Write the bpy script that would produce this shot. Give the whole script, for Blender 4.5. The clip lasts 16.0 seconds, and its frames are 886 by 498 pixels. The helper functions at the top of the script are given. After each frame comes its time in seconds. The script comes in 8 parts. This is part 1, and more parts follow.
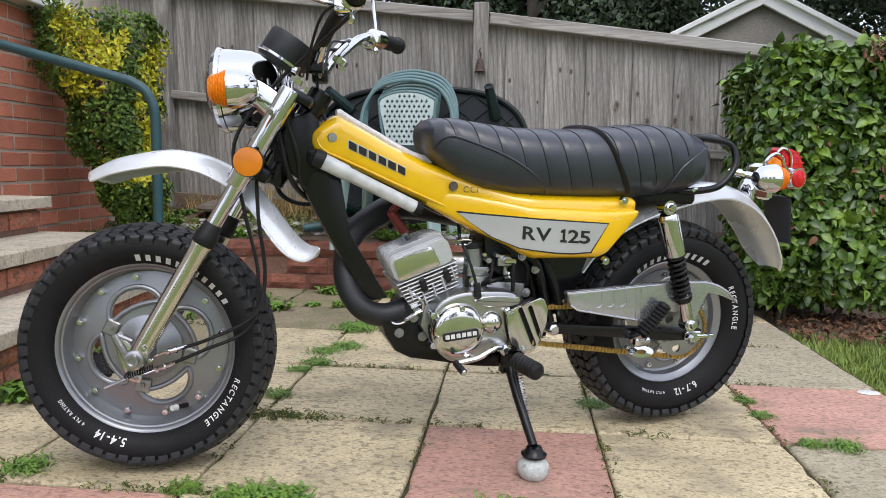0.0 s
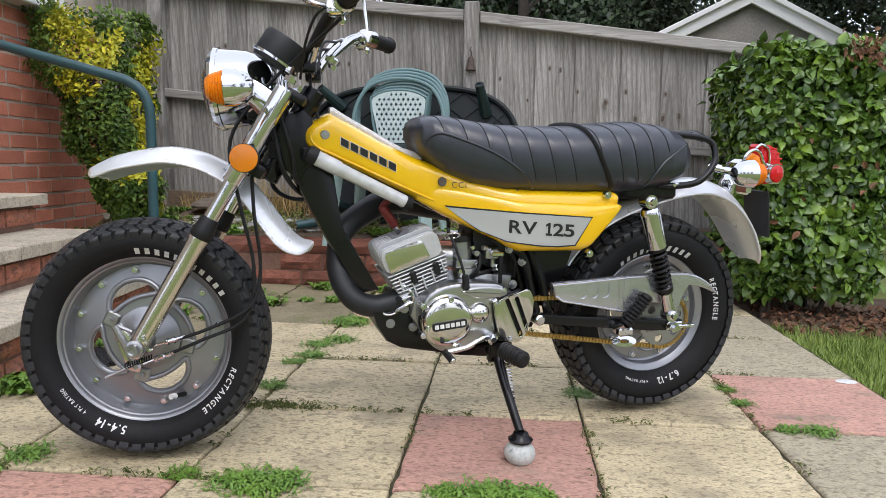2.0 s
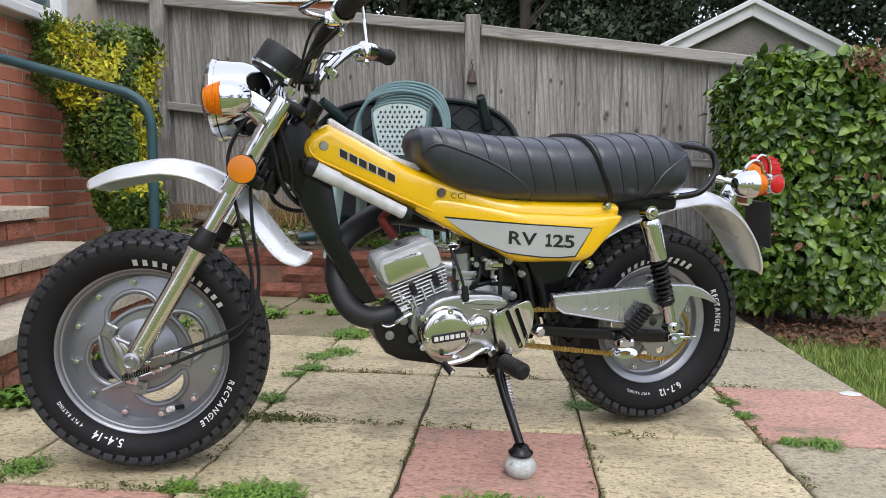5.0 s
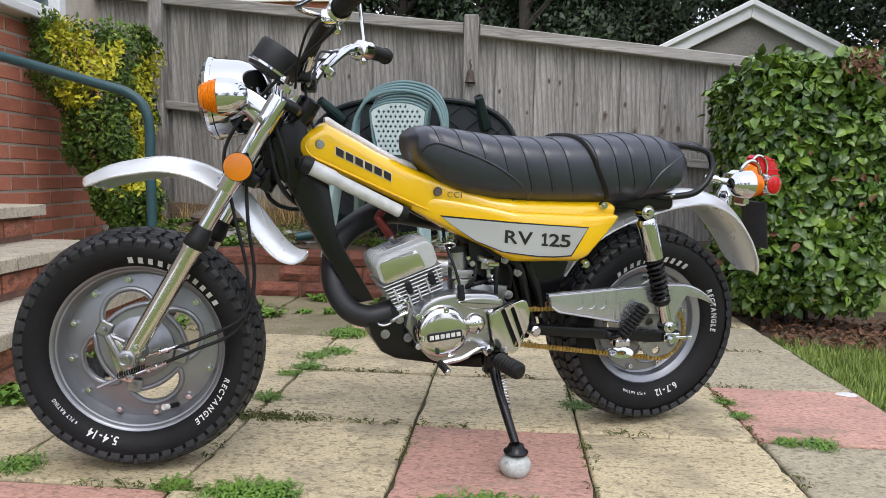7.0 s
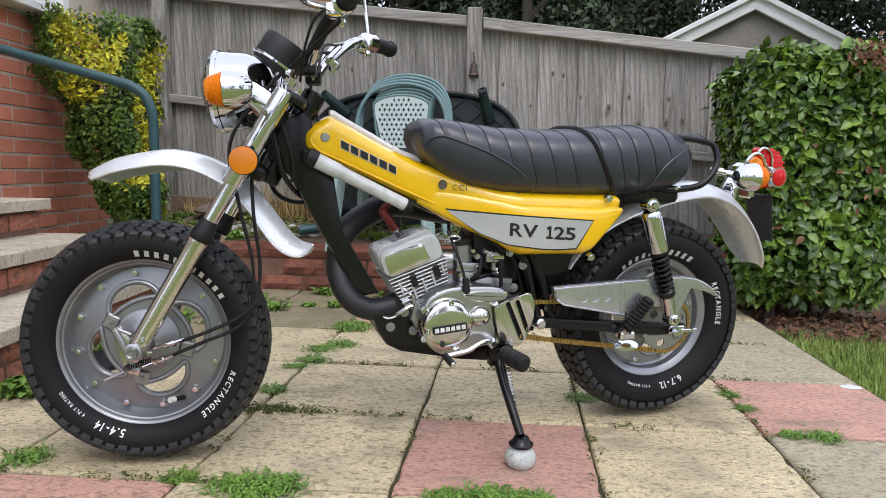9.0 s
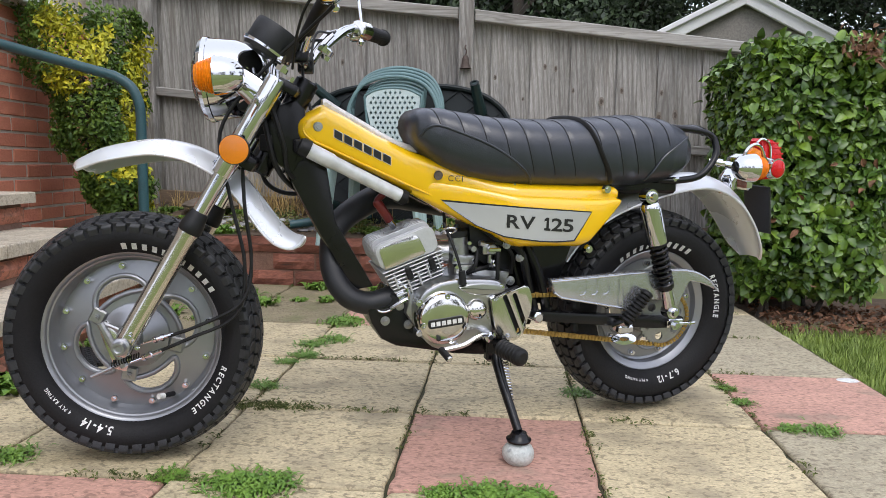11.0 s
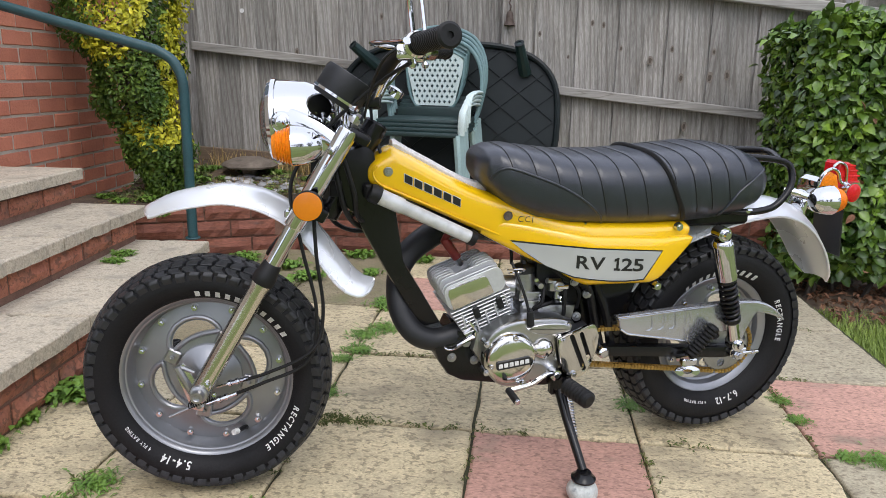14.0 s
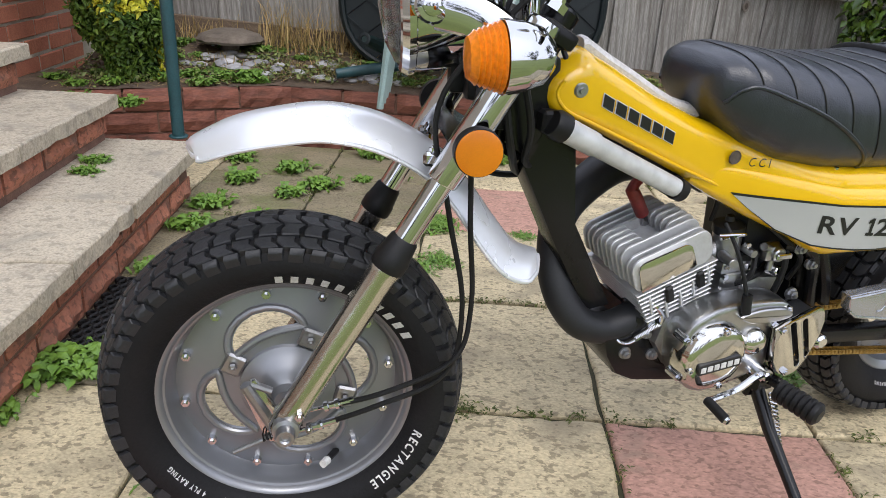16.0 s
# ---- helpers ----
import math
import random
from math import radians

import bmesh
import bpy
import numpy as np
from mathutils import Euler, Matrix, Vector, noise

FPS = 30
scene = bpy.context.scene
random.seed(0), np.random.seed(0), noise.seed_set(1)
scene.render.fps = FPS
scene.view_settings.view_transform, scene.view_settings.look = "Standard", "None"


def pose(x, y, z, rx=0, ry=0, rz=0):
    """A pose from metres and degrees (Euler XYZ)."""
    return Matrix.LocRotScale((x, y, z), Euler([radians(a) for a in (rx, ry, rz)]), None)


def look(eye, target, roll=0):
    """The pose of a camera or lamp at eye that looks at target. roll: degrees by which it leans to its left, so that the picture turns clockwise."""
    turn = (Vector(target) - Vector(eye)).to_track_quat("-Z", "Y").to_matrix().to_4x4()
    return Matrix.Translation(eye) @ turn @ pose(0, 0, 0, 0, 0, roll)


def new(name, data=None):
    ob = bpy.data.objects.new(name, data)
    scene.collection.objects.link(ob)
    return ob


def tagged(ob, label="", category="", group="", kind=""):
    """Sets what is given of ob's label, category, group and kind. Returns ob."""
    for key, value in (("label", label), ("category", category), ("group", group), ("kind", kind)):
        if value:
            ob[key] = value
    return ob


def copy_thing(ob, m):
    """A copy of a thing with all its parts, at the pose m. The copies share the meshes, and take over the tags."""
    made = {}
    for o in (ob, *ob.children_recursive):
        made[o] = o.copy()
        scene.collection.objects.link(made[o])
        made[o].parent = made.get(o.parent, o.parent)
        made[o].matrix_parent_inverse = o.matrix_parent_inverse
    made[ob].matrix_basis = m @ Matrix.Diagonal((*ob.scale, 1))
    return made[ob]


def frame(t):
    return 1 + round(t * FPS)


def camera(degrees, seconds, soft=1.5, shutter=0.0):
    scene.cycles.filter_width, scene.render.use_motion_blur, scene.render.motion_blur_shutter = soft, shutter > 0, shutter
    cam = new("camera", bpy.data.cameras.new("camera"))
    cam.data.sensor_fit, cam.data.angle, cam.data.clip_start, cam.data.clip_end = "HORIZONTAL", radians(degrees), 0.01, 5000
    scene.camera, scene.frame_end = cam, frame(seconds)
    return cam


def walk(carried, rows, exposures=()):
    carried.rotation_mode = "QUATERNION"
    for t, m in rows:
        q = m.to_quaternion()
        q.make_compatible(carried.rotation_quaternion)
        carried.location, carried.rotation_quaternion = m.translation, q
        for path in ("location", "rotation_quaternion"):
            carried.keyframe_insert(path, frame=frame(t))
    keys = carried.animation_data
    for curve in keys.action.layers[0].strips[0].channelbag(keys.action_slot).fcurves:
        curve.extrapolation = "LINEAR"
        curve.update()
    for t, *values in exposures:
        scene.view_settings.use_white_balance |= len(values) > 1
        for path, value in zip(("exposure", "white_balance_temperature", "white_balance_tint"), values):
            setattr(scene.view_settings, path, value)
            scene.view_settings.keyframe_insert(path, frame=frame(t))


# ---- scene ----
cam = camera(63.2, 16.0, soft=0.6)
PATH = [
    (0, (0.075, 0.061, 0.648), (-0.123, 2.038, 0.412), 1.0),
    (0.5, (0.079, 0.033, 0.649), (-0.116, 2.009, 0.414), 0.8),
    (1, (0.088, 0.008, 0.648), (-0.086, 1.985, 0.405), 1.4),
    (1.5, (0.09, -0.002, 0.642), (-0.113, 1.972, 0.396), 1.0),
    (2, (0.089, 0.006, 0.644), (-0.09, 1.984, 0.403), 0.9),
    (2.5, (0.093, 0.006, 0.642), (-0.074, 1.986, 0.417), 0.6),
    (3, (0.1, 0.005, 0.642), (-0.064, 1.987, 0.428), 0.6),
    (3.5, (0.099, 0.012, 0.643), (-0.079, 1.995, 0.447), 0.2),
    (4, (0.093, 0.013, 0.639), (-0.097, 1.993, 0.435), 0.4),
    (6.5, (0.103, 0.015, 0.64), (-0.073, 1.997, 0.434), 1.2),
    (7, (0.103, 0.014, 0.636), (-0.082, 1.995, 0.432), 1.0),
    (7.5, (0.099, 0.019, 0.634), (-0.104, 1.997, 0.419), 0.7),
    (8, (0.102, 0.017, 0.634), (-0.09, 1.996, 0.418), 1.1),
    (8.5, (0.102, 0.018, 0.634), (-0.074, 1.997, 0.409), 1.2),
    (9, (0.098, 0.012, 0.635), (-0.094, 1.99, 0.413), 0.9),
    (11.3, (0.079, 0.046, 0.622), (-0.082, 2.026, 0.389), 0.9),
    (11.5, (0.077, 0.048, 0.627), (-0.095, 2.027, 0.396), 1.0),
    (12, (0.07, 0.058, 0.627), (-0.094, 2.038, 0.392), 1.3),
    (12.5, (0.072, 0.061, 0.623), (-0.099, 2.037, 0.368), 1.1),
    (13, (0.064, 0.065, 0.638), (-0.152, 2.041, 0.415), 0.1),
    (13.5, (0.036, 0.087, 0.763), (-0.205, 2.044, 0.427), -0.6),
    (14, (-0.03, 0.093, 0.887), (-0.244, 2.025, 0.419), 1.2),
    (14.5, (-0.109, 0.159, 0.915), (-0.372, 2.057, 0.343), 1.5),
    (15, (-0.17, 0.31, 0.912), (-0.48, 2.19, 0.302), 1.7),
    (15.5, (-0.313, 0.455, 0.891), (-0.477, 2.323, 0.195), 2.3),
    (16, (-0.443, 0.593, 0.866), (-0.487, 2.427, 0.070), 3.4),
]
walk(cam, [(t, look(eye, target, roll)) for t, eye, target, roll in PATH])

# ---- world and light: a bright overcast day ----
world = bpy.data.worlds.new("overcast_sky")
scene.world = world
world.use_nodes = True
_nt = world.node_tree
_bg = _nt.nodes["Background"]
_sky = _nt.nodes.new("ShaderNodeTexSky")
_sky.sky_type = "NISHITA"
_sky.sun_disc = False
_sky.sun_elevation = radians(52)
_sky.sun_rotation = radians(156)
_sky.dust_density = 6.0
_sky.air_density = 1.0
_cloud = _nt.nodes.new("ShaderNodeMix")
_cloud.data_type = "RGBA"
_cloud.inputs["Factor"].default_value = 0.86
_cloud.inputs["B"].default_value = (7.3, 7.7, 9.25, 1)
_nt.links.new(_sky.outputs["Color"], _cloud.inputs["A"])
_nt.links.new(_cloud.outputs["Result"], _bg.inputs["Color"])
_bg.inputs["Strength"].default_value = 0.207
_sun = new("sun", bpy.data.lights.new("sun", "SUN"))
_sun.data.energy = 1.1
_sun.data.angle = radians(32)
_sun.data.color = (1.0, 0.975, 0.95)
_sun.matrix_world = look((2.2, -5, 9), (0, 1.5, 0))
scene.view_settings.exposure = 0.0

# ---- materials ----
def mat(name, c1, c2=None, rough=0.5, metal=0.0, scale=20.0, fine=200.0, bump=0.0, bump_scale=None, coat=0.0,
        spots=None, spot_scale=6.0, spot_amount=0.5, island=0.0, stretch=None, rand=0.0, rough_var=0.08, spec=0.5, veins=None, fine_dark=0.72, pits=None, relief=None, grain=None):
    """A procedural surface: two tones mixed by coarse and fine noise, optional stains, per-piece variation and relief."""
    m = bpy.data.materials.new(name)
    m.use_nodes = True
    nt = m.node_tree
    n, l = nt.nodes, nt.links
    b = n["Principled BSDF"]
    b.inputs["Metallic"].default_value = metal
    b.inputs["Coat Weight"].default_value = coat
    b.inputs["Coat Roughness"].default_value = 0.06
    b.inputs["Specular IOR Level"].default_value = spec
    c2 = c2 or c1
    tc = n.new("ShaderNodeTexCoord")
    src = tc.outputs["Object"]
    if stretch:
        mp = n.new("ShaderNodeMapping")
        mp.inputs["Scale"].default_value = stretch
        l.new(src, mp.inputs["Vector"])
        src = mp.outputs["Vector"]
    oi = n.new("ShaderNodeObjectInfo")
    if rand:
        ad = n.new("ShaderNodeVectorMath")
        ad.operation = "MULTIPLY_ADD"
        l.new(oi.outputs["Random"], ad.inputs[0])
        ad.inputs[1].default_value = (17, 31, 23)
        l.new(src, ad.inputs[2])
        src = ad.outputs[0]

    def noise_tex(sc, detail=5):
        t = n.new("ShaderNodeTexNoise")
        t.inputs["Scale"].default_value = sc
        t.inputs["Detail"].default_value = detail
        l.new(src, t.inputs["Vector"])
        return t.outputs["Fac"]

    def mix(f, a, bcol, mode="MIX"):
        x = n.new("ShaderNodeMix")
        x.data_type = "RGBA"
        x.blend_type = mode
        for sock, v in (("Factor", f), ("A", a), ("B", bcol)):
            if isinstance(v, (int, float)):
                x.inputs[sock].default_value = v
            elif isinstance(v, tuple):
                x.inputs[sock].default_value = (*v, 1)
            else:
                l.new(v, x.inputs[sock])
        return x.outputs["Result"]

    def ramp(f, lo, hi):
        r = n.new("ShaderNodeMapRange")
        r.inputs["From Min"].default_value = lo
        r.inputs["From Max"].default_value = hi
        l.new(f, r.inputs["Value"])
        return r.outputs["Result"]

    coarse = noise_tex(scale)
    small = noise_tex(fine, 3)
    col = mix(ramp(coarse, 0.3, 0.7), c1, c2)
    col = mix(ramp(small, 0.35, 0.75), col, mix(1.0, col, (fine_dark, fine_dark, fine_dark), "MULTIPLY"))
    if spots:
        col = mix(ramp(noise_tex(spot_scale, 8), 0.66 - 0.25 * spot_amount, 0.76), col, spots)
    if pits:
        pc, ps, pa = pits
        pt = n.new("ShaderNodeMath")
        pt.operation = "MULTIPLY"
        pt.inputs[1].default_value = pa
        l.new(ramp(noise_tex(ps, 8), 0.555, 0.60), pt.inputs[0])
        col = mix(pt.outputs[0], col, pc)
    if veins:
        vc, vs, vw, va, vd = veins
        t = n.new("ShaderNodeTexNoise")
        t.inputs["Scale"].default_value = vs
        t.inputs["Detail"].default_value = 7
        t.inputs["Distortion"].default_value = vd
        l.new(src, t.inputs["Vector"])
        sb = n.new("ShaderNodeMath")
        sb.operation = "SUBTRACT"
        sb.inputs[1].default_value = 0.5
        l.new(t.outputs["Fac"], sb.inputs[0])
        ab = n.new("ShaderNodeMath")
        ab.operation = "ABSOLUTE"
        l.new(sb.outputs[0], ab.inputs[0])
        mr = n.new("ShaderNodeMapRange")
        mr.inputs["From Max"].default_value = vw
        mr.inputs["To Min"].default_value = va
        mr.inputs["To Max"].default_value = 0.0
        l.new(ab.outputs[0], mr.inputs["Value"])
        col = mix(mr.outputs["Result"], col, vc)
    if grain:
        gc_, gs, ga = grain
        wv = n.new("ShaderNodeTexWave")
        wv.wave_type = "RINGS"
        wv.rings_direction = "Y"
        wv.inputs["Scale"].default_value = gs
        wv.inputs["Distortion"].default_value = 5.0
        wv.inputs["Detail"].default_value = 4
        wv.inputs["Detail Scale"].default_value = 1.2
        l.new(src, wv.inputs["Vector"])
        gm = n.new("ShaderNodeMath")
        gm.operation = "MULTIPLY"
        gm.inputs[1].default_value = ga
        l.new(ramp(wv.outputs["Fac"], 0.60, 0.98), gm.inputs[0])
        col = mix(gm.outputs[0], col, gc_)
    if island:
        geo = n.new("ShaderNodeNewGeometry")
        hs = n.new("ShaderNodeHueSaturation")
        v = n.new("ShaderNodeMapRange")
        v.inputs["To Min"].default_value = 1 - island
        v.inputs["To Max"].default_value = 1 + island
        l.new(geo.outputs["Random Per Island"], v.inputs["Value"])
        l.new(v.outputs["Result"], hs.inputs["Value"])
        h = n.new("ShaderNodeMapRange")
        h.inputs["To Min"].default_value = 0.5 + 0.02 * island
        h.inputs["To Max"].default_value = 0.5 - 0.03 * island
        l.new(geo.outputs["Random Per Island"], h.inputs["Value"])
        l.new(h.outputs["Result"], hs.inputs["Hue"])
        l.new(col, hs.inputs["Color"])
        col = hs.outputs["Color"]
    if rand:
        hs = n.new("ShaderNodeHueSaturation")
        v = n.new("ShaderNodeMapRange")
        v.inputs["To Min"].default_value = 1 - rand
        v.inputs["To Max"].default_value = 1 + rand
        l.new(oi.outputs["Random"], v.inputs["Value"])
        l.new(v.outputs["Result"], hs.inputs["Value"])
        l.new(col, hs.inputs["Color"])
        col = hs.outputs["Color"]
    l.new(col, b.inputs["Base Color"])
    rr = n.new("ShaderNodeMapRange")
    rr.inputs["To Min"].default_value = max(0.02, rough - rough_var)
    rr.inputs["To Max"].default_value = min(1.0, rough + rough_var)
    l.new(coarse, rr.inputs["Value"])
    l.new(rr.outputs["Result"], b.inputs["Roughness"])
    if bump:
        bp = n.new("ShaderNodeBump")
        bp.inputs["Strength"].default_value = min(1.0, bump)
        bp.inputs["Distance"].default_value = 0.004
        l.new(noise_tex(bump_scale or fine, 6), bp.inputs["Height"])
        l.new(bp.outputs["Normal"], b.inputs["Normal"])
        if relief:
            bq = n.new("ShaderNodeBump")
            bq.inputs["Strength"].default_value = 1.0
            bq.inputs["Distance"].default_value = relief[1]
            l.new(noise_tex(relief[0], 9), bq.inputs["Height"])
            l.new(bp.outputs["Normal"], bq.inputs["Normal"])
            l.new(bq.outputs["Normal"], b.inputs["Normal"])
    return m


def glassy(name, color, rough=0.08, trans=0.6):
    m = mat(name, color, rough=rough, scale=40, rough_var=0.03)
    m.node_tree.nodes["Principled BSDF"].inputs["Transmission Weight"].default_value = trans
    m.node_tree.nodes["Principled BSDF"].inputs["IOR"].default_value = 1.45
    return m


M_SLAB = mat("buff_concrete_slab", (0.70, 0.592, 0.372), (0.56, 0.47, 0.293), 0.85, scale=5, fine=170, bump=1.3, bump_scale=42,
             spots=(0.29, 0.245, 0.165), spot_scale=7, spot_amount=0.62, rand=0.10, stretch=(0.85, 1.2, 1), veins=((0.20, 0.17, 0.12), 9, 0.012, 0.4, 0.6), fine_dark=0.58, pits=((0.20, 0.165, 0.105), 75, 0.7), relief=(9, 0.014))
M_SLABG = mat("grey_buff_concrete_slab", (0.49, 0.432, 0.303), (0.385, 0.34, 0.236), 0.85, scale=5, fine=170, bump=1.3, bump_scale=42,
              spots=(0.27, 0.235, 0.17), spot_scale=11, spot_amount=0.45, rand=0.08, stretch=(0.85, 1.2, 1), veins=((0.20, 0.17, 0.12), 9, 0.012, 0.4, 0.6), fine_dark=0.58, pits=((0.17, 0.14, 0.095), 75, 0.7), relief=(9, 0.014))
M_DIRTY = mat("mossy_dirt_stained_slab", (0.36, 0.30, 0.19), (0.25, 0.215, 0.13), 0.9, scale=5, fine=200, bump=1.3, bump_scale=42, spots=(0.15, 0.16, 0.06), spot_scale=6, spot_amount=0.7, rand=0.1, fine_dark=0.55, pits=((0.13, 0.11, 0.07), 110, 0.7), relief=(9, 0.014))
M_PINK = mat("pink_concrete_slab", (0.62, 0.355, 0.27), (0.52, 0.30, 0.235), 0.85, scale=6, fine=120, bump=1.0, bump_scale=24,
             spots=(0.30, 0.22, 0.165), spot_scale=9, spot_amount=0.35, rand=0.06, stretch=(0.85, 1.35, 1), veins=((0.26, 0.15, 0.12), 8, 0.010, 0.4, 0.6), fine_dark=0.64, pits=((0.25, 0.145, 0.11), 70, 0.7), relief=(9, 0.014))
M_STEP = mat("grey_buff_step_slab", (0.61, 0.54, 0.415), (0.50, 0.44, 0.34), 0.85, scale=6, fine=150, bump=0.9, bump_scale=28,
             spots=(0.30, 0.275, 0.225), spot_scale=9, spot_amount=0.4, rand=0.07, veins=((0.24, 0.22, 0.18), 10, 0.010, 0.35, 0.6), fine_dark=0.62, pits=((0.25, 0.22, 0.17), 48, 0.5))
M_BRICK = mat("red_rough_brick", (0.66, 0.245, 0.15), (0.54, 0.185, 0.115), 0.88, scale=9, fine=180, bump=0.9, bump_scale=70, rand=0.14)
M_BEDBRICK = mat("dark_red_rockfaced_brick", (0.30, 0.115, 0.075), (0.20, 0.078, 0.055), 0.9, scale=14, fine=70, bump=1.0, bump_scale=16,
                 rand=0.16, spots=(0.08, 0.05, 0.04), spot_scale=10, spot_amount=0.45, stretch=(0.7, 0.7, 4.5), fine_dark=0.55)
M_STEPBRICK = mat("orange_red_step_brick", (0.52, 0.215, 0.13), (0.40, 0.150, 0.095), 0.9, scale=18, fine=120, bump=1.0, bump_scale=40,
                  rand=0.13, spots=(0.17, 0.10, 0.075), spot_scale=16, spot_amount=0.6, pits=((0.14, 0.075, 0.05), 60, 0.6))
M_MORTAR = mat("grey_mortar", (0.60, 0.52, 0.43), (0.49, 0.42, 0.35), 0.95, scale=18, fine=200, bump=0.6)
M_DARKMORTAR = mat("dirty_brown_mortar", (0.25, 0.14, 0.10), (0.16, 0.095, 0.07), 0.95, scale=18, fine=200, bump=0.8, bump_scale=60)
M_WOOD = mat("weathered_grey_fence_wood", (0.45, 0.43, 0.398), (0.282, 0.272, 0.25), 0.85, scale=7, fine=80, fine_dark=0.52, bump=0.9, bump_scale=34,
             stretch=(5.5, 5.5, 0.30), rand=0.18, spots=(0.17, 0.15, 0.13), spot_scale=4, spot_amount=0.3, veins=((0.13, 0.115, 0.10), 2.6, 0.028, 0.45, 1.2), grain=((0.15, 0.135, 0.115), 3.4, 0.55))
M_WOODH = mat("weathered_grey_fence_rail", (0.44, 0.42, 0.388), (0.29, 0.278, 0.256), 0.85, scale=7, fine=34, bump=0.5, bump_scale=24,
              stretch=(0.28, 4.2, 4.2), rand=0.08, spots=(0.19, 0.175, 0.14), spot_scale=4, spot_amount=0.3, veins=((0.14, 0.125, 0.105), 3.5, 0.03, 0.6, 1.4))
M_GRAVEL = mat("dirty_brown_board", (0.24, 0.175, 0.12), (0.16, 0.115, 0.08), 0.9, scale=7, fine=34, bump=0.5, bump_scale=24, stretch=(0.28, 4.2, 4.2))
M_KNOT = mat("dark_wood_knot", (0.12, 0.095, 0.075), (0.07, 0.055, 0.045), 0.85, scale=60)
M_KNOTRING = mat("brown_knot_ring", (0.24, 0.21, 0.18), (0.18, 0.155, 0.13), 0.85, scale=60)
M_CHROME = mat("polished_chrome", (0.64, 0.65, 0.67), rough=0.055, metal=1.0, scale=12, rough_var=0.03, fine=3, fine_dark=0.93)
M_ALU = mat("cast_aluminium", (0.44, 0.445, 0.455), (0.36, 0.365, 0.375), 0.36, 0.95, scale=25, fine=240, bump=0.12, bump_scale=300, fine_dark=0.9)
M_POL = mat("polished_alloy_cover", (0.68, 0.67, 0.64), rough=0.11, metal=1.0, scale=12, rough_var=0.05, fine=3, fine_dark=0.93)
M_CASE = mat("buffed_alloy_casting", (0.50, 0.505, 0.51), (0.44, 0.445, 0.45), 0.29, 1.0, scale=18, fine=160, bump=0.05, bump_scale=200, fine_dark=0.95, rough_var=0.06)
M_HEAD = mat("silver_painted_cylinder_fins", (0.60, 0.61, 0.62), (0.52, 0.53, 0.54), 0.42, 0.45, scale=25, fine=200, bump=0.15, bump_scale=260, fine_dark=0.93)
M_SILVER = mat("silver_painted_steel", (0.76, 0.78, 0.805), (0.71, 0.73, 0.755), 0.28, 0.4, scale=6, fine=3, coat=0.35, rough_var=0.05, fine_dark=0.96)
M_PUMP = mat("pale_grey_enamel_tube", (0.68, 0.69, 0.70), (0.63, 0.64, 0.65), 0.38, 0.2, scale=8, fine=40)
M_RIM = mat("silver_grey_wheel_paint", (0.31, 0.32, 0.338), (0.25, 0.259, 0.276), 0.36, 0.7, scale=8, fine=4, coat=0.2, fine_dark=0.9)
M_GUARD = mat("silver_pressed_steel", (0.50, 0.515, 0.54), (0.45, 0.465, 0.49), 0.24, 0.8, scale=8, fine=4, fine_dark=0.92)
M_TYRE = mat("black_rubber_tyre", (0.013, 0.013, 0.014), (0.009, 0.009, 0.010), 0.6, scale=10, fine=220, bump=0.2, spec=0.22)
# lighter than M_TYRE: paints the light on block tops against dark grooves
M_TREAD = mat("light_lifted_tread", (0.025, 0.0265, 0.030), (0.015, 0.016, 0.018), 0.5, scale=14, fine=220, bump=0.2, spec=0.45)
M_FORK = mat("satin_alloy_fork", (0.66, 0.64, 0.60), rough=0.2, metal=1.0, scale=12, rough_var=0.05, fine=3, fine_dark=0.93)
M_RUBBER = mat("black_rubber", (0.013, 0.013, 0.014), (0.009, 0.009, 0.009), 0.5, scale=30, fine=200, spec=0.28)
M_BLACK = mat("black_enamel", (0.008, 0.008, 0.009), (0.005, 0.005, 0.006), 0.25, scale=12, fine=300, spec=0.35)
M_SATIN = mat("satin_black_exhaust", (0.017, 0.018, 0.021), (0.012, 0.013, 0.015), 0.5, scale=20, fine=300, spec=0.42)
M_VINYL = mat("black_vinyl_seat", (0.0155, 0.0203, 0.032), (0.011, 0.0147, 0.0232), 0.33, scale=30, fine=420, bump=0.14, bump_scale=420, spec=0.8)
M_YELLOW = mat("glossy_yellow_paint", (0.84, 0.505, 0.004), (0.82, 0.485, 0.004), 0.2, scale=5, fine=3, coat=0.9, rough_var=0.03, fine_dark=0.97)
M_STRIP = mat("pale_silver_plastic_strip", (0.72, 0.70, 0.70), (0.66, 0.64, 0.64), 0.35, 0.1, scale=20)
M_DECAL = mat("grey_side_decal", (0.42, 0.43, 0.41), (0.39, 0.40, 0.385), 0.35, scale=8, fine=3)
M_INK = mat("black_lettering", (0.012, 0.012, 0.012), rough=0.4, scale=20)
M_WHITE = mat("white_lettering", (0.78, 0.78, 0.76), (0.66, 0.66, 0.64), 0.6, scale=60)
M_AMBER = glassy("amber_lens", (0.95, 0.27, 0.012), 0.14, 0.12)
M_AMBERD = mat("amber_reflector", (0.84, 0.255, 0.008), (0.78, 0.225, 0.007), 0.25, scale=30, fine=700, bump=0.06, bump_scale=500, coat=0.3, fine_dark=0.9)
M_RED = glassy("red_lens", (0.72, 0.014, 0.02), 0.12, 0.15)
M_GLASS = glassy("clear_lens_glass", (0.95, 0.95, 0.95), 0.04, 0.9)
M_GOLD = mat("gold_chain_plate", (0.62, 0.43, 0.14), (0.42, 0.28, 0.09), 0.35, 0.9, scale=60)
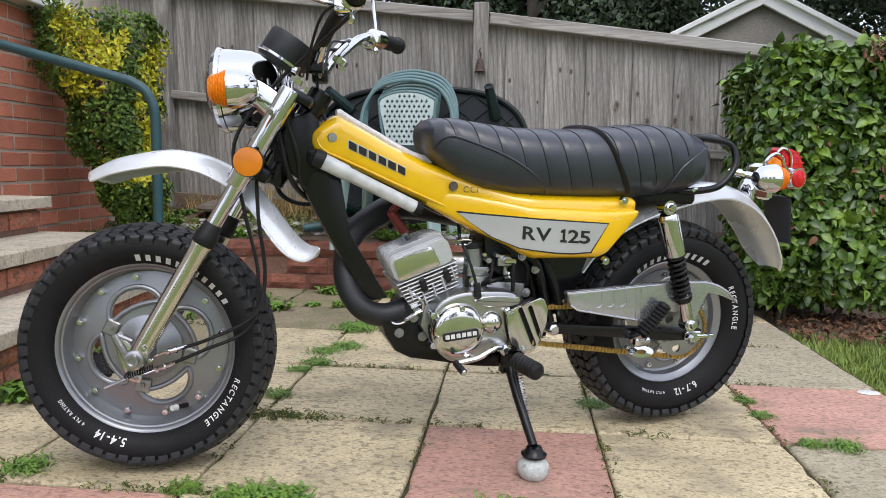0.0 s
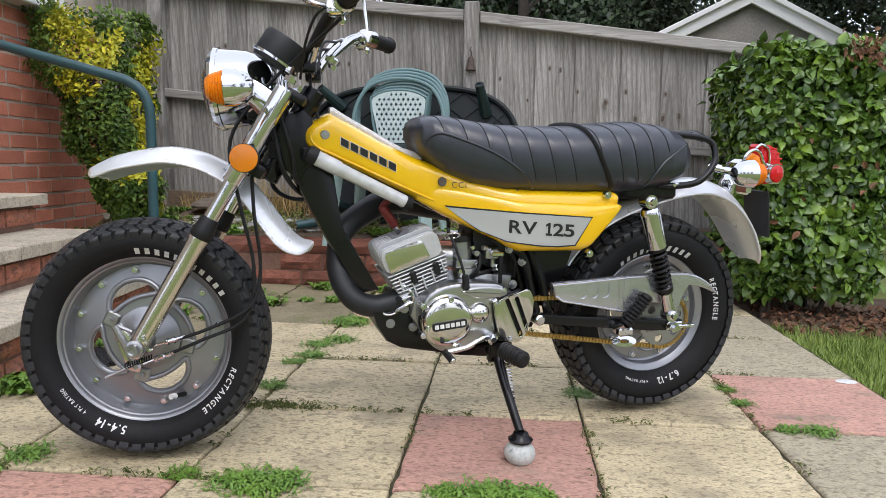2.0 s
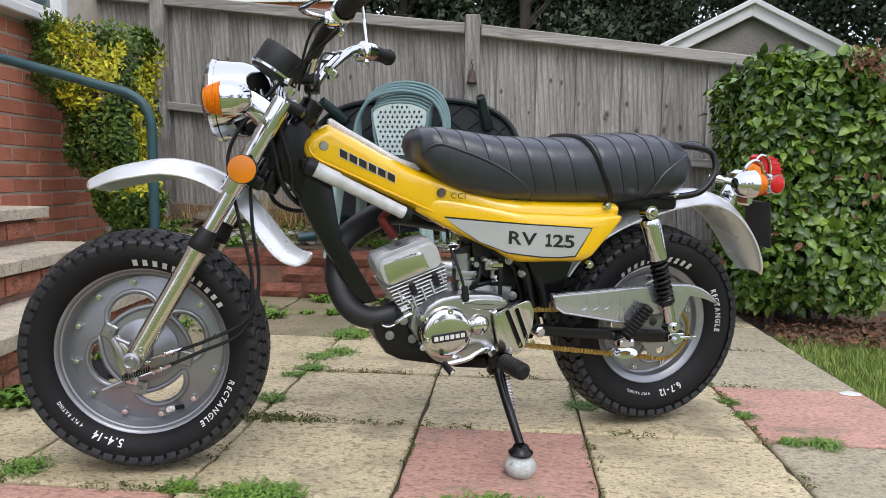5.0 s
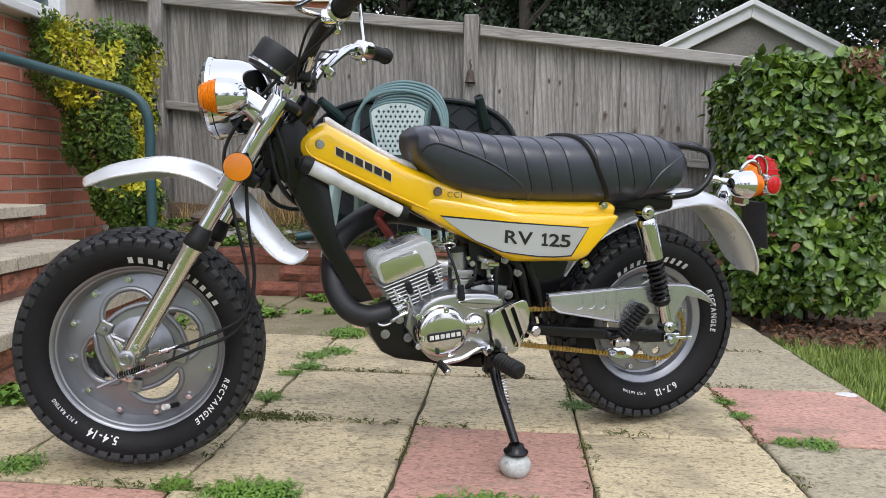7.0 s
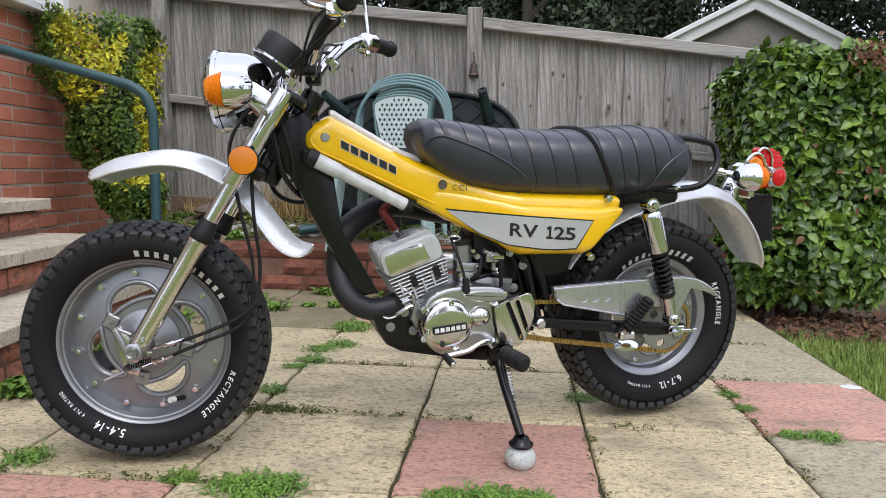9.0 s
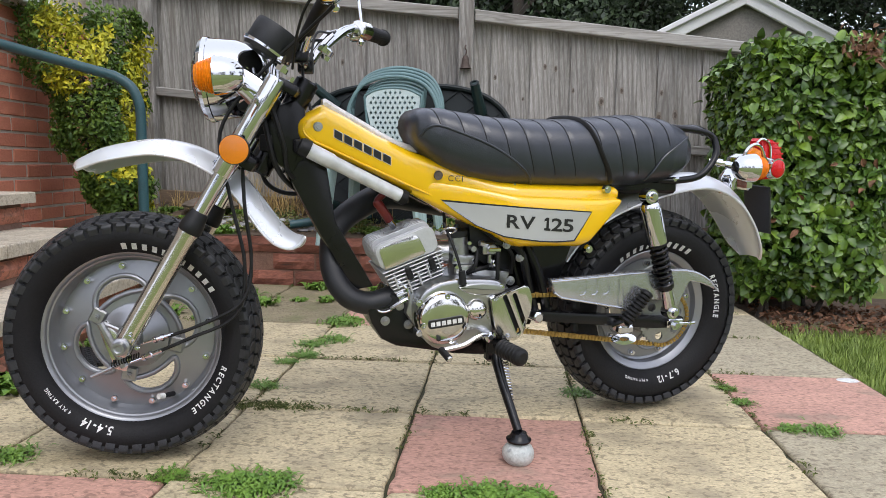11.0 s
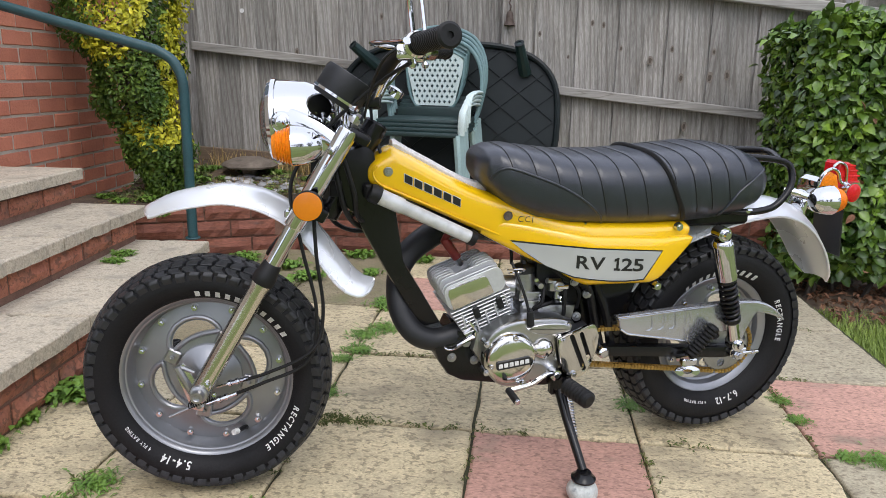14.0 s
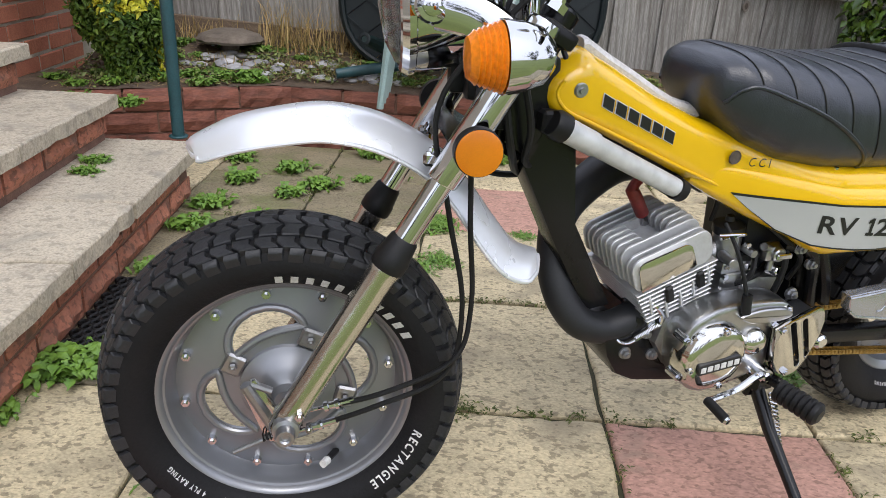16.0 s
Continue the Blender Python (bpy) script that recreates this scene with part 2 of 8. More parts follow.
M_REDCAP = mat("dark_red_plug_cap", (0.20, 0.018, 0.015), (0.13, 0.012, 0.012), 0.4, scale=40)
M_STONE = mat("pale_speckled_stone", (0.56, 0.58, 0.55), (0.46, 0.49, 0.46), 0.35, scale=40, fine=190, bump=0.5, spots=(0.18, 0.19, 0.2), spot_scale=70, spot_amount=0.2)
M_RAIL = mat("dark_green_painted_rail", (0.024, 0.085, 0.098), (0.018, 0.065, 0.076), 0.45, 0.0, scale=14, fine=200, spots=(0.16, 0.05, 0.03), spot_scale=5, spot_amount=0.05)
# green of hoops and edges; also paints shade on the rear backrests
M_CHAIR = mat("green_plastic_and_stack_shade", (0.17, 0.285, 0.29), (0.13, 0.225, 0.235), 0.45, scale=8, fine=300)
M_CHAIRFACE = mat("faded_pale_plastic", (0.64, 0.76, 0.74), (0.56, 0.68, 0.67), 0.5, scale=10, fine=300)
M_CHAIRMID = mat("weathered_green_plastic", (0.36, 0.50, 0.49), (0.28, 0.40, 0.40), 0.45, scale=8, fine=300)
M_DGREEN = mat("dark_green_plastic", (0.014, 0.038, 0.037), (0.01, 0.028, 0.028), 0.5, scale=8, fine=300)
M_TABLE = mat("black_green_plastic", (0.011, 0.017, 0.018), (0.007, 0.012, 0.013), 0.45, scale=8, fine=300, spec=0.28)
M_HEDGE = mat("glossy_hedge_leaf", (0.145, 0.255, 0.028), (0.048, 0.115, 0.018), 0.33, scale=9, fine=60, island=0.6, spec=0.5)
# near-black colour that paints in the shade deep inside the hedge
M_HEDGEIN = mat("hedge_inner_shade", (0.018, 0.026, 0.008), (0.03, 0.025, 0.012), 0.9, scale=12)
M_BROWNLEAF = mat("dry_brown_leaf", (0.22, 0.105, 0.05), (0.12, 0.06, 0.03), 0.8, scale=20, island=0.3)
M_GOLDLEAF = mat("golden_variegated_leaf", (0.62, 0.56, 0.03), (0.34, 0.38, 0.03), 0.5, scale=26, island=0.3, spec=0.3)
M_GREENLEAF = mat("dark_green_shrub_leaf", (0.055, 0.115, 0.018), (0.12, 0.20, 0.025), 0.5, scale=7, island=0.5, spec=0.3)
M_WEED = mat("bright_green_weed_leaf", (0.225, 0.385, 0.052), (0.125, 0.255, 0.036), 0.5, scale=20, island=0.35)
M_COVER = mat("olive_creeping_leaf", (0.20, 0.25, 0.065), (0.13, 0.165, 0.05), 0.6, scale=20, island=0.5)
M_MOSS = mat("olive_moss", (0.15, 0.18, 0.045), (0.09, 0.115, 0.03), 0.9, scale=30, island=0.4)
M_GRASS = mat("lawn_grass", (0.25, 0.34, 0.06), (0.17, 0.25, 0.045), 0.6, scale=4, island=0.3)
M_LAWN = mat("lawn_ground", (0.20, 0.25, 0.06), (0.14, 0.17, 0.045), 0.9, scale=1.5, fine=60, bump=0.6)
M_STRAW = mat("dry_straw", (0.50, 0.37, 0.15), (0.34, 0.24, 0.09), 0.8, scale=20, island=0.3)
M_TREE = mat("dark_tree_leaf", (0.020, 0.038, 0.014), (0.032, 0.058, 0.018), 0.6, scale=2, island=0.55)
M_BARK = mat("dark_bark", (0.05, 0.04, 0.03), (0.03, 0.025, 0.02), 0.9, scale=8, bump=0.8)
M_SOIL = mat("dry_garden_soil", (0.15, 0.105, 0.07), (0.09, 0.065, 0.045), 0.95, scale=12, fine=90, bump=1.0, bump_scale=60)
M_JOINT = mat("mossy_joint_soil", (0.075, 0.066, 0.038), (0.045, 0.05, 0.022), 0.95, scale=9, fine=120, bump=1.0, bump_scale=60)
M_PEBBLE = mat("grey_pebble", (0.46, 0.45, 0.45), (0.30, 0.30, 0.31), 0.7, scale=20, fine=200, island=0.35)
M_UPVC = mat("white_upvc", (0.80, 0.80, 0.79), (0.76, 0.76, 0.75), 0.35, scale=5, fine=200)
M_RENDER = mat("grey_pebbledash", (0.30, 0.275, 0.245), (0.23, 0.215, 0.195), 0.95, scale=4, fine=45, bump=1.0, bump_scale=60)
M_PANE = mat("dark_window_pane", (0.09, 0.13, 0.14), (0.07, 0.10, 0.11), 0.06, scale=3, fine=3, coat=1.0)
M_ROOF = mat("brown_roof_tile", (0.16, 0.095, 0.065), (0.11, 0.07, 0.05), 0.85, scale=5, fine=80, bump=0.8)
M_OLDSTONE = mat("weathered_stone", (0.22, 0.18, 0.14), (0.14, 0.115, 0.09), 0.95, scale=14, fine=90, bump=1.0, bump_scale=45)
M_BELL = mat("rusted_iron", (0.12, 0.09, 0.075), (0.07, 0.05, 0.04), 0.7, 0.3, scale=60)
M_PLATE = mat("dark_plate_back", (0.012, 0.013, 0.015), (0.009, 0.009, 0.01), 0.4, scale=12)


# ---- mesh tools ----
def link(name, bm, material, parent=None, label="", sharp=32, smooth=True):
    me = bpy.data.meshes.new(name)
    bm.normal_update()
    bm.to_mesh(me)
    bm.free()
    if smooth:
        me.shade_smooth()
        me.set_sharp_from_angle(angle=radians(sharp))
    for m in (material if isinstance(material, (list, tuple)) else (material,)):
        me.materials.append(m)
    ob = new(name, me)
    if parent:
        ob.parent = parent
    if label:
        ob["label"] = label
    return ob


def part(name, bm, material, parent, label="", sharp=32, xf=None):
    if xf is not None:
        bm.transform(xf)
    return link(name, bm, material, parent, label, sharp)


def thing(name, m, label, category, group="", kind=""):
    e = new(name)
    e.empty_display_size = 0.1
    e.matrix_world = m
    return tagged(e, label, category, group, kind)


def box(bm, c, s, bevel=0.0, m=None, seg=1):
    r = bmesh.ops.create_cube(bm, size=1.0, matrix=Matrix.Translation(c) @ Matrix.Diagonal((*s, 1)))
    if bevel:
        es = {e for v in r["verts"] for e in v.link_edges}
        r = bmesh.ops.bevel(bm, geom=list(es), offset=bevel, segments=seg, affect="EDGES", profile=0.6)
    if m is not None:
        bmesh.ops.transform(bm, matrix=m, verts=r["verts"])
    return r["verts"]


def curve(pts, n=8, closed=False):
    """Catmull-Rom through the points."""
    p = [Vector(q) for q in pts]
    out = []
    k = len(p)
    for i in range(k if closed else k - 1):
        a, b, c, d = (p[(i + j) % k] if closed else p[min(max(i + j, 0), k - 1)] for j in (-1, 0, 1, 2))
        for s in range(n):
            t = s / n
            out.append(0.5 * (2 * b + (c - a) * t + (2 * a - 5 * b + 4 * c - d) * t * t + (3 * b - a - 3 * c + d) * t ** 3))
    if not closed:
        out.append(p[-1])
    return out


def sweep(bm, pts, r, seg=10, closed=False, flat=1.0):
    """A tube along the points; r is one radius or one for each point."""
    p = [Vector(q) for q in pts]
    k = len(p)
    rings = []
    ref = None
    for i in range(k):
        t = (p[(i + 1) % k] - p[i - 1]) if closed else (p[min(i + 1, k - 1)] - p[max(i - 1, 0)])
        t.normalize()
        if ref is None:
            ref = Vector((0, 0, 1)) if abs(t.z) < 0.9 else Vector((1, 0, 0))
        u = (ref - t * ref.dot(t)).normalized()
        ref = u
        w = t.cross(u)
        rr = r[i] if isinstance(r, (list, tuple)) else r
        rings.append([bm.verts.new(p[i] + (u * math.cos(a) * flat + w * math.sin(a)) * rr) for a in (2 * math.pi * j / seg for j in range(seg))])
    for i in range(k if closed else k - 1):
        a, b = rings[i], rings[(i + 1) % k]
        for j in range(seg):
            bm.faces.new((a[j], a[(j + 1) % seg], b[(j + 1) % seg], b[j]))
    if not closed:
        bm.faces.new(rings[0][::-1])
        bm.faces.new(rings[-1])
    bmesh.ops.recalc_face_normals(bm, faces=bm.faces)


def rod(bm, a, b, r, r2=None, seg=16, bevel=0.0):
    a, b = Vector(a), Vector(b)
    r2 = r if r2 is None else r2
    if bevel:
        d = (b - a).normalized() * bevel
        sweep(bm, [a, a + d, b - d, b], [r - bevel, r, r2, r2 - bevel], seg)
    else:
        sweep(bm, [a, b], [r, r2], seg)


def along(origin, axis):
    """A matrix whose z axis lies along the given direction."""
    return Matrix.Translation(origin) @ Vector(axis).to_track_quat("Z", "Y").to_matrix().to_4x4()


def lathe(bm, prof, m, seg=32, closed=False):
    """Revolves (radius, height) pairs about the z axis of m."""
    rings = []
    for r, h in prof:
        if r < 1e-5:
            rings.append([bm.verts.new(m @ Vector((0, 0, h)))])
        else:
            rings.append([bm.verts.new(m @ Vector((r * math.cos(2 * math.pi * j / seg), r * math.sin(2 * math.pi * j / seg), h))) for j in range(seg)])
    fs = []
    for i in range(len(rings) if closed else len(rings) - 1):
        a, b = rings[i], rings[(i + 1) % len(rings)]
        for j in range(seg):
            q = (j + 1) % seg
            if len(a) == 1 and len(b) == 1:
                continue
            if len(a) == 1:
                fs.append(bm.faces.new((a[0], b[q], b[j])))
            elif len(b) == 1:
                fs.append(bm.faces.new((a[j], a[q], b[0])))
            else:
                fs.append(bm.faces.new((a[j], a[q], b[q], b[j])))
    bmesh.ops.recalc_face_normals(bm, faces=fs)


def loft(bm, rings, cap=True):
    vs = [[bm.verts.new(p) for p in ring] for ring in rings]
    k = len(vs[0])
    for a, b in zip(vs, vs[1:]):
        for j in range(k):
            bm.faces.new((a[j], a[(j + 1) % k], b[(j + 1) % k], b[j]))
    if cap:
        bm.faces.new(vs[0][::-1])
        bm.faces.new(vs[-1])
    bmesh.ops.recalc_face_normals(bm, faces=bm.faces)
    return vs


def prism(bm, poly, y0, y1, bevel=0.0, holes=(), seg=2):
    """A flat plate: an outline in x and z, with holes, from y0 to y1."""
    tmp = bmesh.new()
    edges = []
    for loop in (poly, *holes):
        vs = [tmp.verts.new((x, y0, z)) for x, z in loop]
        edges += [tmp.edges.new((vs[i], vs[(i + 1) % len(vs)])) for i in range(len(vs))]
    if holes:
        bmesh.ops.triangle_fill(tmp, use_beauty=True, use_dissolve=False, edges=edges)
    else:
        tmp.faces.new(list(tmp.verts))
    r = bmesh.ops.extrude_face_region(tmp, geom=list(tmp.faces))
    bmesh.ops.translate(tmp, vec=(0, y1 - y0, 0), verts=[v for v in r["geom"] if isinstance(v, bmesh.types.BMVert)])
    bmesh.ops.recalc_face_normals(tmp, faces=tmp.faces)
    if bevel:
        es = [e for e in tmp.edges if len(e.link_faces) == 2 and e.calc_face_angle(0) > 0.6 and abs((e.verts[0].co - e.verts[1].co).normalized().y) < 0.5]
        bmesh.ops.bevel(tmp, geom=es, offset=bevel, segments=seg, affect="EDGES", profile=0.6)
    me = bpy.data.meshes.new("tmp")
    tmp.to_mesh(me)
    tmp.free()
    bm.from_mesh(me)
    bpy.data.meshes.remove(me)


def glyphs(text, size=1.0, bold=0.0):
    """Flat letters in the built-in font: one (points, triangles, advance) for each character."""
    out = []
    for ch in text:
        c = bpy.data.curves.new("glyph", "FONT")
        c.body = ch
        c.size = size
        c.resolution_u = 3
        c.offset = bold
        ob = bpy.data.objects.new("glyph", c)
        scene.collection.objects.link(ob)
        bpy.context.view_layer.update()
        me = bpy.data.meshes.new_from_object(ob.evaluated_get(bpy.context.evaluated_depsgraph_get()))
        pts = [v.co.copy() for v in me.vertices]
        polys = [tuple(p.vertices) for p in me.polygons]
        w = max((p.x for p in pts), default=0.3 * size) + 0.08 * size
        out.append((pts, polys, w))
        bpy.data.objects.remove(ob)
        bpy.data.curves.remove(c)
        bpy.data.meshes.remove(me)
    return out


def add_flat(bm, pts, polys):
    vs = [bm.verts.new(p) for p in pts]
    for f in polys:
        bm.faces.new([vs[i] for i in f])


def rounded(w, h, r, n=5, cx=0, cz=0):
    out = []
    for sx, sz, a0 in ((1, 1, 0), (-1, 1, 90), (-1, -1, 180), (1, -1, 270)):
        for i in range(n + 1):
            a = radians(a0 + 90 * i / n)
            out.append((cx + sx * (w / 2 - r) + r * math.cos(a), cz + sz * (h / 2 - r) + r * math.sin(a)))
    return out


def lerp_table(t, x):
    for a, b in zip(t, t[1:]):
        if x <= b[0]:
            f = 0 if b[0] == a[0] else max(0, (x - a[0]) / (b[0] - a[0]))
            return [p + (q - p) * f for p, q in zip(a[1:], b[1:])]
    return list(t[-1][1:])

# ---- ground and patio ----
rnd = random.Random(7)
bm = bmesh.new()
bmesh.ops.create_grid(bm, x_segments=40, y_segments=40, size=300)
for v in bm.verts:
    v.co.z = -0.035
tagged(link("ground", bm, M_LAWN), "mown green lawn running out from the patio", "ground", kind="structure")

COLS = [-1.40, -0.975, -0.56, -0.13, 0.29, 0.725, 1.165]
ROWS_Y = [0.91, 1.35, 1.79, 2.265, 2.75, 3.19, 3.60]
DIRTY = {(0, 3), (0, 4), (1, 4), (0, 5), (1, 5)}
GREY = {(5, 1), (5, 0), (4, 0), (5, 3), (5, 4), (0, 2)}
PINK = {(3, 1), (5, 2), (1, 0), (2, 4)}
bm = bmesh.new()
box(bm, (-0.34, 2.265, -0.024), (3.04, 2.73, 0.024))
patio = tagged(link("pavement", bm, M_JOINT), "patio of buff and pink concrete slabs with weedy joints", "patio", kind="structure")


def slab_mesh(name, sx, sy, sz, material, seed, chip=0.004):
    """A paving slab with a worn, wavering edge and a rounded arris."""
    r = random.Random(seed)
    bm = bmesh.new()
    n = 13
    ring = []
    for k, (ax, ay, bx, by) in enumerate(((-1, -1, 1, -1), (1, -1, 1, 1), (1, 1, -1, 1), (-1, 1, -1, -1))):
        for i in range(n):
            f = i / n
            x, y = (ax + (bx - ax) * f) * sx / 2, (ay + (by - ay) * f) * sy / 2
            out = Vector((x, y, 0)).normalized()
            wob = chip * (0.55 * noise.noise((x * 7 + seed, y * 7, k)) + 0.6 * noise.noise((x * 26, y * 26 + seed, k))) - (chip * r.uniform(0.5, 1.4) if r.random() < 0.12 else 0)
            ring.append((Vector((x, y, 0)) + out * wob, out, wob))
    rows = []
    for inset, z in ((0.0, -sz), (0.0, -0.006), (0.0018, -0.0022), (0.006, 0.0)):
        rows.append([bm.verts.new(p - o * (inset + 0.5 * abs(w) * (inset > 0)) + Vector((0, 0, z))) for p, o, w in ring])
    m = len(ring)
    for a, b in zip(rows, rows[1:]):
        for i in range(m):
            bm.faces.new((a[i], a[(i + 1) % m], b[(i + 1) % m], b[i]))
    bm.faces.new(rows[-1])
    me = bpy.data.meshes.new(name)
    bm.to_mesh(me)
    bm.free()
    me.materials.append(material)
    return me


for i in range(len(COLS) - 1):
    for j in range(len(ROWS_Y) - 1):
        sx, sy = COLS[i + 1] - COLS[i] - 0.006, ROWS_Y[j + 1] - ROWS_Y[j] - 0.010
        pink = (i, j) in PINK
        ob = new("slab", slab_mesh("slab", sx, sy, 0.024, M_PINK if pink else M_DIRTY if (i, j) in DIRTY else M_SLABG if (i, j) in GREY else M_SLAB, i * 31 + j + 4))
        ob.parent = patio
        ob.location = ((COLS[i] + COLS[i + 1]) / 2, (ROWS_Y[j] + ROWS_Y[j + 1]) / 2, rnd.uniform(-0.002, 0.0015))
        ob.rotation_euler = (rnd.uniform(-0.002, 0.002), rnd.uniform(-0.002, 0.002), rnd.uniform(-0.006, 0.006))
        if pink:
            ob["label"] = "faded pink slab"


for x0, x1, y0, y1 in ((-1.83, -1.405, 2.96, 3.40),):
    ob = new("slab", slab_mesh("slab", x1 - x0, y1 - y0, 0.024, M_SLAB, 991))
    ob.parent = patio
    ob.location = ((x0 + x1) / 2, (y0 + y1) / 2, 0)

# ---- brick pieces ----
def brick_mesh(name, l, h, d, material, seed, rough=0.004):
    r = random.Random(seed)
    bm = bmesh.new()
    box(bm, (0, 0, 0), (l, d, h), bevel=0.004)
    for v in bm.verts:
        v.co += Vector((r.uniform(-rough, rough) * 0.4, r.uniform(-rough, rough), r.uniform(-rough, rough) * 0.4))
    me = bpy.data.meshes.new(name)
    bm.to_mesh(me)
    bm.free()
    me.materials.append(material)
    return me


def rock_brick_mesh(l, h, d, material, seed):
    """A split-faced brick with a broken front."""
    r = random.Random(seed)
    bm = bmesh.new()
    nx, nz = 6, 2
    grid = [[bm.verts.new((-l / 2 + l * i / nx, -d / 2 + (0.005 if i in (0, nx) or k in (0, nz) else -r.uniform(0.0, 0.017)), -h / 2 + h * k / nz)) for k in range(nz + 1)] for i in range(nx + 1)]
    back = [bm.verts.new((sx * l / 2, d / 2, sz * h / 2)) for sx, sz in ((-1, -1), (1, -1), (1, 1), (-1, 1))]
    for i in range(nx):
        for k in range(nz):
            bm.faces.new((grid[i][k], grid[i + 1][k], grid[i + 1][k + 1], grid[i][k + 1]))
    bm.faces.new((back[3], back[2], back[1], back[0]))
    bm.faces.new([grid[i][nz] for i in range(nx + 1)] + [back[2], back[3]])
    bm.faces.new([grid[i][0] for i in range(nx, -1, -1)] + [back[0], back[1]])
    bm.faces.new([grid[0][k] for k in range(nz + 1)] + [back[3], back[0]])
    bm.faces.new([grid[nx][k] for k in range(nz, -1, -1)] + [back[1], back[2]])
    bmesh.ops.recalc_face_normals(bm, faces=bm.faces)
    me = bpy.data.meshes.new("brick")
    bm.to_mesh(me)
    bm.free()
    me.materials.append(material)
    return me


# ---- steps up to the house ----
STEPS = Matrix.Translation((-1.335, 2.92, 0)) @ pose(0, 0, 0, 0, 0, 4.5)
TREADS = ((0.0, 0.19), (-0.256, 0.338), (-0.512, 0.485))
STEPBRICKS = [rock_brick_mesh(0.205, 0.062, 0.06, M_STEPBRICK, 60 + k) for k in range(5)]
for n, (nose, top) in enumerate(TREADS):
    base = thing("step", STEPS, "garden step of concrete slabs on orange-red brick risers", "step", "steps up to the house", "structure")
    low = 0.0 if n == 0 else TREADS[n - 1][1]
    depth = 0.30 if n < 2 else 0.62
    bm = bmesh.new()
    box(bm, (nose - 0.045 - depth / 2, -1.26, (low + top - 0.045) / 2 - 0.02), (depth, 2.46, top - 0.045 - low + 0.03), bevel=0.004)
    part("mortar_bed", bm, M_DARKMORTAR, base, "dirty brown mortar core")
    ends = [0.0, -0.61, -0.98, -1.57, -2.18, -2.55] if n == 0 else [0.0, -0.63, -1.03, -1.62, -2.2, -2.55]
    for a, b in zip(ends, ends[1:]):
        ob = new("slab", slab_mesh("slab", depth + 0.02, a - b - 0.008, 0.045, M_STEP, n * 7 + int(-a * 10), 0.008))
        ob.parent = base
        ob.location = (nose - (depth + 0.02) / 2, (a + b) / 2, top)
        ob.rotation_euler = (0, rnd.uniform(-0.004, 0.004), rnd.uniform(-0.004, 0.004))
    courses = 2 if n == 0 else 1
    hgt = top - 0.045 - low
    for c in range(courses):
        z = low + (hgt if courses == 1 else hgt / 2) * (c + 0.5) + 0.004
        y = -0.02 - (0.11 if c else 0)
        while y > -2.4:
            ob = new("brick", STEPBRICKS[rnd.randrange(5)])
            ob.parent = base
            ob.location = (nose - 0.036 - 0.03, y - 0.105, z)
            ob.rotation_euler = (0, 0, radians(90) + rnd.uniform(-0.02, 0.02))
            y -= 0.215
    for k in range(2 if n < 2 else 3):
        ob = new("brick", STEPBRICKS[k])
        ob.parent = base
        ob.location = (nose - 0.17 - 0.2 * k, -0.045, low + hgt * 0.5)
        ob.rotation_euler = (0, 0, radians(180) + rnd.uniform(-0.02, 0.02))

# ---- handrail ----
rail = thing("handrail", STEPS, "dark green painted tube handrail set on the lowest step", "handrail")
bm = bmesh.new()
rp = [(-0.085, 0.043, 0.185), (-0.085, 0.043, 0.80), (-0.092, 0.043, 0.86), (-0.125, 0.043, 0.925), (-0.19, 0.043, 0.965), (-0.76, 0.02, 1.115), (-1.2, 0.0, 1.23)]
pts = [Vector(p) for p in rp[:1]] + curve(rp[1:5], 6) + [Vector(p) for p in rp[5:]]
sweep(bm, pts, 0.0205, 14)
part("tube", bm, M_RAIL, rail)
bm = bmesh.new()
rod(bm, (-0.085, 0.043, 0.188), (-0.085, 0.043, 0.196), 0.032, bevel=0.003)
part("floor_flange", bm, M_RAIL, rail)

# ---- house wall of red brick with a window ----
HOUSE = Matrix.Translation((-2.27, 2.92, 0)) @ pose(0, 0, 0, 0, 0, 4.5)
bm = bmesh.new()
box(bm, (-0.105, -0.9, 0.66), (0.20, 4.6, 1.40))
box(bm, (-0.115, -2.3, 2.15), (0.20, 1.8, 1.58))
box(bm, (-0.115, 1.17, 2.15), (0.20, 0.46, 1.58))
box(bm, (-0.115, -0.9, 3.0), (0.20, 4.6, 0.4))
wall = tagged(link("wall_house", bm, M_MORTAR), "red brick house wall with grey mortar joints", "wall", kind="structure")
wall.matrix_world = HOUSE
BRICKS = [brick_mesh("brick", 0.214, 0.064, 0.09, M_BRICK, k, 0.003) for k in range(6)]
for c in range(18):
    z = 0.03 + 0.0755 * c
    y = 1.38 - (0.112 if c % 2 else 0)
    while y > -0.9:
        ob = new("brick", BRICKS[rnd.randrange(6)])
        ob.parent = wall
        ob.location = (-0.045 + rnd.uniform(-0.002, 0.002), y - 0.107, z)
        ob.rotation_euler = (0, 0, radians(90))
        y -= 0.225
window = thing("window_1", HOUSE, "white plastic window in the brick house wall", "window", kind="structure")
bm = bmesh.new()
box(bm, (0.02, -0.23, 1.385), (0.16, 2.36, 0.045), bevel=0.006)
part("window_sill", bm, M_UPVC, window)
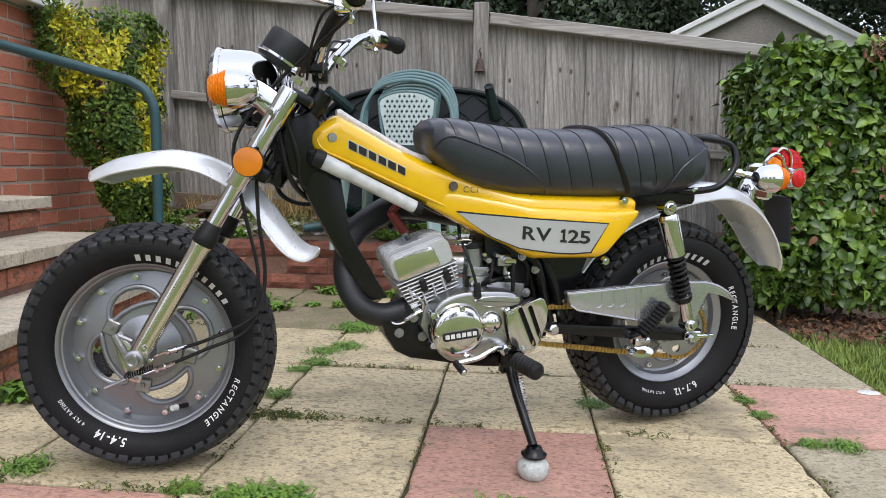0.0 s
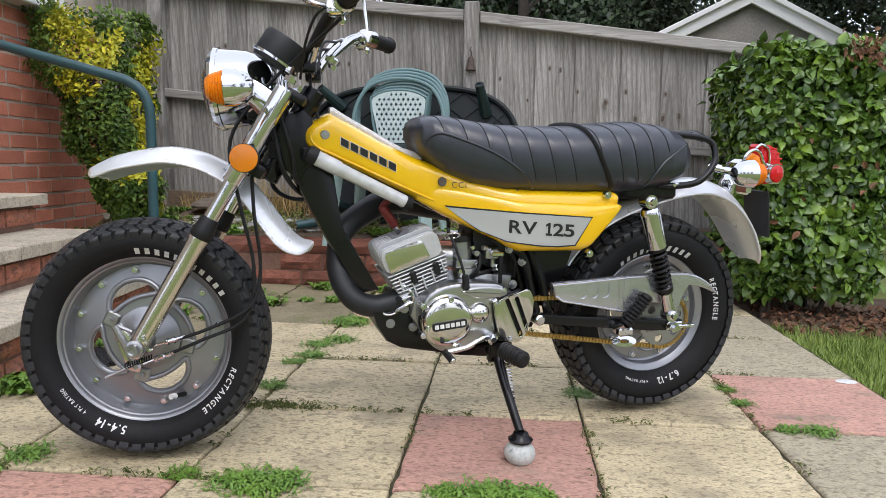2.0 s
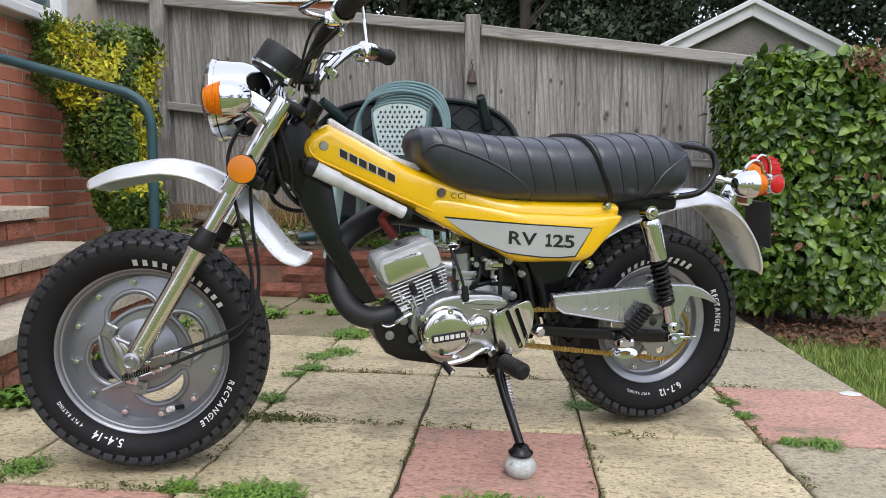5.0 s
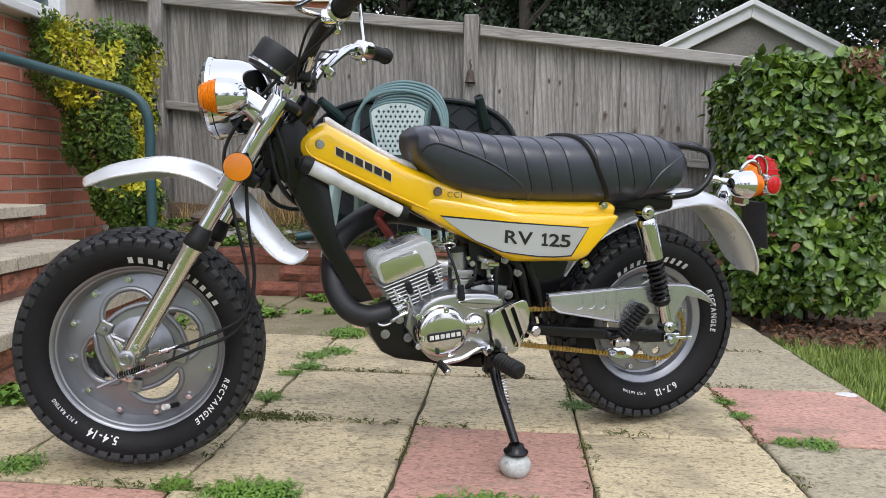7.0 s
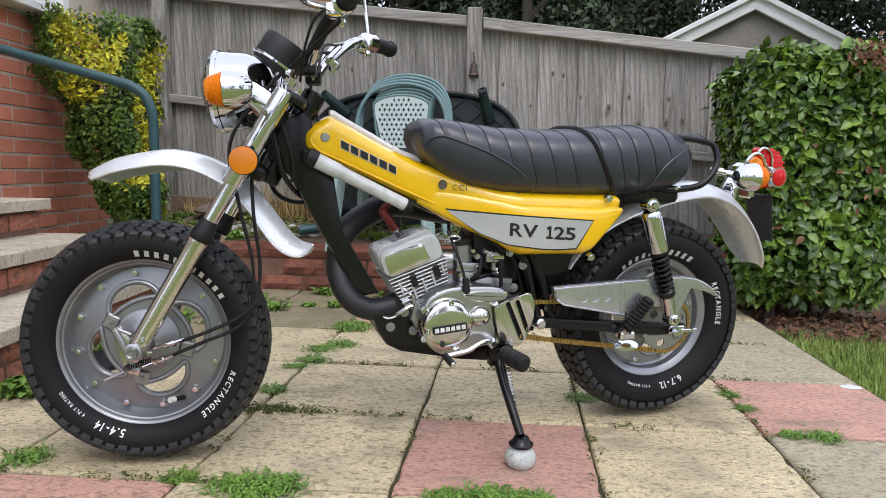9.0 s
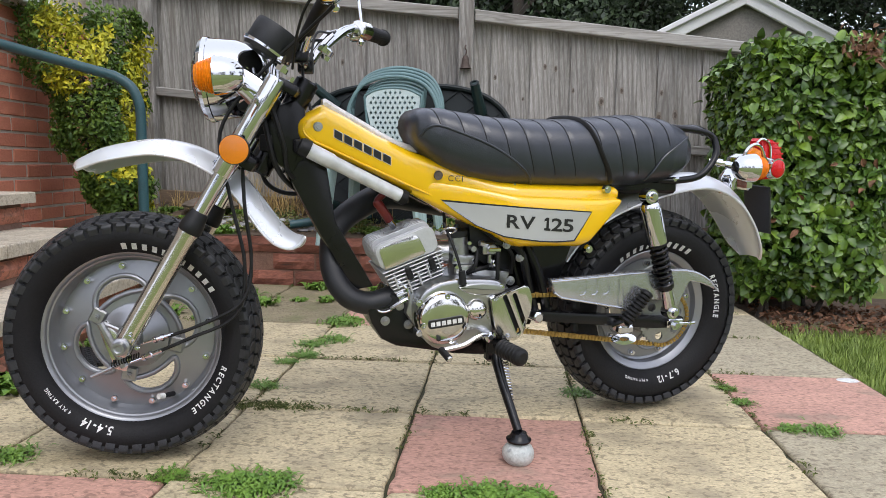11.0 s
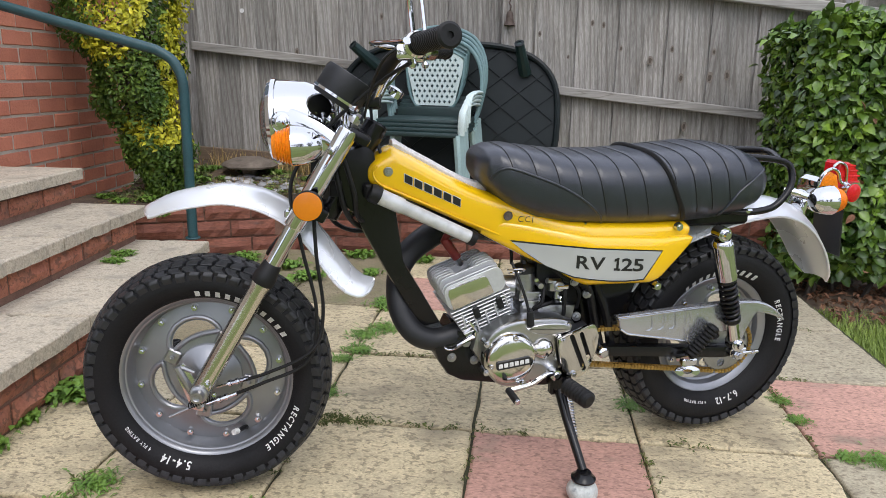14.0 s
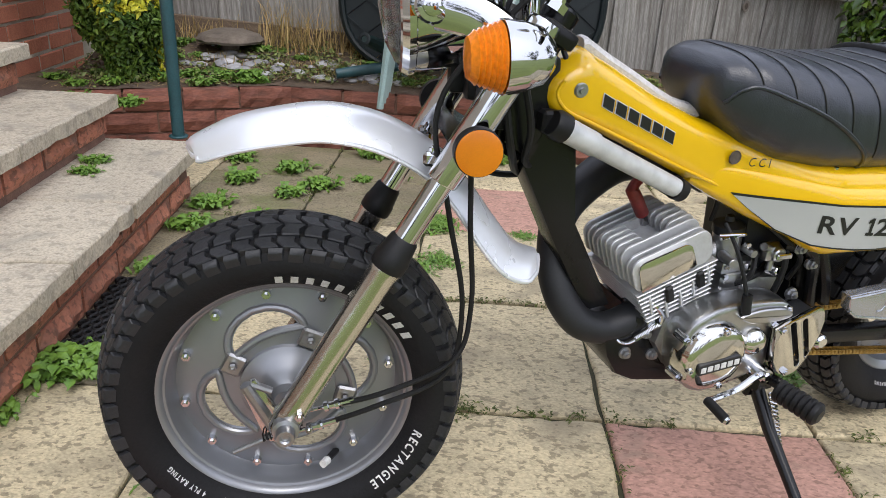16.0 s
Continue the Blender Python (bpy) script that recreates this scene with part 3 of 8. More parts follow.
for a, b in (((-0.04, 0.90, 1.85), (0.07, 0.075, 0.88)), ((-0.04, -1.35, 1.85), (0.07, 0.075, 0.88)), ((-0.04, -0.23, 1.445), (0.07, 2.18, 0.07)), ((-0.04, -0.23, 2.30), (0.07, 2.18, 0.07)), ((-0.04, 0.1, 1.87), (0.06, 0.06, 0.78))):
    bm = bmesh.new()
    box(bm, a, b, bevel=0.008)
    part("window_frame", bm, M_UPVC, window)
for c, w in ((0.48, 0.70), (-0.63, 1.36)):
    bm = bmesh.new()
    box(bm, (-0.05, c, 1.87), (0.012, w, 0.78))
    part("pane", bm, M_PANE, window)

# ---- raised bed behind the patio ----
bm = bmesh.new()
box(bm, (0.07, 3.682, 0.105), (2.56, 0.10, 0.262))
LEFTWALL = Matrix.Translation((-1.21, 3.645, 0)) @ pose(0, 0, 0, 0, 0, 25.2)
box(bm, (-0.40, 0.026, 0.105), (0.82, 0.08, 0.255), m=LEFTWALL)
bed = tagged(link("wall_bed", bm, M_DARKMORTAR), "low retaining wall of dark red rock-faced bricks", "wall", kind="structure")
BEDBRICKS = [rock_brick_mesh(0.214, 0.078, 0.06, M_BEDBRICK, 20 + k) for k in range(6)]
for c in range(3):
    x = -1.20 + (0.11 if c % 2 else 0)
    while x < 1.3:
        ob = new("brick", BEDBRICKS[rnd.randrange(6)])
        ob.parent = bed
        ob.location = (x + 0.11, 3.645 + rnd.uniform(-0.006, 0.006), 0.03 + 0.088 * c)
        ob.rotation_euler = (rnd.uniform(-0.02, 0.02), 0, rnd.uniform(-0.015, 0.015))
        x += 0.226
    x = -0.10 - (0.10 if c % 2 else 0)
    while x > -0.85:
        ob = new("brick", BEDBRICKS[rnd.randrange(6)])
        ob.parent = bed
        ob.matrix_local = LEFTWALL @ Matrix.Translation((x, rnd.uniform(-0.006, 0.006), 0.03 + 0.088 * c)) @ pose(0, 0, 0, rnd.uniform(-1, 1), 0, rnd.uniform(-1, 1))
        x -= 0.222
bm = bmesh.new()
bmesh.ops.create_grid(bm, x_segments=60, y_segments=20, size=0.5)
for v in bm.verts:
    x, y = v.co.x * 3.9 - 0.2, 3.99 + v.co.y * 0.72
    f = (y - 3.63) / 0.7
    v.co = Vector((x, y, 0.245 + 0.11 * f - 0.03 * f * (x + 0.5) + 0.018 * noise.noise((x * 6, y * 6, 0))))
tagged(link("soil_bed", bm, M_SOIL), "raised bed of dry soil with pebbles and straggly weeds", "soil", kind="structure")


def bed_front(x):
    return 3.63 + min(0.0, x + 1.22) * 0.47


bm = bmesh.new()
bmesh.ops.create_grid(bm, x_segments=40, y_segments=24, size=0.5)
for v in bm.verts:
    x = -1.72 + v.co.x * 1.10
    y = bed_front(x) + 0.02 + (v.co.y + 0.5) * (3.68 - bed_front(x))
    v.co = Vector((x, y, 0.247 + 0.014 * noise.noise((x * 7, y * 7, 4))))
tagged(link("soil_bank", bm, M_SOIL), "dry weedy soil between the steps and the fence", "soil", kind="structure")


def bed_z(x, y):
    f = max(0, (y - 3.63) / 0.7)
    return 0.245 + 0.11 * f - 0.03 * f * (x + 0.5)


# ---- fence ----
def fence_top(x):
    return 1.49 - 0.098 * (x + 0.146) if x < -0.146 else 1.49 - 0.118 * (x + 0.146)


def fence_mid(x):
    return 0.845 - 0.098 * (x - 0.154)


def fence_low(x):
    return max(0.02, 0.345 - 0.11 * (x + 1.5))


fence = thing("fence", Matrix.Translation((0, 4.21, 0)), "weathered grey close-board timber fence with rails and posts", "fence", kind="structure")
x = -2.42
k = 0
while x < 2.05:
    w = rnd.uniform(0.105, 0.135)
    bm = bmesh.new()
    zt, zb = fence_top(x) - 0.02, fence_low(x) + rnd.uniform(-0.01, 0.02)
    tilt = rnd.uniform(-0.006, 0.006)
    lap = 0.014 if k % 2 else -0.002
    prism(bm, [(-w / 2 - lap, zb), (w / 2 + lap, zb), (w / 2 + lap + tilt, zt), (-w / 2 - lap + tilt, zt)], -0.006, 0.008, 0.002, seg=1)
    ob = part("board", bm, M_WOOD, fence)
    ob.location = (x + w / 2, 0.035 + (0.0085 if k % 2 else -0.0085), 0)
    ob.rotation_euler = (0, 0, 0.01)
    x += w
    k += 1
for a, b in ((-2.42, -2.04), (-1.96, -0.19), (-0.10, 1.58), (1.66, 2.06)):
    for fz, t, d, y in ((fence_top, 0.062, 0.06, -0.01), (fence_mid, 0.05, 0.05, -0.005)):
        bm = bmesh.new()
        prism(bm, [(a, fz(a) - t), (b, fz(b) - t), (b, fz(b)), (a, fz(a))], y - d / 2, y + d / 2, 0.005, seg=1)
        part("rail", bm, M_WOODH, fence)
bm = bmesh.new()
prism(bm, [(-1.96, 0.26), (-0.19, 0.22), (-0.19, 0.37), (-1.96, 0.45)], -0.020, 0.012, 0.004, seg=1)
part("gravel_board", bm, M_GRAVEL, fence, "dirty brown gravel board")
for px in (-2.0, -0.146, 1.62, 2.10):
    bm = bmesh.new()
    box(bm, (px, -0.02, (fence_top(px) + 0.045) / 2), (0.082, 0.08, fence_top(px) + 0.045), bevel=0.005)
    part("post", bm, M_WOOD, fence)
for px, pz, r in ((0.94, 0.905, 0.016), (0.79, 0.90, 0.014), (1.03, 0.92, 0.015), (0.73, 1.05, 0.010), (0.95, 1.04, 0.010), (0.30, 1.18, 0.009), (0.36, 1.17, 0.009), (0.18, 1.0, 0.006), (-1.35, 1.0, 0.012), (0.83, 0.64, 0.014), (-0.86, 1.2, 0.010), (0.62, 0.99, 0.013), (0.02, 1.12, 0.008), (0.46, 1.05, 0.008), (-1.6, 1.3, 0.010), (0.86, 0.76, 0.012)):
    for grow, lift, m in ((1.7, 0.0006, M_KNOTRING), (1.0, 0.0016, M_KNOT)):
        bm = bmesh.new()
        lathe(bm, [(0.0, lift), (r * grow * 0.5, lift), (r * grow * 0.8, lift * 0.6), (r * grow * 0.9, 0.0)], along((px, 0.0185, pz), (0, -1, 0)) @ Matrix.Diagonal((0.7, 1.3, 1, 1)), 16)
        for v in bm.verts:
            v.co += Vector((1, 0, 1)) * r * 0.25 * noise.noise(v.co * 70)
        part("knot", bm, m, fence)
bell = thing("hanging_bell", Matrix.Translation((-0.145, 4.135, 1.168)), "small rusted bell hanging from a hook on the fence post", "bell")
bm = bmesh.new()
lathe(bm, [(0.0, 0.06), (0.012, 0.058), (0.018, 0.045), (0.022, 0.01), (0.031, -0.012), (0.028, -0.014), (0.0, -0.01)], Matrix.Identity(4), 18)
part("dome", bm, M_BELL, bell)
bm = bmesh.new()
sweep(bm, curve([(0, 0, 0.06), (0.004, 0, 0.085), (-0.004, 0, 0.10), (0, 0.02, 0.12), (0, 0.045, 0.125)], 5), 0.004, 8)
part("hook", bm, M_BELL, bell)
for pos, nm in (((-1.655, 4.20, 1.22), 0), ):
    bm = bmesh.new()
    rod(bm, pos, (pos[0], pos[1] - 0.004, pos[2]), 0.012, seg=14)
    tagged(link("fence_disc", bm, M_UPVC), "small round white disc nailed to the fence", "disc")


# ---- leaves ----
def leaf_cloud(bm, points, size, jitter, r, up=0.3, fold=0.25, aspect=0.55, rise=-0.5):
    """Folded leaves at (place, outward direction)."""
    for p, d in points:
        s = size * r.uniform(0.6, 1.25)
        n = (Vector(d) + Vector((r.gauss(0, jitter), r.gauss(0, jitter), r.gauss(0, jitter) + up))).normalized()
        t = Vector((r.gauss(0, 1), r.gauss(0, 1), r.gauss(0, 1) + rise))
        t = (t - n * t.dot(n)).normalized()
        q = n.cross(t)
        mid, left, right = [], [], []
        for f, w in ((0.0, 0.0), (0.16, 0.33), (0.42, 0.5), (0.72, 0.34), (1.0, 0.0)):
            c = p + t * s * f - n * s * (0.30 * f * f - 0.12 * f)
            mid.append(bm.verts.new(c))
            if w:
                left.append(bm.verts.new(c + q * s * aspect * w + n * s * fold * w))
                right.append(bm.verts.new(c - q * s * aspect * w + n * s * fold * w))
        for side in (left, right[::1]):
            flip = side is not left
            fs = [(mid[0], mid[1], side[0]), (mid[1], mid[2], side[1], side[0]), (mid[2], mid[3], side[2], side[1]), (mid[3], mid[4], side[2])]
            for fc in fs:
                bm.faces.new(fc[::-1] if flip else fc)


def hedge_points(r, n, lo, hi, inset):
    out = []
    for _ in range(n):
        p = Vector([r.uniform(a, b) for a, b in zip(lo, hi)])
        f = r.choice("xxXyyyyz")
        d = {"x": (-1, 0, 0), "X": (1, 0, 0), "y": (0, -1, 0), "z": (0, 0, 1)}[f]
        depth = abs(r.gauss(0, inset))
        if f == "x":
            p.x = lo[0] + depth
        elif f == "X":
            p.x = hi[0] - depth
        elif f == "y":
            p.y = lo[1] + depth
        else:
            p.z = hi[2] - depth
        w = 0.05 * noise.noise(p * 3.1) + 0.03 * noise.noise(p * 8)
        p += Vector(d) * w
        edge = sum(max(0, 0.07 - min(p[i] - lo[i], hi[i] - p[i])) for i in (0, 2))
        p -= Vector(d) * edge * 0.6
        p.y += 0.45 * max(0, 0.32 - p.z) ** 1.3
        out.append((p, d))
    return out


HLO, HHI = Vector((1.10, 3.12, 0.08)), Vector((1.67, 3.95, 1.17))
hedge = thing("hedge", Matrix.Identity(4), "clipped broad-leaved green hedge with a few brown leaves", "hedge")
# plain box whose dark colour stands for shade between the leaves
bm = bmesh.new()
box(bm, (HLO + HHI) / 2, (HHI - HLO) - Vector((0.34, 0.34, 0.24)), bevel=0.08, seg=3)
part("inner_core", bm, M_HEDGEIN, hedge, "plain dark box painted as the shade among the inner twigs")
bm = bmesh.new()
r = random.Random(3)
leaf_cloud(bm, hedge_points(r, 11000, HLO, HHI, 0.085), 0.049, 0.60, r, up=0.45, aspect=0.70, fold=0.34)
ob = part("crown", bm, M_HEDGE, hedge, sharp=70)
ob["kind"] = "stuff"
bm = bmesh.new()
leaf_cloud(bm, [(Vector((r.gauss(1.475, 0.045), 3.06 + r.uniform(-0.03, 0.04), r.gauss(1.11, 0.03))), (0, -1, 0.4)) for _ in range(60)], 0.036, 0.9, r, aspect=0.5)
leaf_cloud(bm, [(Vector((r.uniform(1.15, 1.62), 3.08, r.uniform(0.1, 0.9))), (0, -1, 0.2)) for _ in range(14)], 0.042, 0.8, r)
part("dead_leaves", bm, M_BROWNLEAF, hedge)
for _ in range(9):
    bm = bmesh.new()
    x, y = r.uniform(1.2, 1.6), r.uniform(3.25, 3.6)
    sweep(bm, [(x, y, -0.03), (x + r.gauss(0, .03), y, 0.12), (x + r.gauss(0, .06), y, 0.35)], 0.012, 6)
    part("stem", bm, M_BARK, hedge)

bm = bmesh.new()
bmesh.ops.create_grid(bm, x_segments=30, y_segments=16, size=0.5)
for v in bm.verts:
    x, y = 1.75 + v.co.x * 1.18, 3.40 + v.co.y * 1.05
    e = min(1, 6 * min(0.5 - abs(v.co.x), 0.5 - abs(v.co.y)))
    v.co = Vector((x + 0.05 * noise.noise((0, y * 5, 0)), y + 0.05 * noise.noise((x * 5, 0, 1)), -0.036 + e * (0.03 + 0.012 * noise.noise((x * 9, y * 9, 3)))))
tagged(link("soil_border", bm, M_SOIL), "strip of brown soil and leaf litter under the hedge", "soil", kind="structure")
bm = bmesh.new()
leaf_cloud(bm, [(Vector((r.uniform(1.2, 2.3), r.uniform(2.9, 3.4), r.uniform(0.0, 0.015))), (0, 0, 1)) for _ in range(1100)], 0.030, 0.7, r)
tagged(link("leaf_litter", bm, M_BROWNLEAF), "dry brown fallen leaves under the hedge", "leaves", kind="stuff")
bush = thing("golden_shrub", Matrix.Identity(4), "variegated golden and green evergreen shrub against the house wall", "shrub")
r = random.Random(11)


def bush_point(r, gold):
    while True:
        z = r.uniform(0.2, 1.36)
        f = (z - 0.2) / 1.16
        cx = -2.03 + 0.19 * (1 - f)
        half = 0.085 + 0.19 * min(1, f * 1.1) - 0.22 * max(0, f - 0.85)
        a = r.uniform(0, 2 * math.pi)
        d = Vector((math.cos(a), math.sin(a), 0.15))
        p = Vector((cx, 3.56, z)) + Vector((d.x * half * 1.05, d.y * half * 1.0, 0)) * math.sqrt(r.uniform(0.5, 1.1))
        p += Vector((0.09 * noise.noise(p * 5), 0.09 * noise.noise(p * 5 + Vector((9, 0, 0))), 0.05 * noise.noise(p * 6)))
        g = noise.noise(p * 4.0 + Vector((3, 1, 0))) + 0.22 * (p.x - cx) / half + 0.30 * (f - 0.45)
        if (g > 0.29) == gold:
            return p, d


bm = bmesh.new()
leaf_cloud(bm, [bush_point(r, False) for _ in range(12500)], 0.030, 0.6, r, up=0.3, aspect=0.48, rise=0.6)
ob = part("green_foliage", bm, M_GREENLEAF, bush, sharp=70)
ob["kind"] = "stuff"
bm = bmesh.new()
leaf_cloud(bm, [bush_point(r, True) for _ in range(3600)], 0.031, 0.6, r, up=0.3, aspect=0.48, rise=0.6)
ob = part("golden_foliage", bm, M_GOLDLEAF, bush, sharp=70)
ob["kind"] = "stuff"
for _ in range(14):
    x, y = r.gauss(-1.86, 0.03), r.gauss(3.57, 0.04)
    a = r.uniform(0, 6.28)
    bm = bmesh.new()
    sweep(bm, curve([(x, y, 0.15), (x - 0.05 + .03 * math.cos(a), y + .03 * math.sin(a), 0.5), (x - 0.15 + .07 * math.cos(a), y + .07 * math.sin(a), 1.1)], 4), [0.012] * 5 + [0.008] * 4, 6)
    part("branch", bm, M_BARK, bush)


# ---- weeds in the joints and along the wall ----
def weed_mesh(seed, leaves, size, spread, tall, wide=0.20):
    r = random.Random(seed)
    bm = bmesh.new()
    root = bm.verts.new((0, 0, -0.004))
    for _ in range(leaves):
        a = r.uniform(0, 6.283)
        d = Vector((math.cos(a), math.sin(a), 0))
        q = Vector((-d.y, d.x, 0))
        o = Vector((r.gauss(0, spread * 0.35), r.gauss(0, spread * 0.35), 0.0))
        s = size * r.uniform(0.5, 1.2)
        h = tall * r.uniform(0.4, 1.1)
        k = 7
        row = []
        for i in range(k + 1):
            f = i / k
            c = o + d * s * f + Vector((0, 0, h * math.sin(min(1, f * 1.15) * 2.3) * 0.9 + 0.003))
            w = s * wide * math.sin(math.pi * min(0.97, f * 0.9 + 0.12)) * (1.35 if i % 2 else 0.65)
            row.append((bm.verts.new(c - q * w + Vector((0, 0, w * 0.3))), bm.verts.new(c), bm.verts.new(c + q * w + Vector((0, 0, w * 0.3)))))
        bm.faces.new((root, row[0][1], row[0][0]))
        bm.faces.new((root, row[0][2], row[0][1]))
        for u, v in zip(row, row[1:]):
            bm.faces.new((u[0], u[1], v[1], v[0]))
            bm.faces.new((u[1], u[2], v[2], v[1]))
    me = bpy.data.meshes.new("weed")
    bm.to_mesh(me)
    bm.free()
    me.shade_smooth()
    me.materials.append(M_WEED)
    return me


WEEDS = [weed_mesh(100 + k, 420, 0.034, 0.105, 0.018, 0.11) for k in range(3)] + [weed_mesh(110 + k, 220, 0.026, 0.075, 0.012, 0.11) for k in range(3)] + [weed_mesh(120 + k, 95, 0.058, 0.085, 0.042, 0.23) for k in range(3)]


def weed(kind, x, y, z=0.0, s=1.0):
    ob = new("weed", WEEDS[kind * 3 + rnd.randrange(3)])
    ob.matrix_world = Matrix.Translation((x, y, z - 0.004)) @ pose(0, 0, 0, 0, 0, rnd.uniform(0, 360)) @ Matrix.Diagonal((s, s, s, 1))
    return tagged(ob, "leafy green weed growing from a paving joint" if kind < 2 else "tall leafy green weed at the foot of brickwork", "weed", "weeds on the patio")


for a in ((0, -0.37, 1.335, 0.8), (0, -0.44, 1.34, 0.6), (0, 0.07, 1.345, 0.75), (0, 0.15, 1.34, 0.6), (0, -0.02, 1.34, 0.5),
          (1, -0.545, 2.28, 0.9), (1, -0.555, 2.42, 0.9), (1, -0.50, 2.50, 1.0), (0, -0.53, 2.78, 1.0), (1, -0.58, 2.20, 0.7),
          (1, -0.57, 1.95, 0.8), (1, -0.93, 1.42, 0.9), (1, -0.97, 1.30, 0.8), (1, -0.56, 1.36, 0.7), (1, 0.79, 1.79, 0.65), (1, 0.87, 1.785, 0.75),
          (1, 1.05, 1.79, 0.3), (1, 0.735, 1.98, 0.6), (1, 0.73, 2.10, 0.6), (1, 0.30, 2.0, 0.8), (1, -0.24, 2.73, 0.7), (1, -0.1, 2.76, 0.6)):
    weed(a[0], a[1], a[2], 0, a[3])
for a in ((-1.28, 1.67, 0.6), (-1.27, 1.82, 1.0), (-1.20, 1.84, 0.85), (-1.33, 1.74, 0.6), (-1.28, 2.31, 0.5), (-1.28, 2.62, 0.8), (-1.28, 2.82, 0.8),
          (-1.26, 1.52, 0.6), (-1.26, 1.36, 0.8), (-1.26, 3.1, 0.8), (-1.1, 3.25, 0.8), (-0.82, 3.5, 0.8), (-0.5, 3.48, 0.7),
          (-1.35, 3.35, 0.8), (-0.3, 3.54, 0.6), (-1.05, 2.98, 0.7), (0.1, 3.54, 0.5), (0.5, 3.54, 0.6)):
    weed(2, a[0], a[1], 0, a[2])
r = random.Random(23)
for x, y in ((-0.98, 3.08), (-0.84, 3.19), (-0.70, 3.20), (-1.1, 2.76)):
    weed(2, x + r.uniform(-0.02, 0.02), y, 0, r.uniform(0.4, 0.8))
for x, y, z, s in ((-1.545, 2.62, 0.19, 0.5), (-1.525, 2.52, 0.19, 0.45), (-1.83, 3.05, 0.23, 0.7), (-1.7, 3.2, 0.23, 0.7), (-1.9, 3.2, 0.23, 0.8)):
    weed(2, x, y, z, s)
r = random.Random(22)
for _ in range(26):
    x = r.uniform(-2.15, -1.3)
    y = r.uniform(bed_front(x) + 0.08, 3.7)
    weed(1 if r.random() < 0.6 else 2, x, y, 0.25, r.uniform(0.4, 0.8))
r = random.Random(21)
for _ in range(84):
    x, y = r.uniform(-2.0, 0.6), r.uniform(3.70, 4.12)
    weed(1 if r.random() < 0.7 else 2, x, y, bed_z(x, y), r.uniform(0.45, 0.9))

# moss and dead weed mats in the joints
bm = bmesh.new()
r = random.Random(5)
spots = []
for i in range(1, len(COLS) - 1):
    for _ in range(190):
        y = r.uniform(1.0, 3.6)
        if noise.noise((COLS[i] * 7, y * 4.0, 2)) > 0.05:
            spots.append((COLS[i] + r.gauss(0, 0.008), y))
for y in ROWS_Y[:-1]:
    for _ in range(260):
        x = r.uniform(-1.3, 1.1)
        if noise.noise((x * 4.0, y * 7, 5)) > 0.16:
            spots.append((x, y + r.gauss(0, 0.007)))
spots += [(r.gauss(-0.50, 0.06), 1.79 + r.gauss(0, 0.02)) for _ in range(110)]
for x, y in spots:
    leaf_cloud(bm, [(Vector((x + r.gauss(0, 0.004), y + r.gauss(0, 0.004), 0.001 + r.uniform(0, 0.006))), (0, 0, 1)) for _ in range(4)], 0.011, 0.8, r, aspect=0.35)
tagged(link("joint_moss", bm, M_MOSS), "olive moss and dead weeds along the paving joints", "moss", kind="stuff")

# grass blades by the patio, straw on the bed
bm = bmesh.new()


def blade(bm, p, h, lean, w, r):
    a = r.uniform(0, 6.283)
    d = Vector((math.cos(a), math.sin(a), 0))
    q = Vector((-d.y, d.x, 0)) * w
    m = p + d * lean * 0.35 + Vector((0, 0, h * 0.6))
    t = p + d * lean + Vector((0, 0, h))
    v = [bm.verts.new(c) for c in (p - q, p + q, m + q * 0.7, m - q * 0.7, t)]
    bm.faces.new((v[0], v[1], v[2], v[3]))
    bm.faces.new((v[3], v[2], v[4]))


for _ in range(15000):
    x, y = 1.175 + abs(r.gauss(0, 0.45)), r.uniform(1.5, 3.05)
    blade(bm, Vector((x, y, -0.036)), r.uniform(0.02, 0.05), r.uniform(0.0, 0.04), 0.0018, r)
tagged(link("lawn_blades", bm, M_GRASS), "mown green grass at the patio edge", "grass", kind="stuff")
bm = bmesh.new()
for cx, cy, n, h in ((-1.30, 4.10, 170, 0.26), (-1.05, 4.12, 160, 0.18), (-1.75, 4.12, 110, 0.14), (-0.75, 4.0, 120, 0.12), (-0.1, 3.9, 80, 0.08), (-1.6, 3.85, 90, 0.06), (-1.1, 3.85, 120, 0.06), (-0.6, 3.8, 90, 0.05), (-1.35, 3.78, 80, 0.05)):
    for _ in range(n):
        x, y = r.gauss(cx, 0.10), min(4.17, r.gauss(cy, 0.04))
        blade(bm, Vector((x, y, bed_z(x, y) - 0.01)), h * r.uniform(0.3, 1.0), h * r.uniform(0.1, 0.7), 0.0024, r)
for _ in range(2400):
    x = r.uniform(-2.1, 0.9)
    y = r.uniform(bed_front(x) + 0.06, 4.1)
    z = bed_z(x, y) + r.uniform(0.004, 0.016)
    a = r.uniform(0, 6.283)
    d, w = Vector((math.cos(a), math.sin(a), r.uniform(-0.05, 0.15))) * r.uniform(0.02, 0.07), r.uniform(0.0012, 0.003)
    q = Vector((-d.y, d.x, 0)).normalized() * w
    bm.faces.new([bm.verts.new(c) for c in (Vector((x, y, z)) - q, Vector((x, y, z)) + q, Vector((x, y, z)) + d + q * 0.5, Vector((x, y, z)) + d - q * 0.5)])
tagged(link("dry_grass", bm, M_STRAW), "dry straw-coloured grass tufts along the fence", "grass", kind="stuff")
bm = bmesh.new()
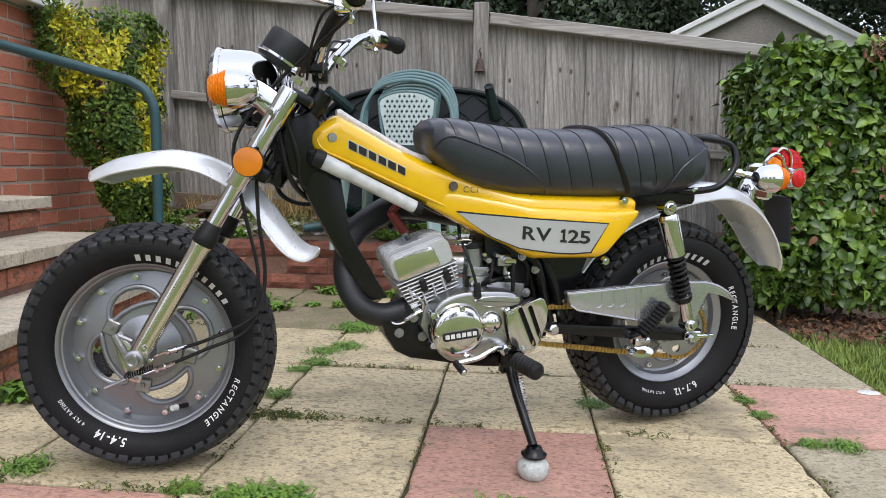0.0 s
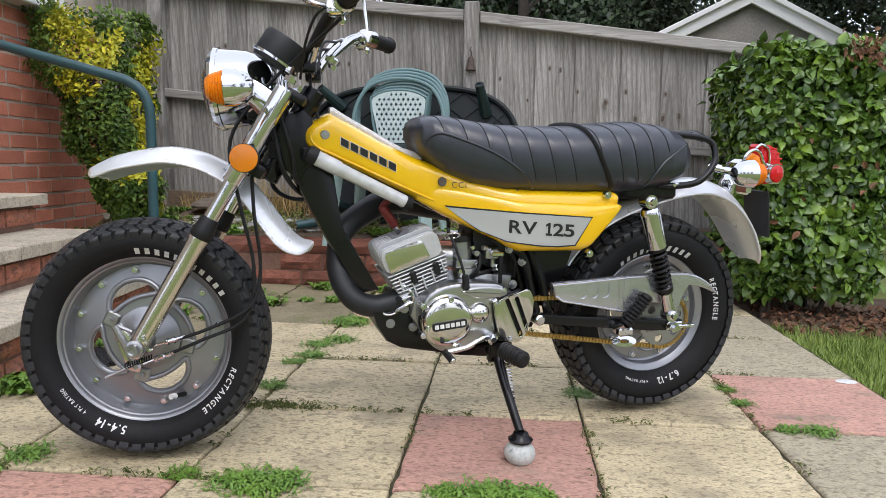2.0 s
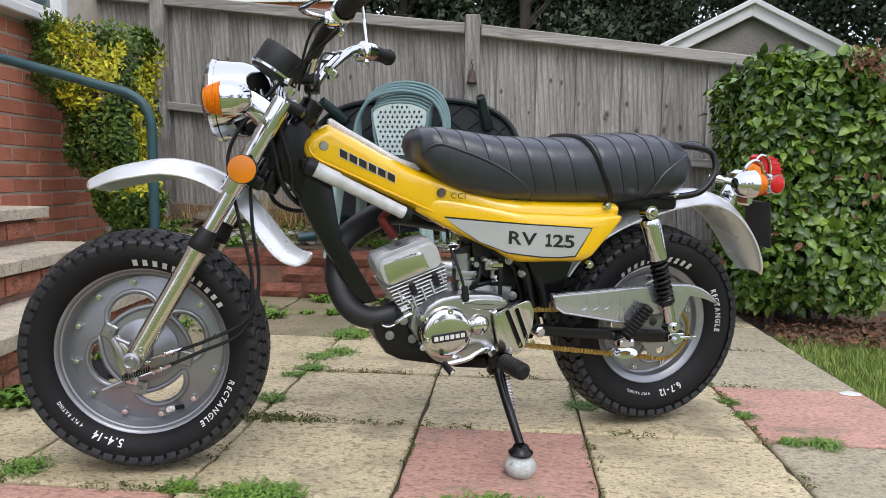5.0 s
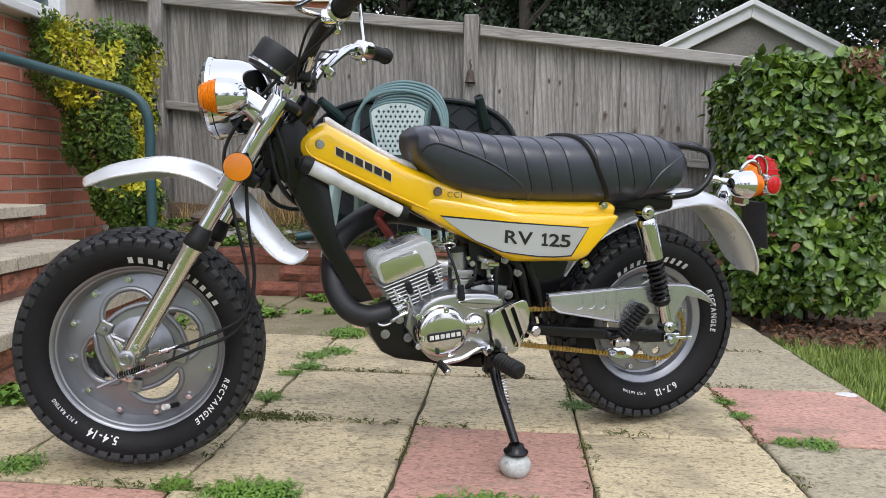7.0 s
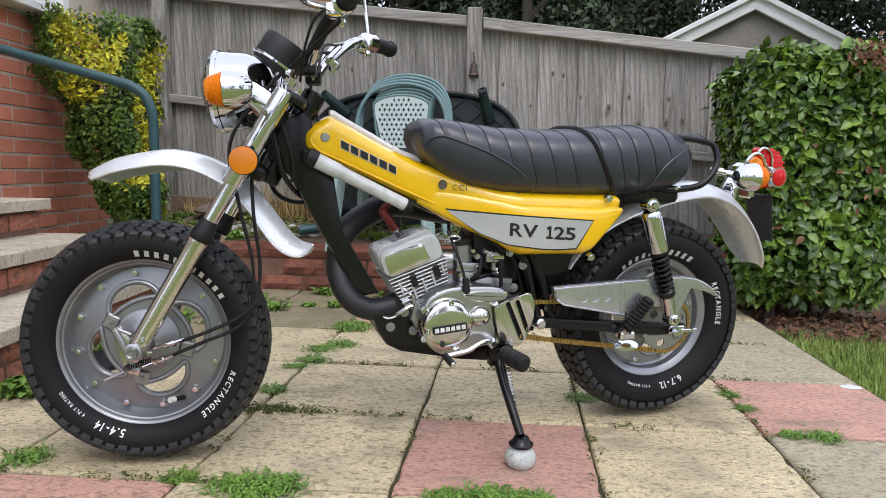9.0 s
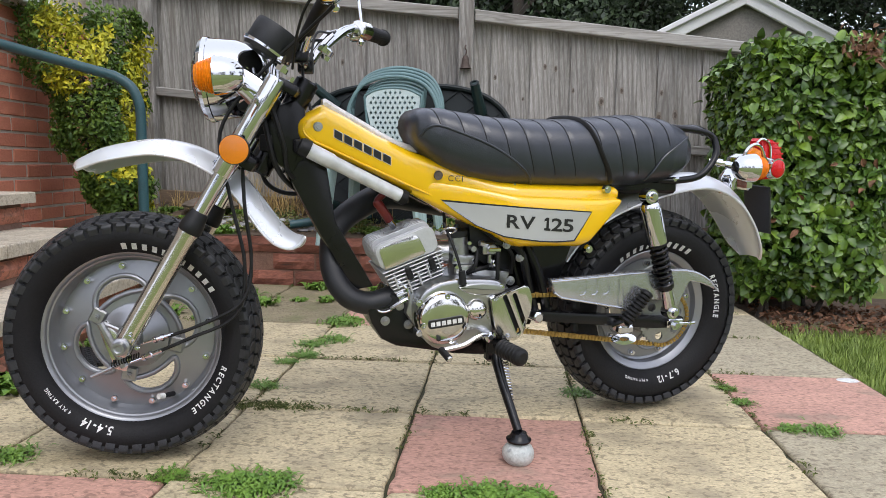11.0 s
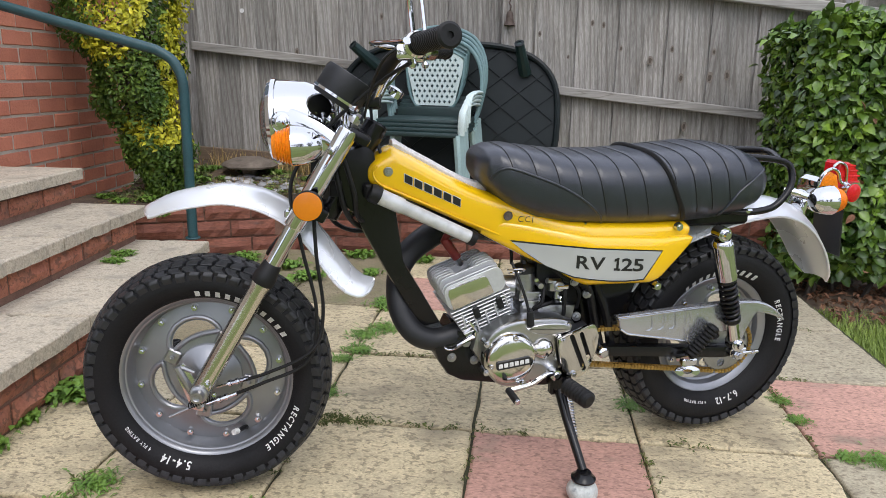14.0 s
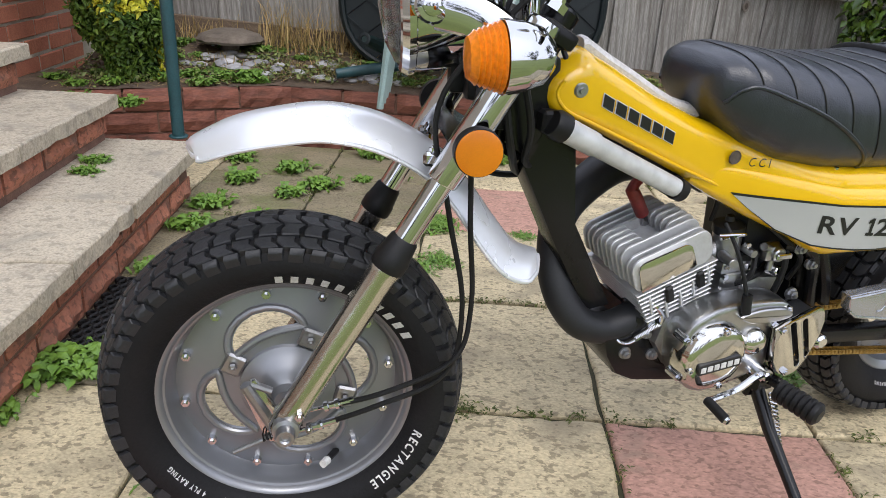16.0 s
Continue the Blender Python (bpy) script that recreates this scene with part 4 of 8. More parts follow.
for _ in range(95):
    cx = r.choice((-1.45, -1.5, -1.15, -0.9, -0.85, -0.2))
    x, y = r.gauss(cx, 0.11), r.uniform(3.72, 3.95)
    s = r.uniform(0.010, 0.032)
    m = Matrix.Translation((x, y, bed_z(x, y) + s * 0.25)) @ pose(0, 0, 0, 0, 0, r.uniform(0, 180)) @ Matrix.Diagonal((s * 1.4, s, s * 0.55, 1))
    bmesh.ops.create_icosphere(bm, subdivisions=2, radius=1, matrix=m)
for _ in range(130):
    x, y = r.uniform(-1.9, 1.0), r.uniform(3.68, 4.1)
    s = r.uniform(0.004, 0.011)
    bmesh.ops.create_icosphere(bm, subdivisions=1, radius=1, matrix=Matrix.Translation((x, y, bed_z(x, y) + s * 0.3)) @ Matrix.Diagonal((s * 1.3, s, s * 0.6, 1)))
tagged(link("pebbles", bm, M_PEBBLE), "grey pebbles strewn on the raised bed", "pebbles", kind="stuff")
bm = bmesh.new()
r = random.Random(31)
pts = []
while len(pts) < 3600:
    x = r.uniform(-2.15, 0.9)
    y = r.uniform(bed_front(x) + 0.05, 4.15)
    if noise.noise((x * 5, y * 5, 8)) > -0.05:
        pts.append((Vector((x, y, bed_z(x, y) + r.uniform(0.004, 0.03))), (0, 0, 1)))
leaf_cloud(bm, pts, 0.022, 0.7, r, aspect=0.5, rise=0.4)
tagged(link("ground_cover", bm, M_COVER, sharp=70), "low creeping green weeds over the raised bed", "weeds", kind="stuff")
mush = thing("stone_mushroom", Matrix.Translation((-1.57, 4.0, 0.27)), "weathered mushroom-shaped stone ornament in the raised bed", "ornament")
bm = bmesh.new()
lathe(bm, [(0.0, 0.0), (0.06, 0.0), (0.045, 0.05), (0.042, 0.09)], Matrix.Identity(4), 16)
part("stem", bm, M_OLDSTONE, mush)
bm = bmesh.new()
lathe(bm, [(0.0, 0.085), (0.09, 0.088), (0.145, 0.095), (0.152, 0.105), (0.135, 0.125), (0.08, 0.145), (0.0, 0.15)], Matrix.Identity(4), 22)
for v in bm.verts:
    v.co += Vector((1, 1, 0.6)) * 0.006 * noise.noise(v.co * 30)
part("cap", bm, M_OLDSTONE, mush)
mat_thing = thing("rubber_mat", Matrix.Translation((-1.215, 2.08, 0.007)) @ pose(0, 0, 0, 0, 0, 5), "black perforated rubber mat lying beside the steps", "mat")
bm = bmesh.new()
for i in range(7):
    for j in range(15):
        lathe(bm, [(0.007, -0.006), (0.007, 0.004), (0.0105, 0.006), (0.0145, 0.004), (0.0145, -0.006)], Matrix.Translation((-0.08 + i * 0.0255 + (0.0127 if j % 2 else 0), -0.16 + j * 0.0225, 0)), 10, closed=True)
part("ring_mesh", bm, M_RUBBER, mat_thing)

# ---- neighbour's garage gable, far house and trees behind the fence ----
gar = thing("garage", Matrix.Translation((2.55, 8.1, -0.16)), "neighbour's pebbledashed garage gable with white bargeboards", "garage")
bm = bmesh.new()
prism(bm, [(-1.35, 0.10), (1.35, 0.10), (1.35, 1.82), (0, 2.51), (-1.35, 1.82)], 0, 4.0)
part("wall", bm, M_RENDER, gar)
for s in (-1, 1):
    bm = bmesh.new()
    prism(bm, [(s * 1.55, 1.70), (s * 1.55, 1.84), (0, 2.63), (0, 2.49)][::s], -0.10, -0.06, 0.006, seg=1)
    part("bargeboard", bm, M_UPVC, gar)
    bm = bmesh.new()
    prism(bm, [(s * 1.6, 1.80), (s * 1.6, 1.86), (0, 2.67), (0, 2.61)][::s], -0.15, 4.1, 0.006, seg=1)
    part("roof", bm, M_UPVC if s < 0 else M_UPVC, gar)
nh = thing("neighbour_house", Matrix.Translation((-4.6, 11.0, 0)), "far brick neighbouring house with white windows behind the fence", "house")
bm = bmesh.new()
box(bm, (-0.2, 1.5, 2.4), (4.2, 3.0, 4.9))
part("wall", bm, M_BRICK, nh)
bm = bmesh.new()
prism(bm, [(-2.6, 4.8), (2.6, 4.8), (1.6, 6.3), (-1.6, 6.3)], -0.3, 3.3)
part("roof", bm, M_ROOF, nh)
for wx in (-1.1, 0.55, 1.75):
    hw = 0.72 if wx < 1 else 0.40
    bm = bmesh.new()
    box(bm, (wx, -0.03, 3.75), (hw * 2, 0.05, 1.0))
    w = part("window", bm, M_PANE, nh)
    for c, q in (((wx, -0.07, 3.25), (hw * 2 + 0.1, 0.06, 0.10)), ((wx, -0.07, 4.27), (hw * 2 + 0.1, 0.06, 0.08)), ((wx - hw, -0.07, 3.75), (0.09, 0.06, 1.0)), ((wx + hw, -0.07, 3.75), (0.09, 0.06, 1.0)), ((wx, -0.07, 3.75), (0.07, 0.06, 1.0))):
        bm = bmesh.new()
        box(bm, c, q)
        part("window_frame", bm, M_UPVC, w)


def tree(x, y, h, spread, seed, n=2600, size=0.16, low=0.15):
    r = random.Random(seed)
    t = thing("tree", Matrix.Translation((x, y, -0.03)), "dark leafy tree standing behind the fence", "tree", "trees round the garden")
    bm = bmesh.new()
    sweep(bm, curve([(0, 0, 0), (0.05, 0, h * 0.3), (-0.04, 0.05, h * 0.8)], 5), [0.16 - 0.012 * i for i in range(11)], 8)
    centres = []
    for _ in range(26):
        a = r.uniform(0, 6.283)
        z = h * r.uniform(low, 0.95)
        rad = spread * math.sqrt(max(0.05, 1 - ((z / h - 0.5) / 0.55) ** 2)) * r.uniform(0.45, 1.0)
        c = Vector((rad * math.cos(a), rad * math.sin(a), z))
        centres.append((c, spread * r.uniform(0.25, 0.45)))
        sweep(bm, [(0, 0, max(0.2, z - rad * 0.7)), tuple(c * 0.5 + Vector((0, 0, z * 0.5 - rad * 0.15))), tuple(c)], [0.05, 0.035, 0.015], 5)
    part("trunk", bm, M_BARK, t)
    bm = bmesh.new()
    g = np.random.default_rng(seed)
    pick = g.integers(0, len(centres), n)
    cen = np.array([tuple(c) for c, _ in centres])[pick]
    rad = np.array([q for _, q in centres])[pick]
    d = g.normal(size=(n, 3)) * (1, 1, 0.8)
    d /= np.linalg.norm(d, axis=1)[:, None]
    p = cen + d * (rad * g.uniform(0.3, 1.1, n))[:, None]
    u = g.normal(size=(n, 3))
    u /= np.linalg.norm(u, axis=1)[:, None]
    w = np.cross(u, d + g.normal(size=(n, 3)) * 0.5)
    w /= np.linalg.norm(w, axis=1)[:, None] + 1e-6
    k = (size * g.uniform(0.6, 1.3, n))[:, None]
    quad = np.stack([p - u * k * 0.5, p + w * k * 0.28 - u * k * 0.05, p + u * k * 0.5, p - w * k * 0.28 - u * k * 0.05], 1).reshape(-1, 3)
    leaves = bpy.data.meshes.new("crown")
    leaves.from_pydata(quad.tolist(), [], np.arange(4 * n).reshape(-1, 4).tolist())
    bm.from_mesh(leaves)
    bpy.data.meshes.remove(leaves)
    ob = part("crown", bm, M_TREE, t)
    ob["kind"] = "stuff"


# the tree at (3.15, 3.85) is out of view, added to shade the hedge
for k, (x, y, h, s) in enumerate(((0.2, 9.2, 4.6, 1.5), (1.9, 10.6, 5.2, 1.8), (3.6, 11.2, 6.2, 1.9), (5.6, 11.0, 5.6, 1.9), (-0.9, 12.4, 4.4, 1.5), (4.9, 8.2, 5.0, 1.5), (7.6, 10.5, 6.0, 2.0), (6.8, 13.5, 7.0, 2.6), (2.8, 14.0, 7.0, 2.8), (0.4, 14.5, 6.0, 2.4), (-1.5, 13.0, 5.0, 1.7), (-0.3, 10.6, 4.4, 1.4), (3.42, 5.3, 3.6, 0.52), (3.15, 3.85, 3.4, 0.6), (4.25, 6.6, 5.0, 0.8), (5.2, 6.2, 4.5, 0.9), (0.9, 12.0, 5.4, 1.8), (1.3, 9.6, 3.6, 1.2), (-1.55, 10.8, 4.8, 0.9))):
    tree(x, y, h, s, 40 + k, 20000 if k < 6 or k > 9 else 12000, 0.085 if k < 6 or k > 9 else 0.17, 0.05)
for k, (x, y, h, s) in enumerate(((-9, -19, 6, 2.6), (-3, -21, 7, 3.0), (4, -20, 6, 2.7), (10, -17, 7, 3.0), (14, -6, 7, 3.0), (13, 4, 6.5, 2.8))):
    tree(x, y, h, s, 70 + k, 1600, 0.42, 0.05)

bm = bmesh.new()
lathe(bm, [(0.0, 0.0035), (0.018, 0.003), (0.026, 0.0)], Matrix.Translation((1.123, 2.232, 0.0005)) @ Matrix.Diagonal((1.2, 0.9, 1, 1)), 18)
for v in bm.verts:
    v.co += Vector((1, 1, 0)) * 0.004 * noise.noise(v.co * 60)
tagged(link("white_splash", bm, M_WHITE), "dried white splash on the pink slab", "stain")

# ---- motorcycle: x runs to its tail, y to its right side, z up ----
BIKE = Matrix.Translation((-0.70, 1.443, 0)) @ pose(0, 0, 0, 0, 0, 23.0) @ pose(0, 0, 0, 3.0, 0, 0)
bike = thing("motorcycle", BIKE, "yellow vintage fat-tyred motorcycle leaning on its side stand", "motorcycle")
RAKE = Vector((0.489, 0, 0.872)).normalized()
HEADP = Vector((0.358, 0, 0.75))
LEAN = Matrix.Translation((0, 0, 0.70)) @ Matrix.Rotation(radians(3.3), 4, "X") @ Matrix.Translation((0, 0, -0.70))
STEER = LEAN @ Matrix.Translation(HEADP) @ Matrix.Rotation(radians(-12.5), 4, RAKE) @ Matrix.Translation(-HEADP)
BARS = Matrix.Translation(HEADP) @ Matrix.Rotation(radians(-15), 4, RAKE) @ Matrix.Translation(-HEADP)


def face(x, z, y):
    """A turning frame at x, z whose z axis points to the bike's left side."""
    return Matrix.Translation((x, y, z)) @ Matrix(((1, 0, 0, 0), (0, 0, -1, 0), (0, 1, 0, 0), (0, 0, 0, 1)))


def nut(bm, x, z, y, r=0.006, h=0.006, axis=(0, -1, 0)):
    lathe(bm, [(0, 0), (r, 0), (r, h), (r * 0.55, h), (r * 0.5, h * 1.5), (0, h * 1.5)], along((x, y, z), axis), 6 if r > 0.004 else 8)


def arc_word(text, start, radius, size, y, cx, cz, step=1.0):
    bm = bmesh.new()
    a = start
    for (pts, polys, w), ch in zip(glyphs(text, size, size * 0.022), text):
        if ch != " ":
            th = radians(a - math.degrees(w * 0.5 / radius) - 90)
            out = [Vector(((p.x - w / 2) * math.cos(th) - (p.y + radius) * math.sin(th) + cx, y, (p.x - w / 2) * math.sin(th) + (p.y + radius) * math.cos(th) + cz)) for p in pts]
            add_flat(bm, out, polys)
        a -= math.degrees(w * step / radius)
    return bm


def arc_bars(n, start, end, radius, w, h, y, cx, cz):
    bm = bmesh.new()
    for i in range(n):
        a = radians(start + (end - start) * i / (n - 1) - 90)
        m = Matrix.Translation((cx, y, cz)) @ Matrix.Rotation(-a, 4, "Y")
        vs = [[bm.verts.new(m @ Vector((sx * w / 2, 0, radius + h * k / 4))) for sx in (-1, 1)] for k in range(5)]
        for p, q in zip(vs, vs[1:]):
            bm.faces.new((p[0], p[1], q[1], q[0]))
    return bm


def wheel(name, cx, cz, R, rim_r, half, xf, front):
    """A fat tyre on a pressed steel rim."""
    m = face(cx, cz, 0)
    # rim barrel
    bm = bmesh.new()
    hb = half * 0.60
    prof = [(rim_r - 0.030, hb - 0.030), (rim_r - 0.018, hb - 0.022), (rim_r - 0.014, hb - 0.006), (rim_r - 0.006, hb), (rim_r + 0.001, hb + 0.003), (rim_r + 0.005, hb + 0.001), (rim_r + 0.005, hb - 0.006)]
    if front:
        prof = [(rim_r - 0.024, 0.002), (rim_r - 0.0185, 0.003), (rim_r - 0.0155, 0.007), (rim_r - 0.013, 0.018), (rim_r - 0.0105, 0.030), (rim_r - 0.0085, 0.0335), (rim_r - 0.0055, 0.035), (rim_r - 0.0035, 0.039), (rim_r, hb + 0.001), (rim_r + 0.003, hb + 0.002), (rim_r + 0.005, hb), (rim_r + 0.005, hb - 0.006)]
    prof = prof + [(r, -h) for r, h in prof[::-1]]
    lathe(bm, prof, m, 72, closed=True)
    w = part(name, bm, M_RIM, bike, "silver-grey painted pressed steel wheel", xf=xf)
    # disc with four long holes
    r_out = rim_r - (0.0175 if front else 0.024)
    holes = []
    bead = []
    for k in range(4 if front else 3):
        a0 = radians((112 if front else 60) - (90 if front else 120) * k)
        cr, ha, hr = r_out * (0.655 if front else 0.665), radians(31 if front else 36), r_out * (0.093 if front else 0.15)

        def oval(dr, da):
            out = []
            for i in range(32):
                t = 2 * math.pi * i / 32
                c, q = math.cos(t), math.sin(t)
                a = a0 + (ha + da) * math.copysign(abs(c) ** 0.85, c)
                rr = cr + (hr + dr) * q * (1.0 if q > 0 else 0.85) - 0.025 * r_out * c * (1 if front else 0)
                if front:
                    u = math.copysign(abs(c) ** 0.8, c)
                    a = a0 + (ha + da) * u
                    rr = cr + (hr + dr) * (1.25 if q > 0 else -0.75) * (1 - u * u) ** 0.75 - 0.05 * r_out * u * u - 0.03 * r_out * u
                out.append((cx + rr * math.cos(a), cz + rr * math.sin(a)))
            return out

        holes.append(oval(0, 0))
        bead.append([(x, 0, z) for x, z in oval(0.0055 if front else 0.0085, 0.085)])
    outer = [(cx + r_out * math.cos(2 * math.pi * i / 64), cz + r_out * math.sin(2 * math.pi * i / 64)) for i in range(64)]
    yd = -0.003 if front else -hb + 0.024
    bm = bmesh.new()
    prism(bm, outer, yd, yd + 0.004, 0, holes)
    for v in bm.verts:
        d = math.hypot(v.co.x - cx, v.co.z - cz) / r_out
        v.co.y += -0.030 * max(0, 1 - d) if front else 0.0
    part("wheel_disc", bm, M_RIM, w, xf=xf)
    for b in bead:
        bm = bmesh.new()
        pts = [Vector((x, yd - 0.030 * max(0, 1 - math.hypot(x - cx, z - cz) / r_out) * front, z)) for x, _, z in b]
        sweep(bm, pts, 0.0056 if front else 0.0034, 10, closed=True)
        part("pressed_bead", bm, M_RIM, w, xf=xf)
    for k in range(12 if front else 9):
        a = 2 * math.pi * (k + 0.35) / (12 if front else 9)
        bm = bmesh.new()
        nut(bm, cx + (r_out - 0.010) * math.cos(a), cz + (r_out - 0.010) * math.sin(a), yd - 0.0015, 0.0066, 0.009)
        part("rim_bolt", bm, M_CHROME, w, xf=xf)
        bm = bmesh.new()
        lathe(bm, [(0, 0.0015), (0.0085, 0.0015), (0.0095, 0.0)], face(cx + (r_out - 0.010) * math.cos(a), cz + (r_out - 0.010) * math.sin(a), yd), 14)
        part("bolt_washer", bm, M_ALU, w, xf=xf)
    # tyre carcass
    bm = bmesh.new()
    s = R - rim_r
    side = [(rim_r + 0.002, half * 0.60), (rim_r + 0.10 * s, half * 0.76), (rim_r + 0.30 * s, half * 0.93), (rim_r + 0.52 * s, half * 0.975), (rim_r + 0.66 * s, half * 0.90), (rim_r + 0.77 * s, half * 0.78), (rim_r + 0.825 * s, half * 0.58), (rim_r + 0.85 * s, half * 0.30), (rim_r + 0.855 * s, 0)]
    prof = side + [(r, -h) for r, h in side[-2::-1]]
    lathe(bm, prof, m, 96)
    tyre = part("tyre", bm, M_TYRE, w, "fat black block-tread tyre with white raised lettering", sharp=60, xf=xf)
    # tread blocks
    bm = bmesh.new()
    rr = random.Random(2)
    n = 54 if front else 52

    def surf(u):
        """radius and side offset over the crown, u from -1 to 1"""
        a = abs(u)
        if a < 0.55:
            r0, h0 = R - 0.012 * (a / 0.55) ** 2, half * 0.72 * a / 0.55
        else:
            f = (a - 0.55) / 0.45
            r0, h0 = R - 0.012 - ((0.32 if front else 0.24) * s - 0.012) * f ** 1.25, half * (0.72 + 0.30 * math.sin(f * 1.57))
        return r0, math.copysign(h0, u)

    edges = (-1.0, -0.78, -0.50, -0.25, 0.0, 0.25, 0.50, 0.78, 1.0)
    for q, (e0, e1) in enumerate(zip(edges, edges[1:])):
        outer = q in (0, len(edges) - 2)
        gap = 0.018
        u0, u1 = e0 + (0 if q == 0 else gap), e1 - (0 if q == len(edges) - 2 else gap)
        v0, v1 = u0, u1
        pitch = 2 * math.pi / n
        fill = 0.68 if outer else 0.78
        for k in range(n):
            a0 = pitch * (k + (0.5 if q % 2 else 0.0)) + rr.uniform(-0.02, 0.02) * pitch
            # chevron blocks, each row leaning the other way
            lean = pitch * (0.06 if outer else 0.30 if q % 2 else -0.30)
            bend = pitch * (0.0 if outer else 0.16)
            # every other shoulder lug is shorter
            u0 = v0 + (0.055 if q == 0 and k % 2 else 0)
            u1 = v1 - (0.055 if q == len(edges) - 2 and k % 2 else 0)
            um = (u0 + u1) / 2
            plan = ((u0, 0), (um, lean * 0.5 + bend), (u1, lean), (u1, lean + pitch * fill), (um, lean * 0.5 + bend + pitch * fill), (u0, pitch * fill))
            cu, ca = um, lean * 0.5 + pitch * fill / 2
            rings = []
            for grow, drop in ((1.04, 0.012), (1.0, 0.0014), (0.92, 0.0)):
                ring = []
                for u, a in plan:
                    uu = cu + (u - cu) * grow
                    r0, h0 = surf(max(-1.0, min(1.0, uu)))
                    if drop > 0.01:
                        h0 *= 0.95
                    ring.append(bm.verts.new(xf_m(m, r0 - drop, h0, a0 + ca + (a - ca) * grow)))
                rings.append(ring)
            for p, t in zip(rings, rings[1:]):
                for i in range(6):
                    bm.faces.new((p[i], p[(i + 1) % 6], t[(i + 1) % 6], t[i]))
            t = rings[-1]
            bm.faces.new((t[0], t[1], t[4], t[5]))
            bm.faces.new((t[1], t[2], t[3], t[4]))
    bmesh.ops.recalc_face_normals(bm, faces=bm.faces)
    ob = part("tread", bm, M_TREAD, w, "black tread blocks, coloured lighter as if light caught their tops", xf=xf)
    ob["kind"] = "stuff"
    ys = -half * 0.985
    rb = rim_r + 0.13 * s
    if front:
        words = ((("BARS", 11, 92, 33), rb, 0.0135), ("RECTANGLE", -17, rb + 0.004, 0.0165), ("5.4-14", -101, rb + 0.002, 0.021), ("4 PLY RATING", -128, rb + 0.004, 0.0085))
    else:
        words = ((("BARS", 11, 128, 62), rb, 0.0145), ("RECTANGLE", 30, rb + 0.010, 0.0165), ("6.7-12", -62, rb + 0.006, 0.021), ("4 PLY RATING", -92, rb + 0.008, 0.0085))
    for word in words:
        if isinstance(word[0], tuple):
            _, cnt, a, b = word[0]
            bm = arc_bars(cnt, a, b, word[1], 0.0098, word[2], 0, cx, cz)
        else:
            bm = arc_word(word[0], word[1], word[2], word[3], 0, cx, cz, 1.12)
        for v in bm.verts:
            d = math.hypot(v.co.x - cx, v.co.z - cz)
            f = (d - rim_r) / s
            v.co.y = -half * lerp_table(((0, 0.60), (0.10, 0.76), (0.30, 0.93), (0.52, 0.975), (0.66, 0.90), (0.77, 0.78)), f)[0] - 0.0030
        part("lettering", bm, M_WHITE, w, "raised white sidewall lettering", xf=xf)
    return w


def xf_m(m, r, h, a):
    return m @ Vector((r * math.cos(a), r * math.sin(a), h))


FC = (0.031, 0.2575)
RC = (1.243, 0.2645)
fw = wheel("front_wheel", FC[0], FC[1], 0.2575, 0.1745, 0.070, STEER, True)
rw = wheel("rear_wheel", RC[0], RC[1], 0.257, 0.1535, 0.072, Matrix.Translation((0, 0.010, 0)), False)

# front hub and brake
bm = bmesh.new()
lathe(bm, [(0.0, 0.058), (0.018, 0.058), (0.022, 0.045), (0.028, 0.041), (0.036, 0.0385), (0.044, 0.034), (0.054, 0.0275), (0.062, 0.0235), (0.067, 0.0215), (0.068, 0.016), (0.060, 0.004), (0.058, -0.05), (0.03, -0.055), (0, -0.055)], face(*FC, 0), 48)
part("brake_drum", bm, M_RIM, fw, "cast alloy drum brake hub", xf=STEER)
for a in (67, 152, 260, 346):
    bm = bmesh.new()
    c = Vector((FC[0] + 0.084 * math.cos(radians(a)), -0.020, FC[1] + 0.084 * math.sin(radians(a))))
    box(bm, (0, 0, 0), (0.030, 0.007, 0.032), bevel=0.003, m=Matrix.Translation(c) @ Matrix.Rotation(radians(-a), 4, "Y"))
    nut(bm, c.x, c.z, c.y - 0.006, 0.006, 0.007)
    part("hub_lug", bm, M_ALU, fw, xf=STEER)
bm = bmesh.new()
rod(bm, (FC[0], -0.135, FC[1]), (FC[0], 0.12, FC[1]), 0.0075)
lathe(bm, [(0, 0.128), (0.006, 0.128), (0.006, 0.138), (0.0080, 0.140), (0.0120, 0.140), (0.0130, 0.136), (0.0130, 0.126), (0.0180, 0.124), (0.0180, 0.08), (0, 0.08)], face(*FC, 0), 12)
part("axle", bm, M_ALU, fw, xf=STEER)
bm = bmesh.new()
rod(bm, (FC[0] - 0.01, -0.062, FC[1] - 0.055), (FC[0] - 0.055, -0.064, FC[1] + 0.035), 0.010, 0.008, 10)
rod(bm, (FC[0] - 0.075, -0.066, FC[1] - 0.075), (FC[0] - 0.01, -0.066, FC[1] - 0.045), 0.0035, 0.0035, 8)
rod(bm, (FC[0] - 0.050, -0.060, FC[1] + 0.035), (FC[0] - 0.02, -0.062, FC[1] + 0.022), 0.006, 0.005, 8)
part("brake_arm", bm, M_ALU, fw, "cast brake arm", xf=STEER)
bm = bmesh.new()
prism(bm, [(FC[0] - 0.062, FC[1] + 0.030), (FC[0] - 0.042, FC[1] + 0.042), (FC[0] + 0.004, FC[1] - 0.035), (FC[0] - 0.008, FC[1] - 0.066), (FC[0] - 0.030, FC[1] - 0.060)], -0.064, -0.056, 0.003)
part("brake_plate", bm, M_POL, fw, "polished brake plate", xf=STEER)
bm = bmesh.new()
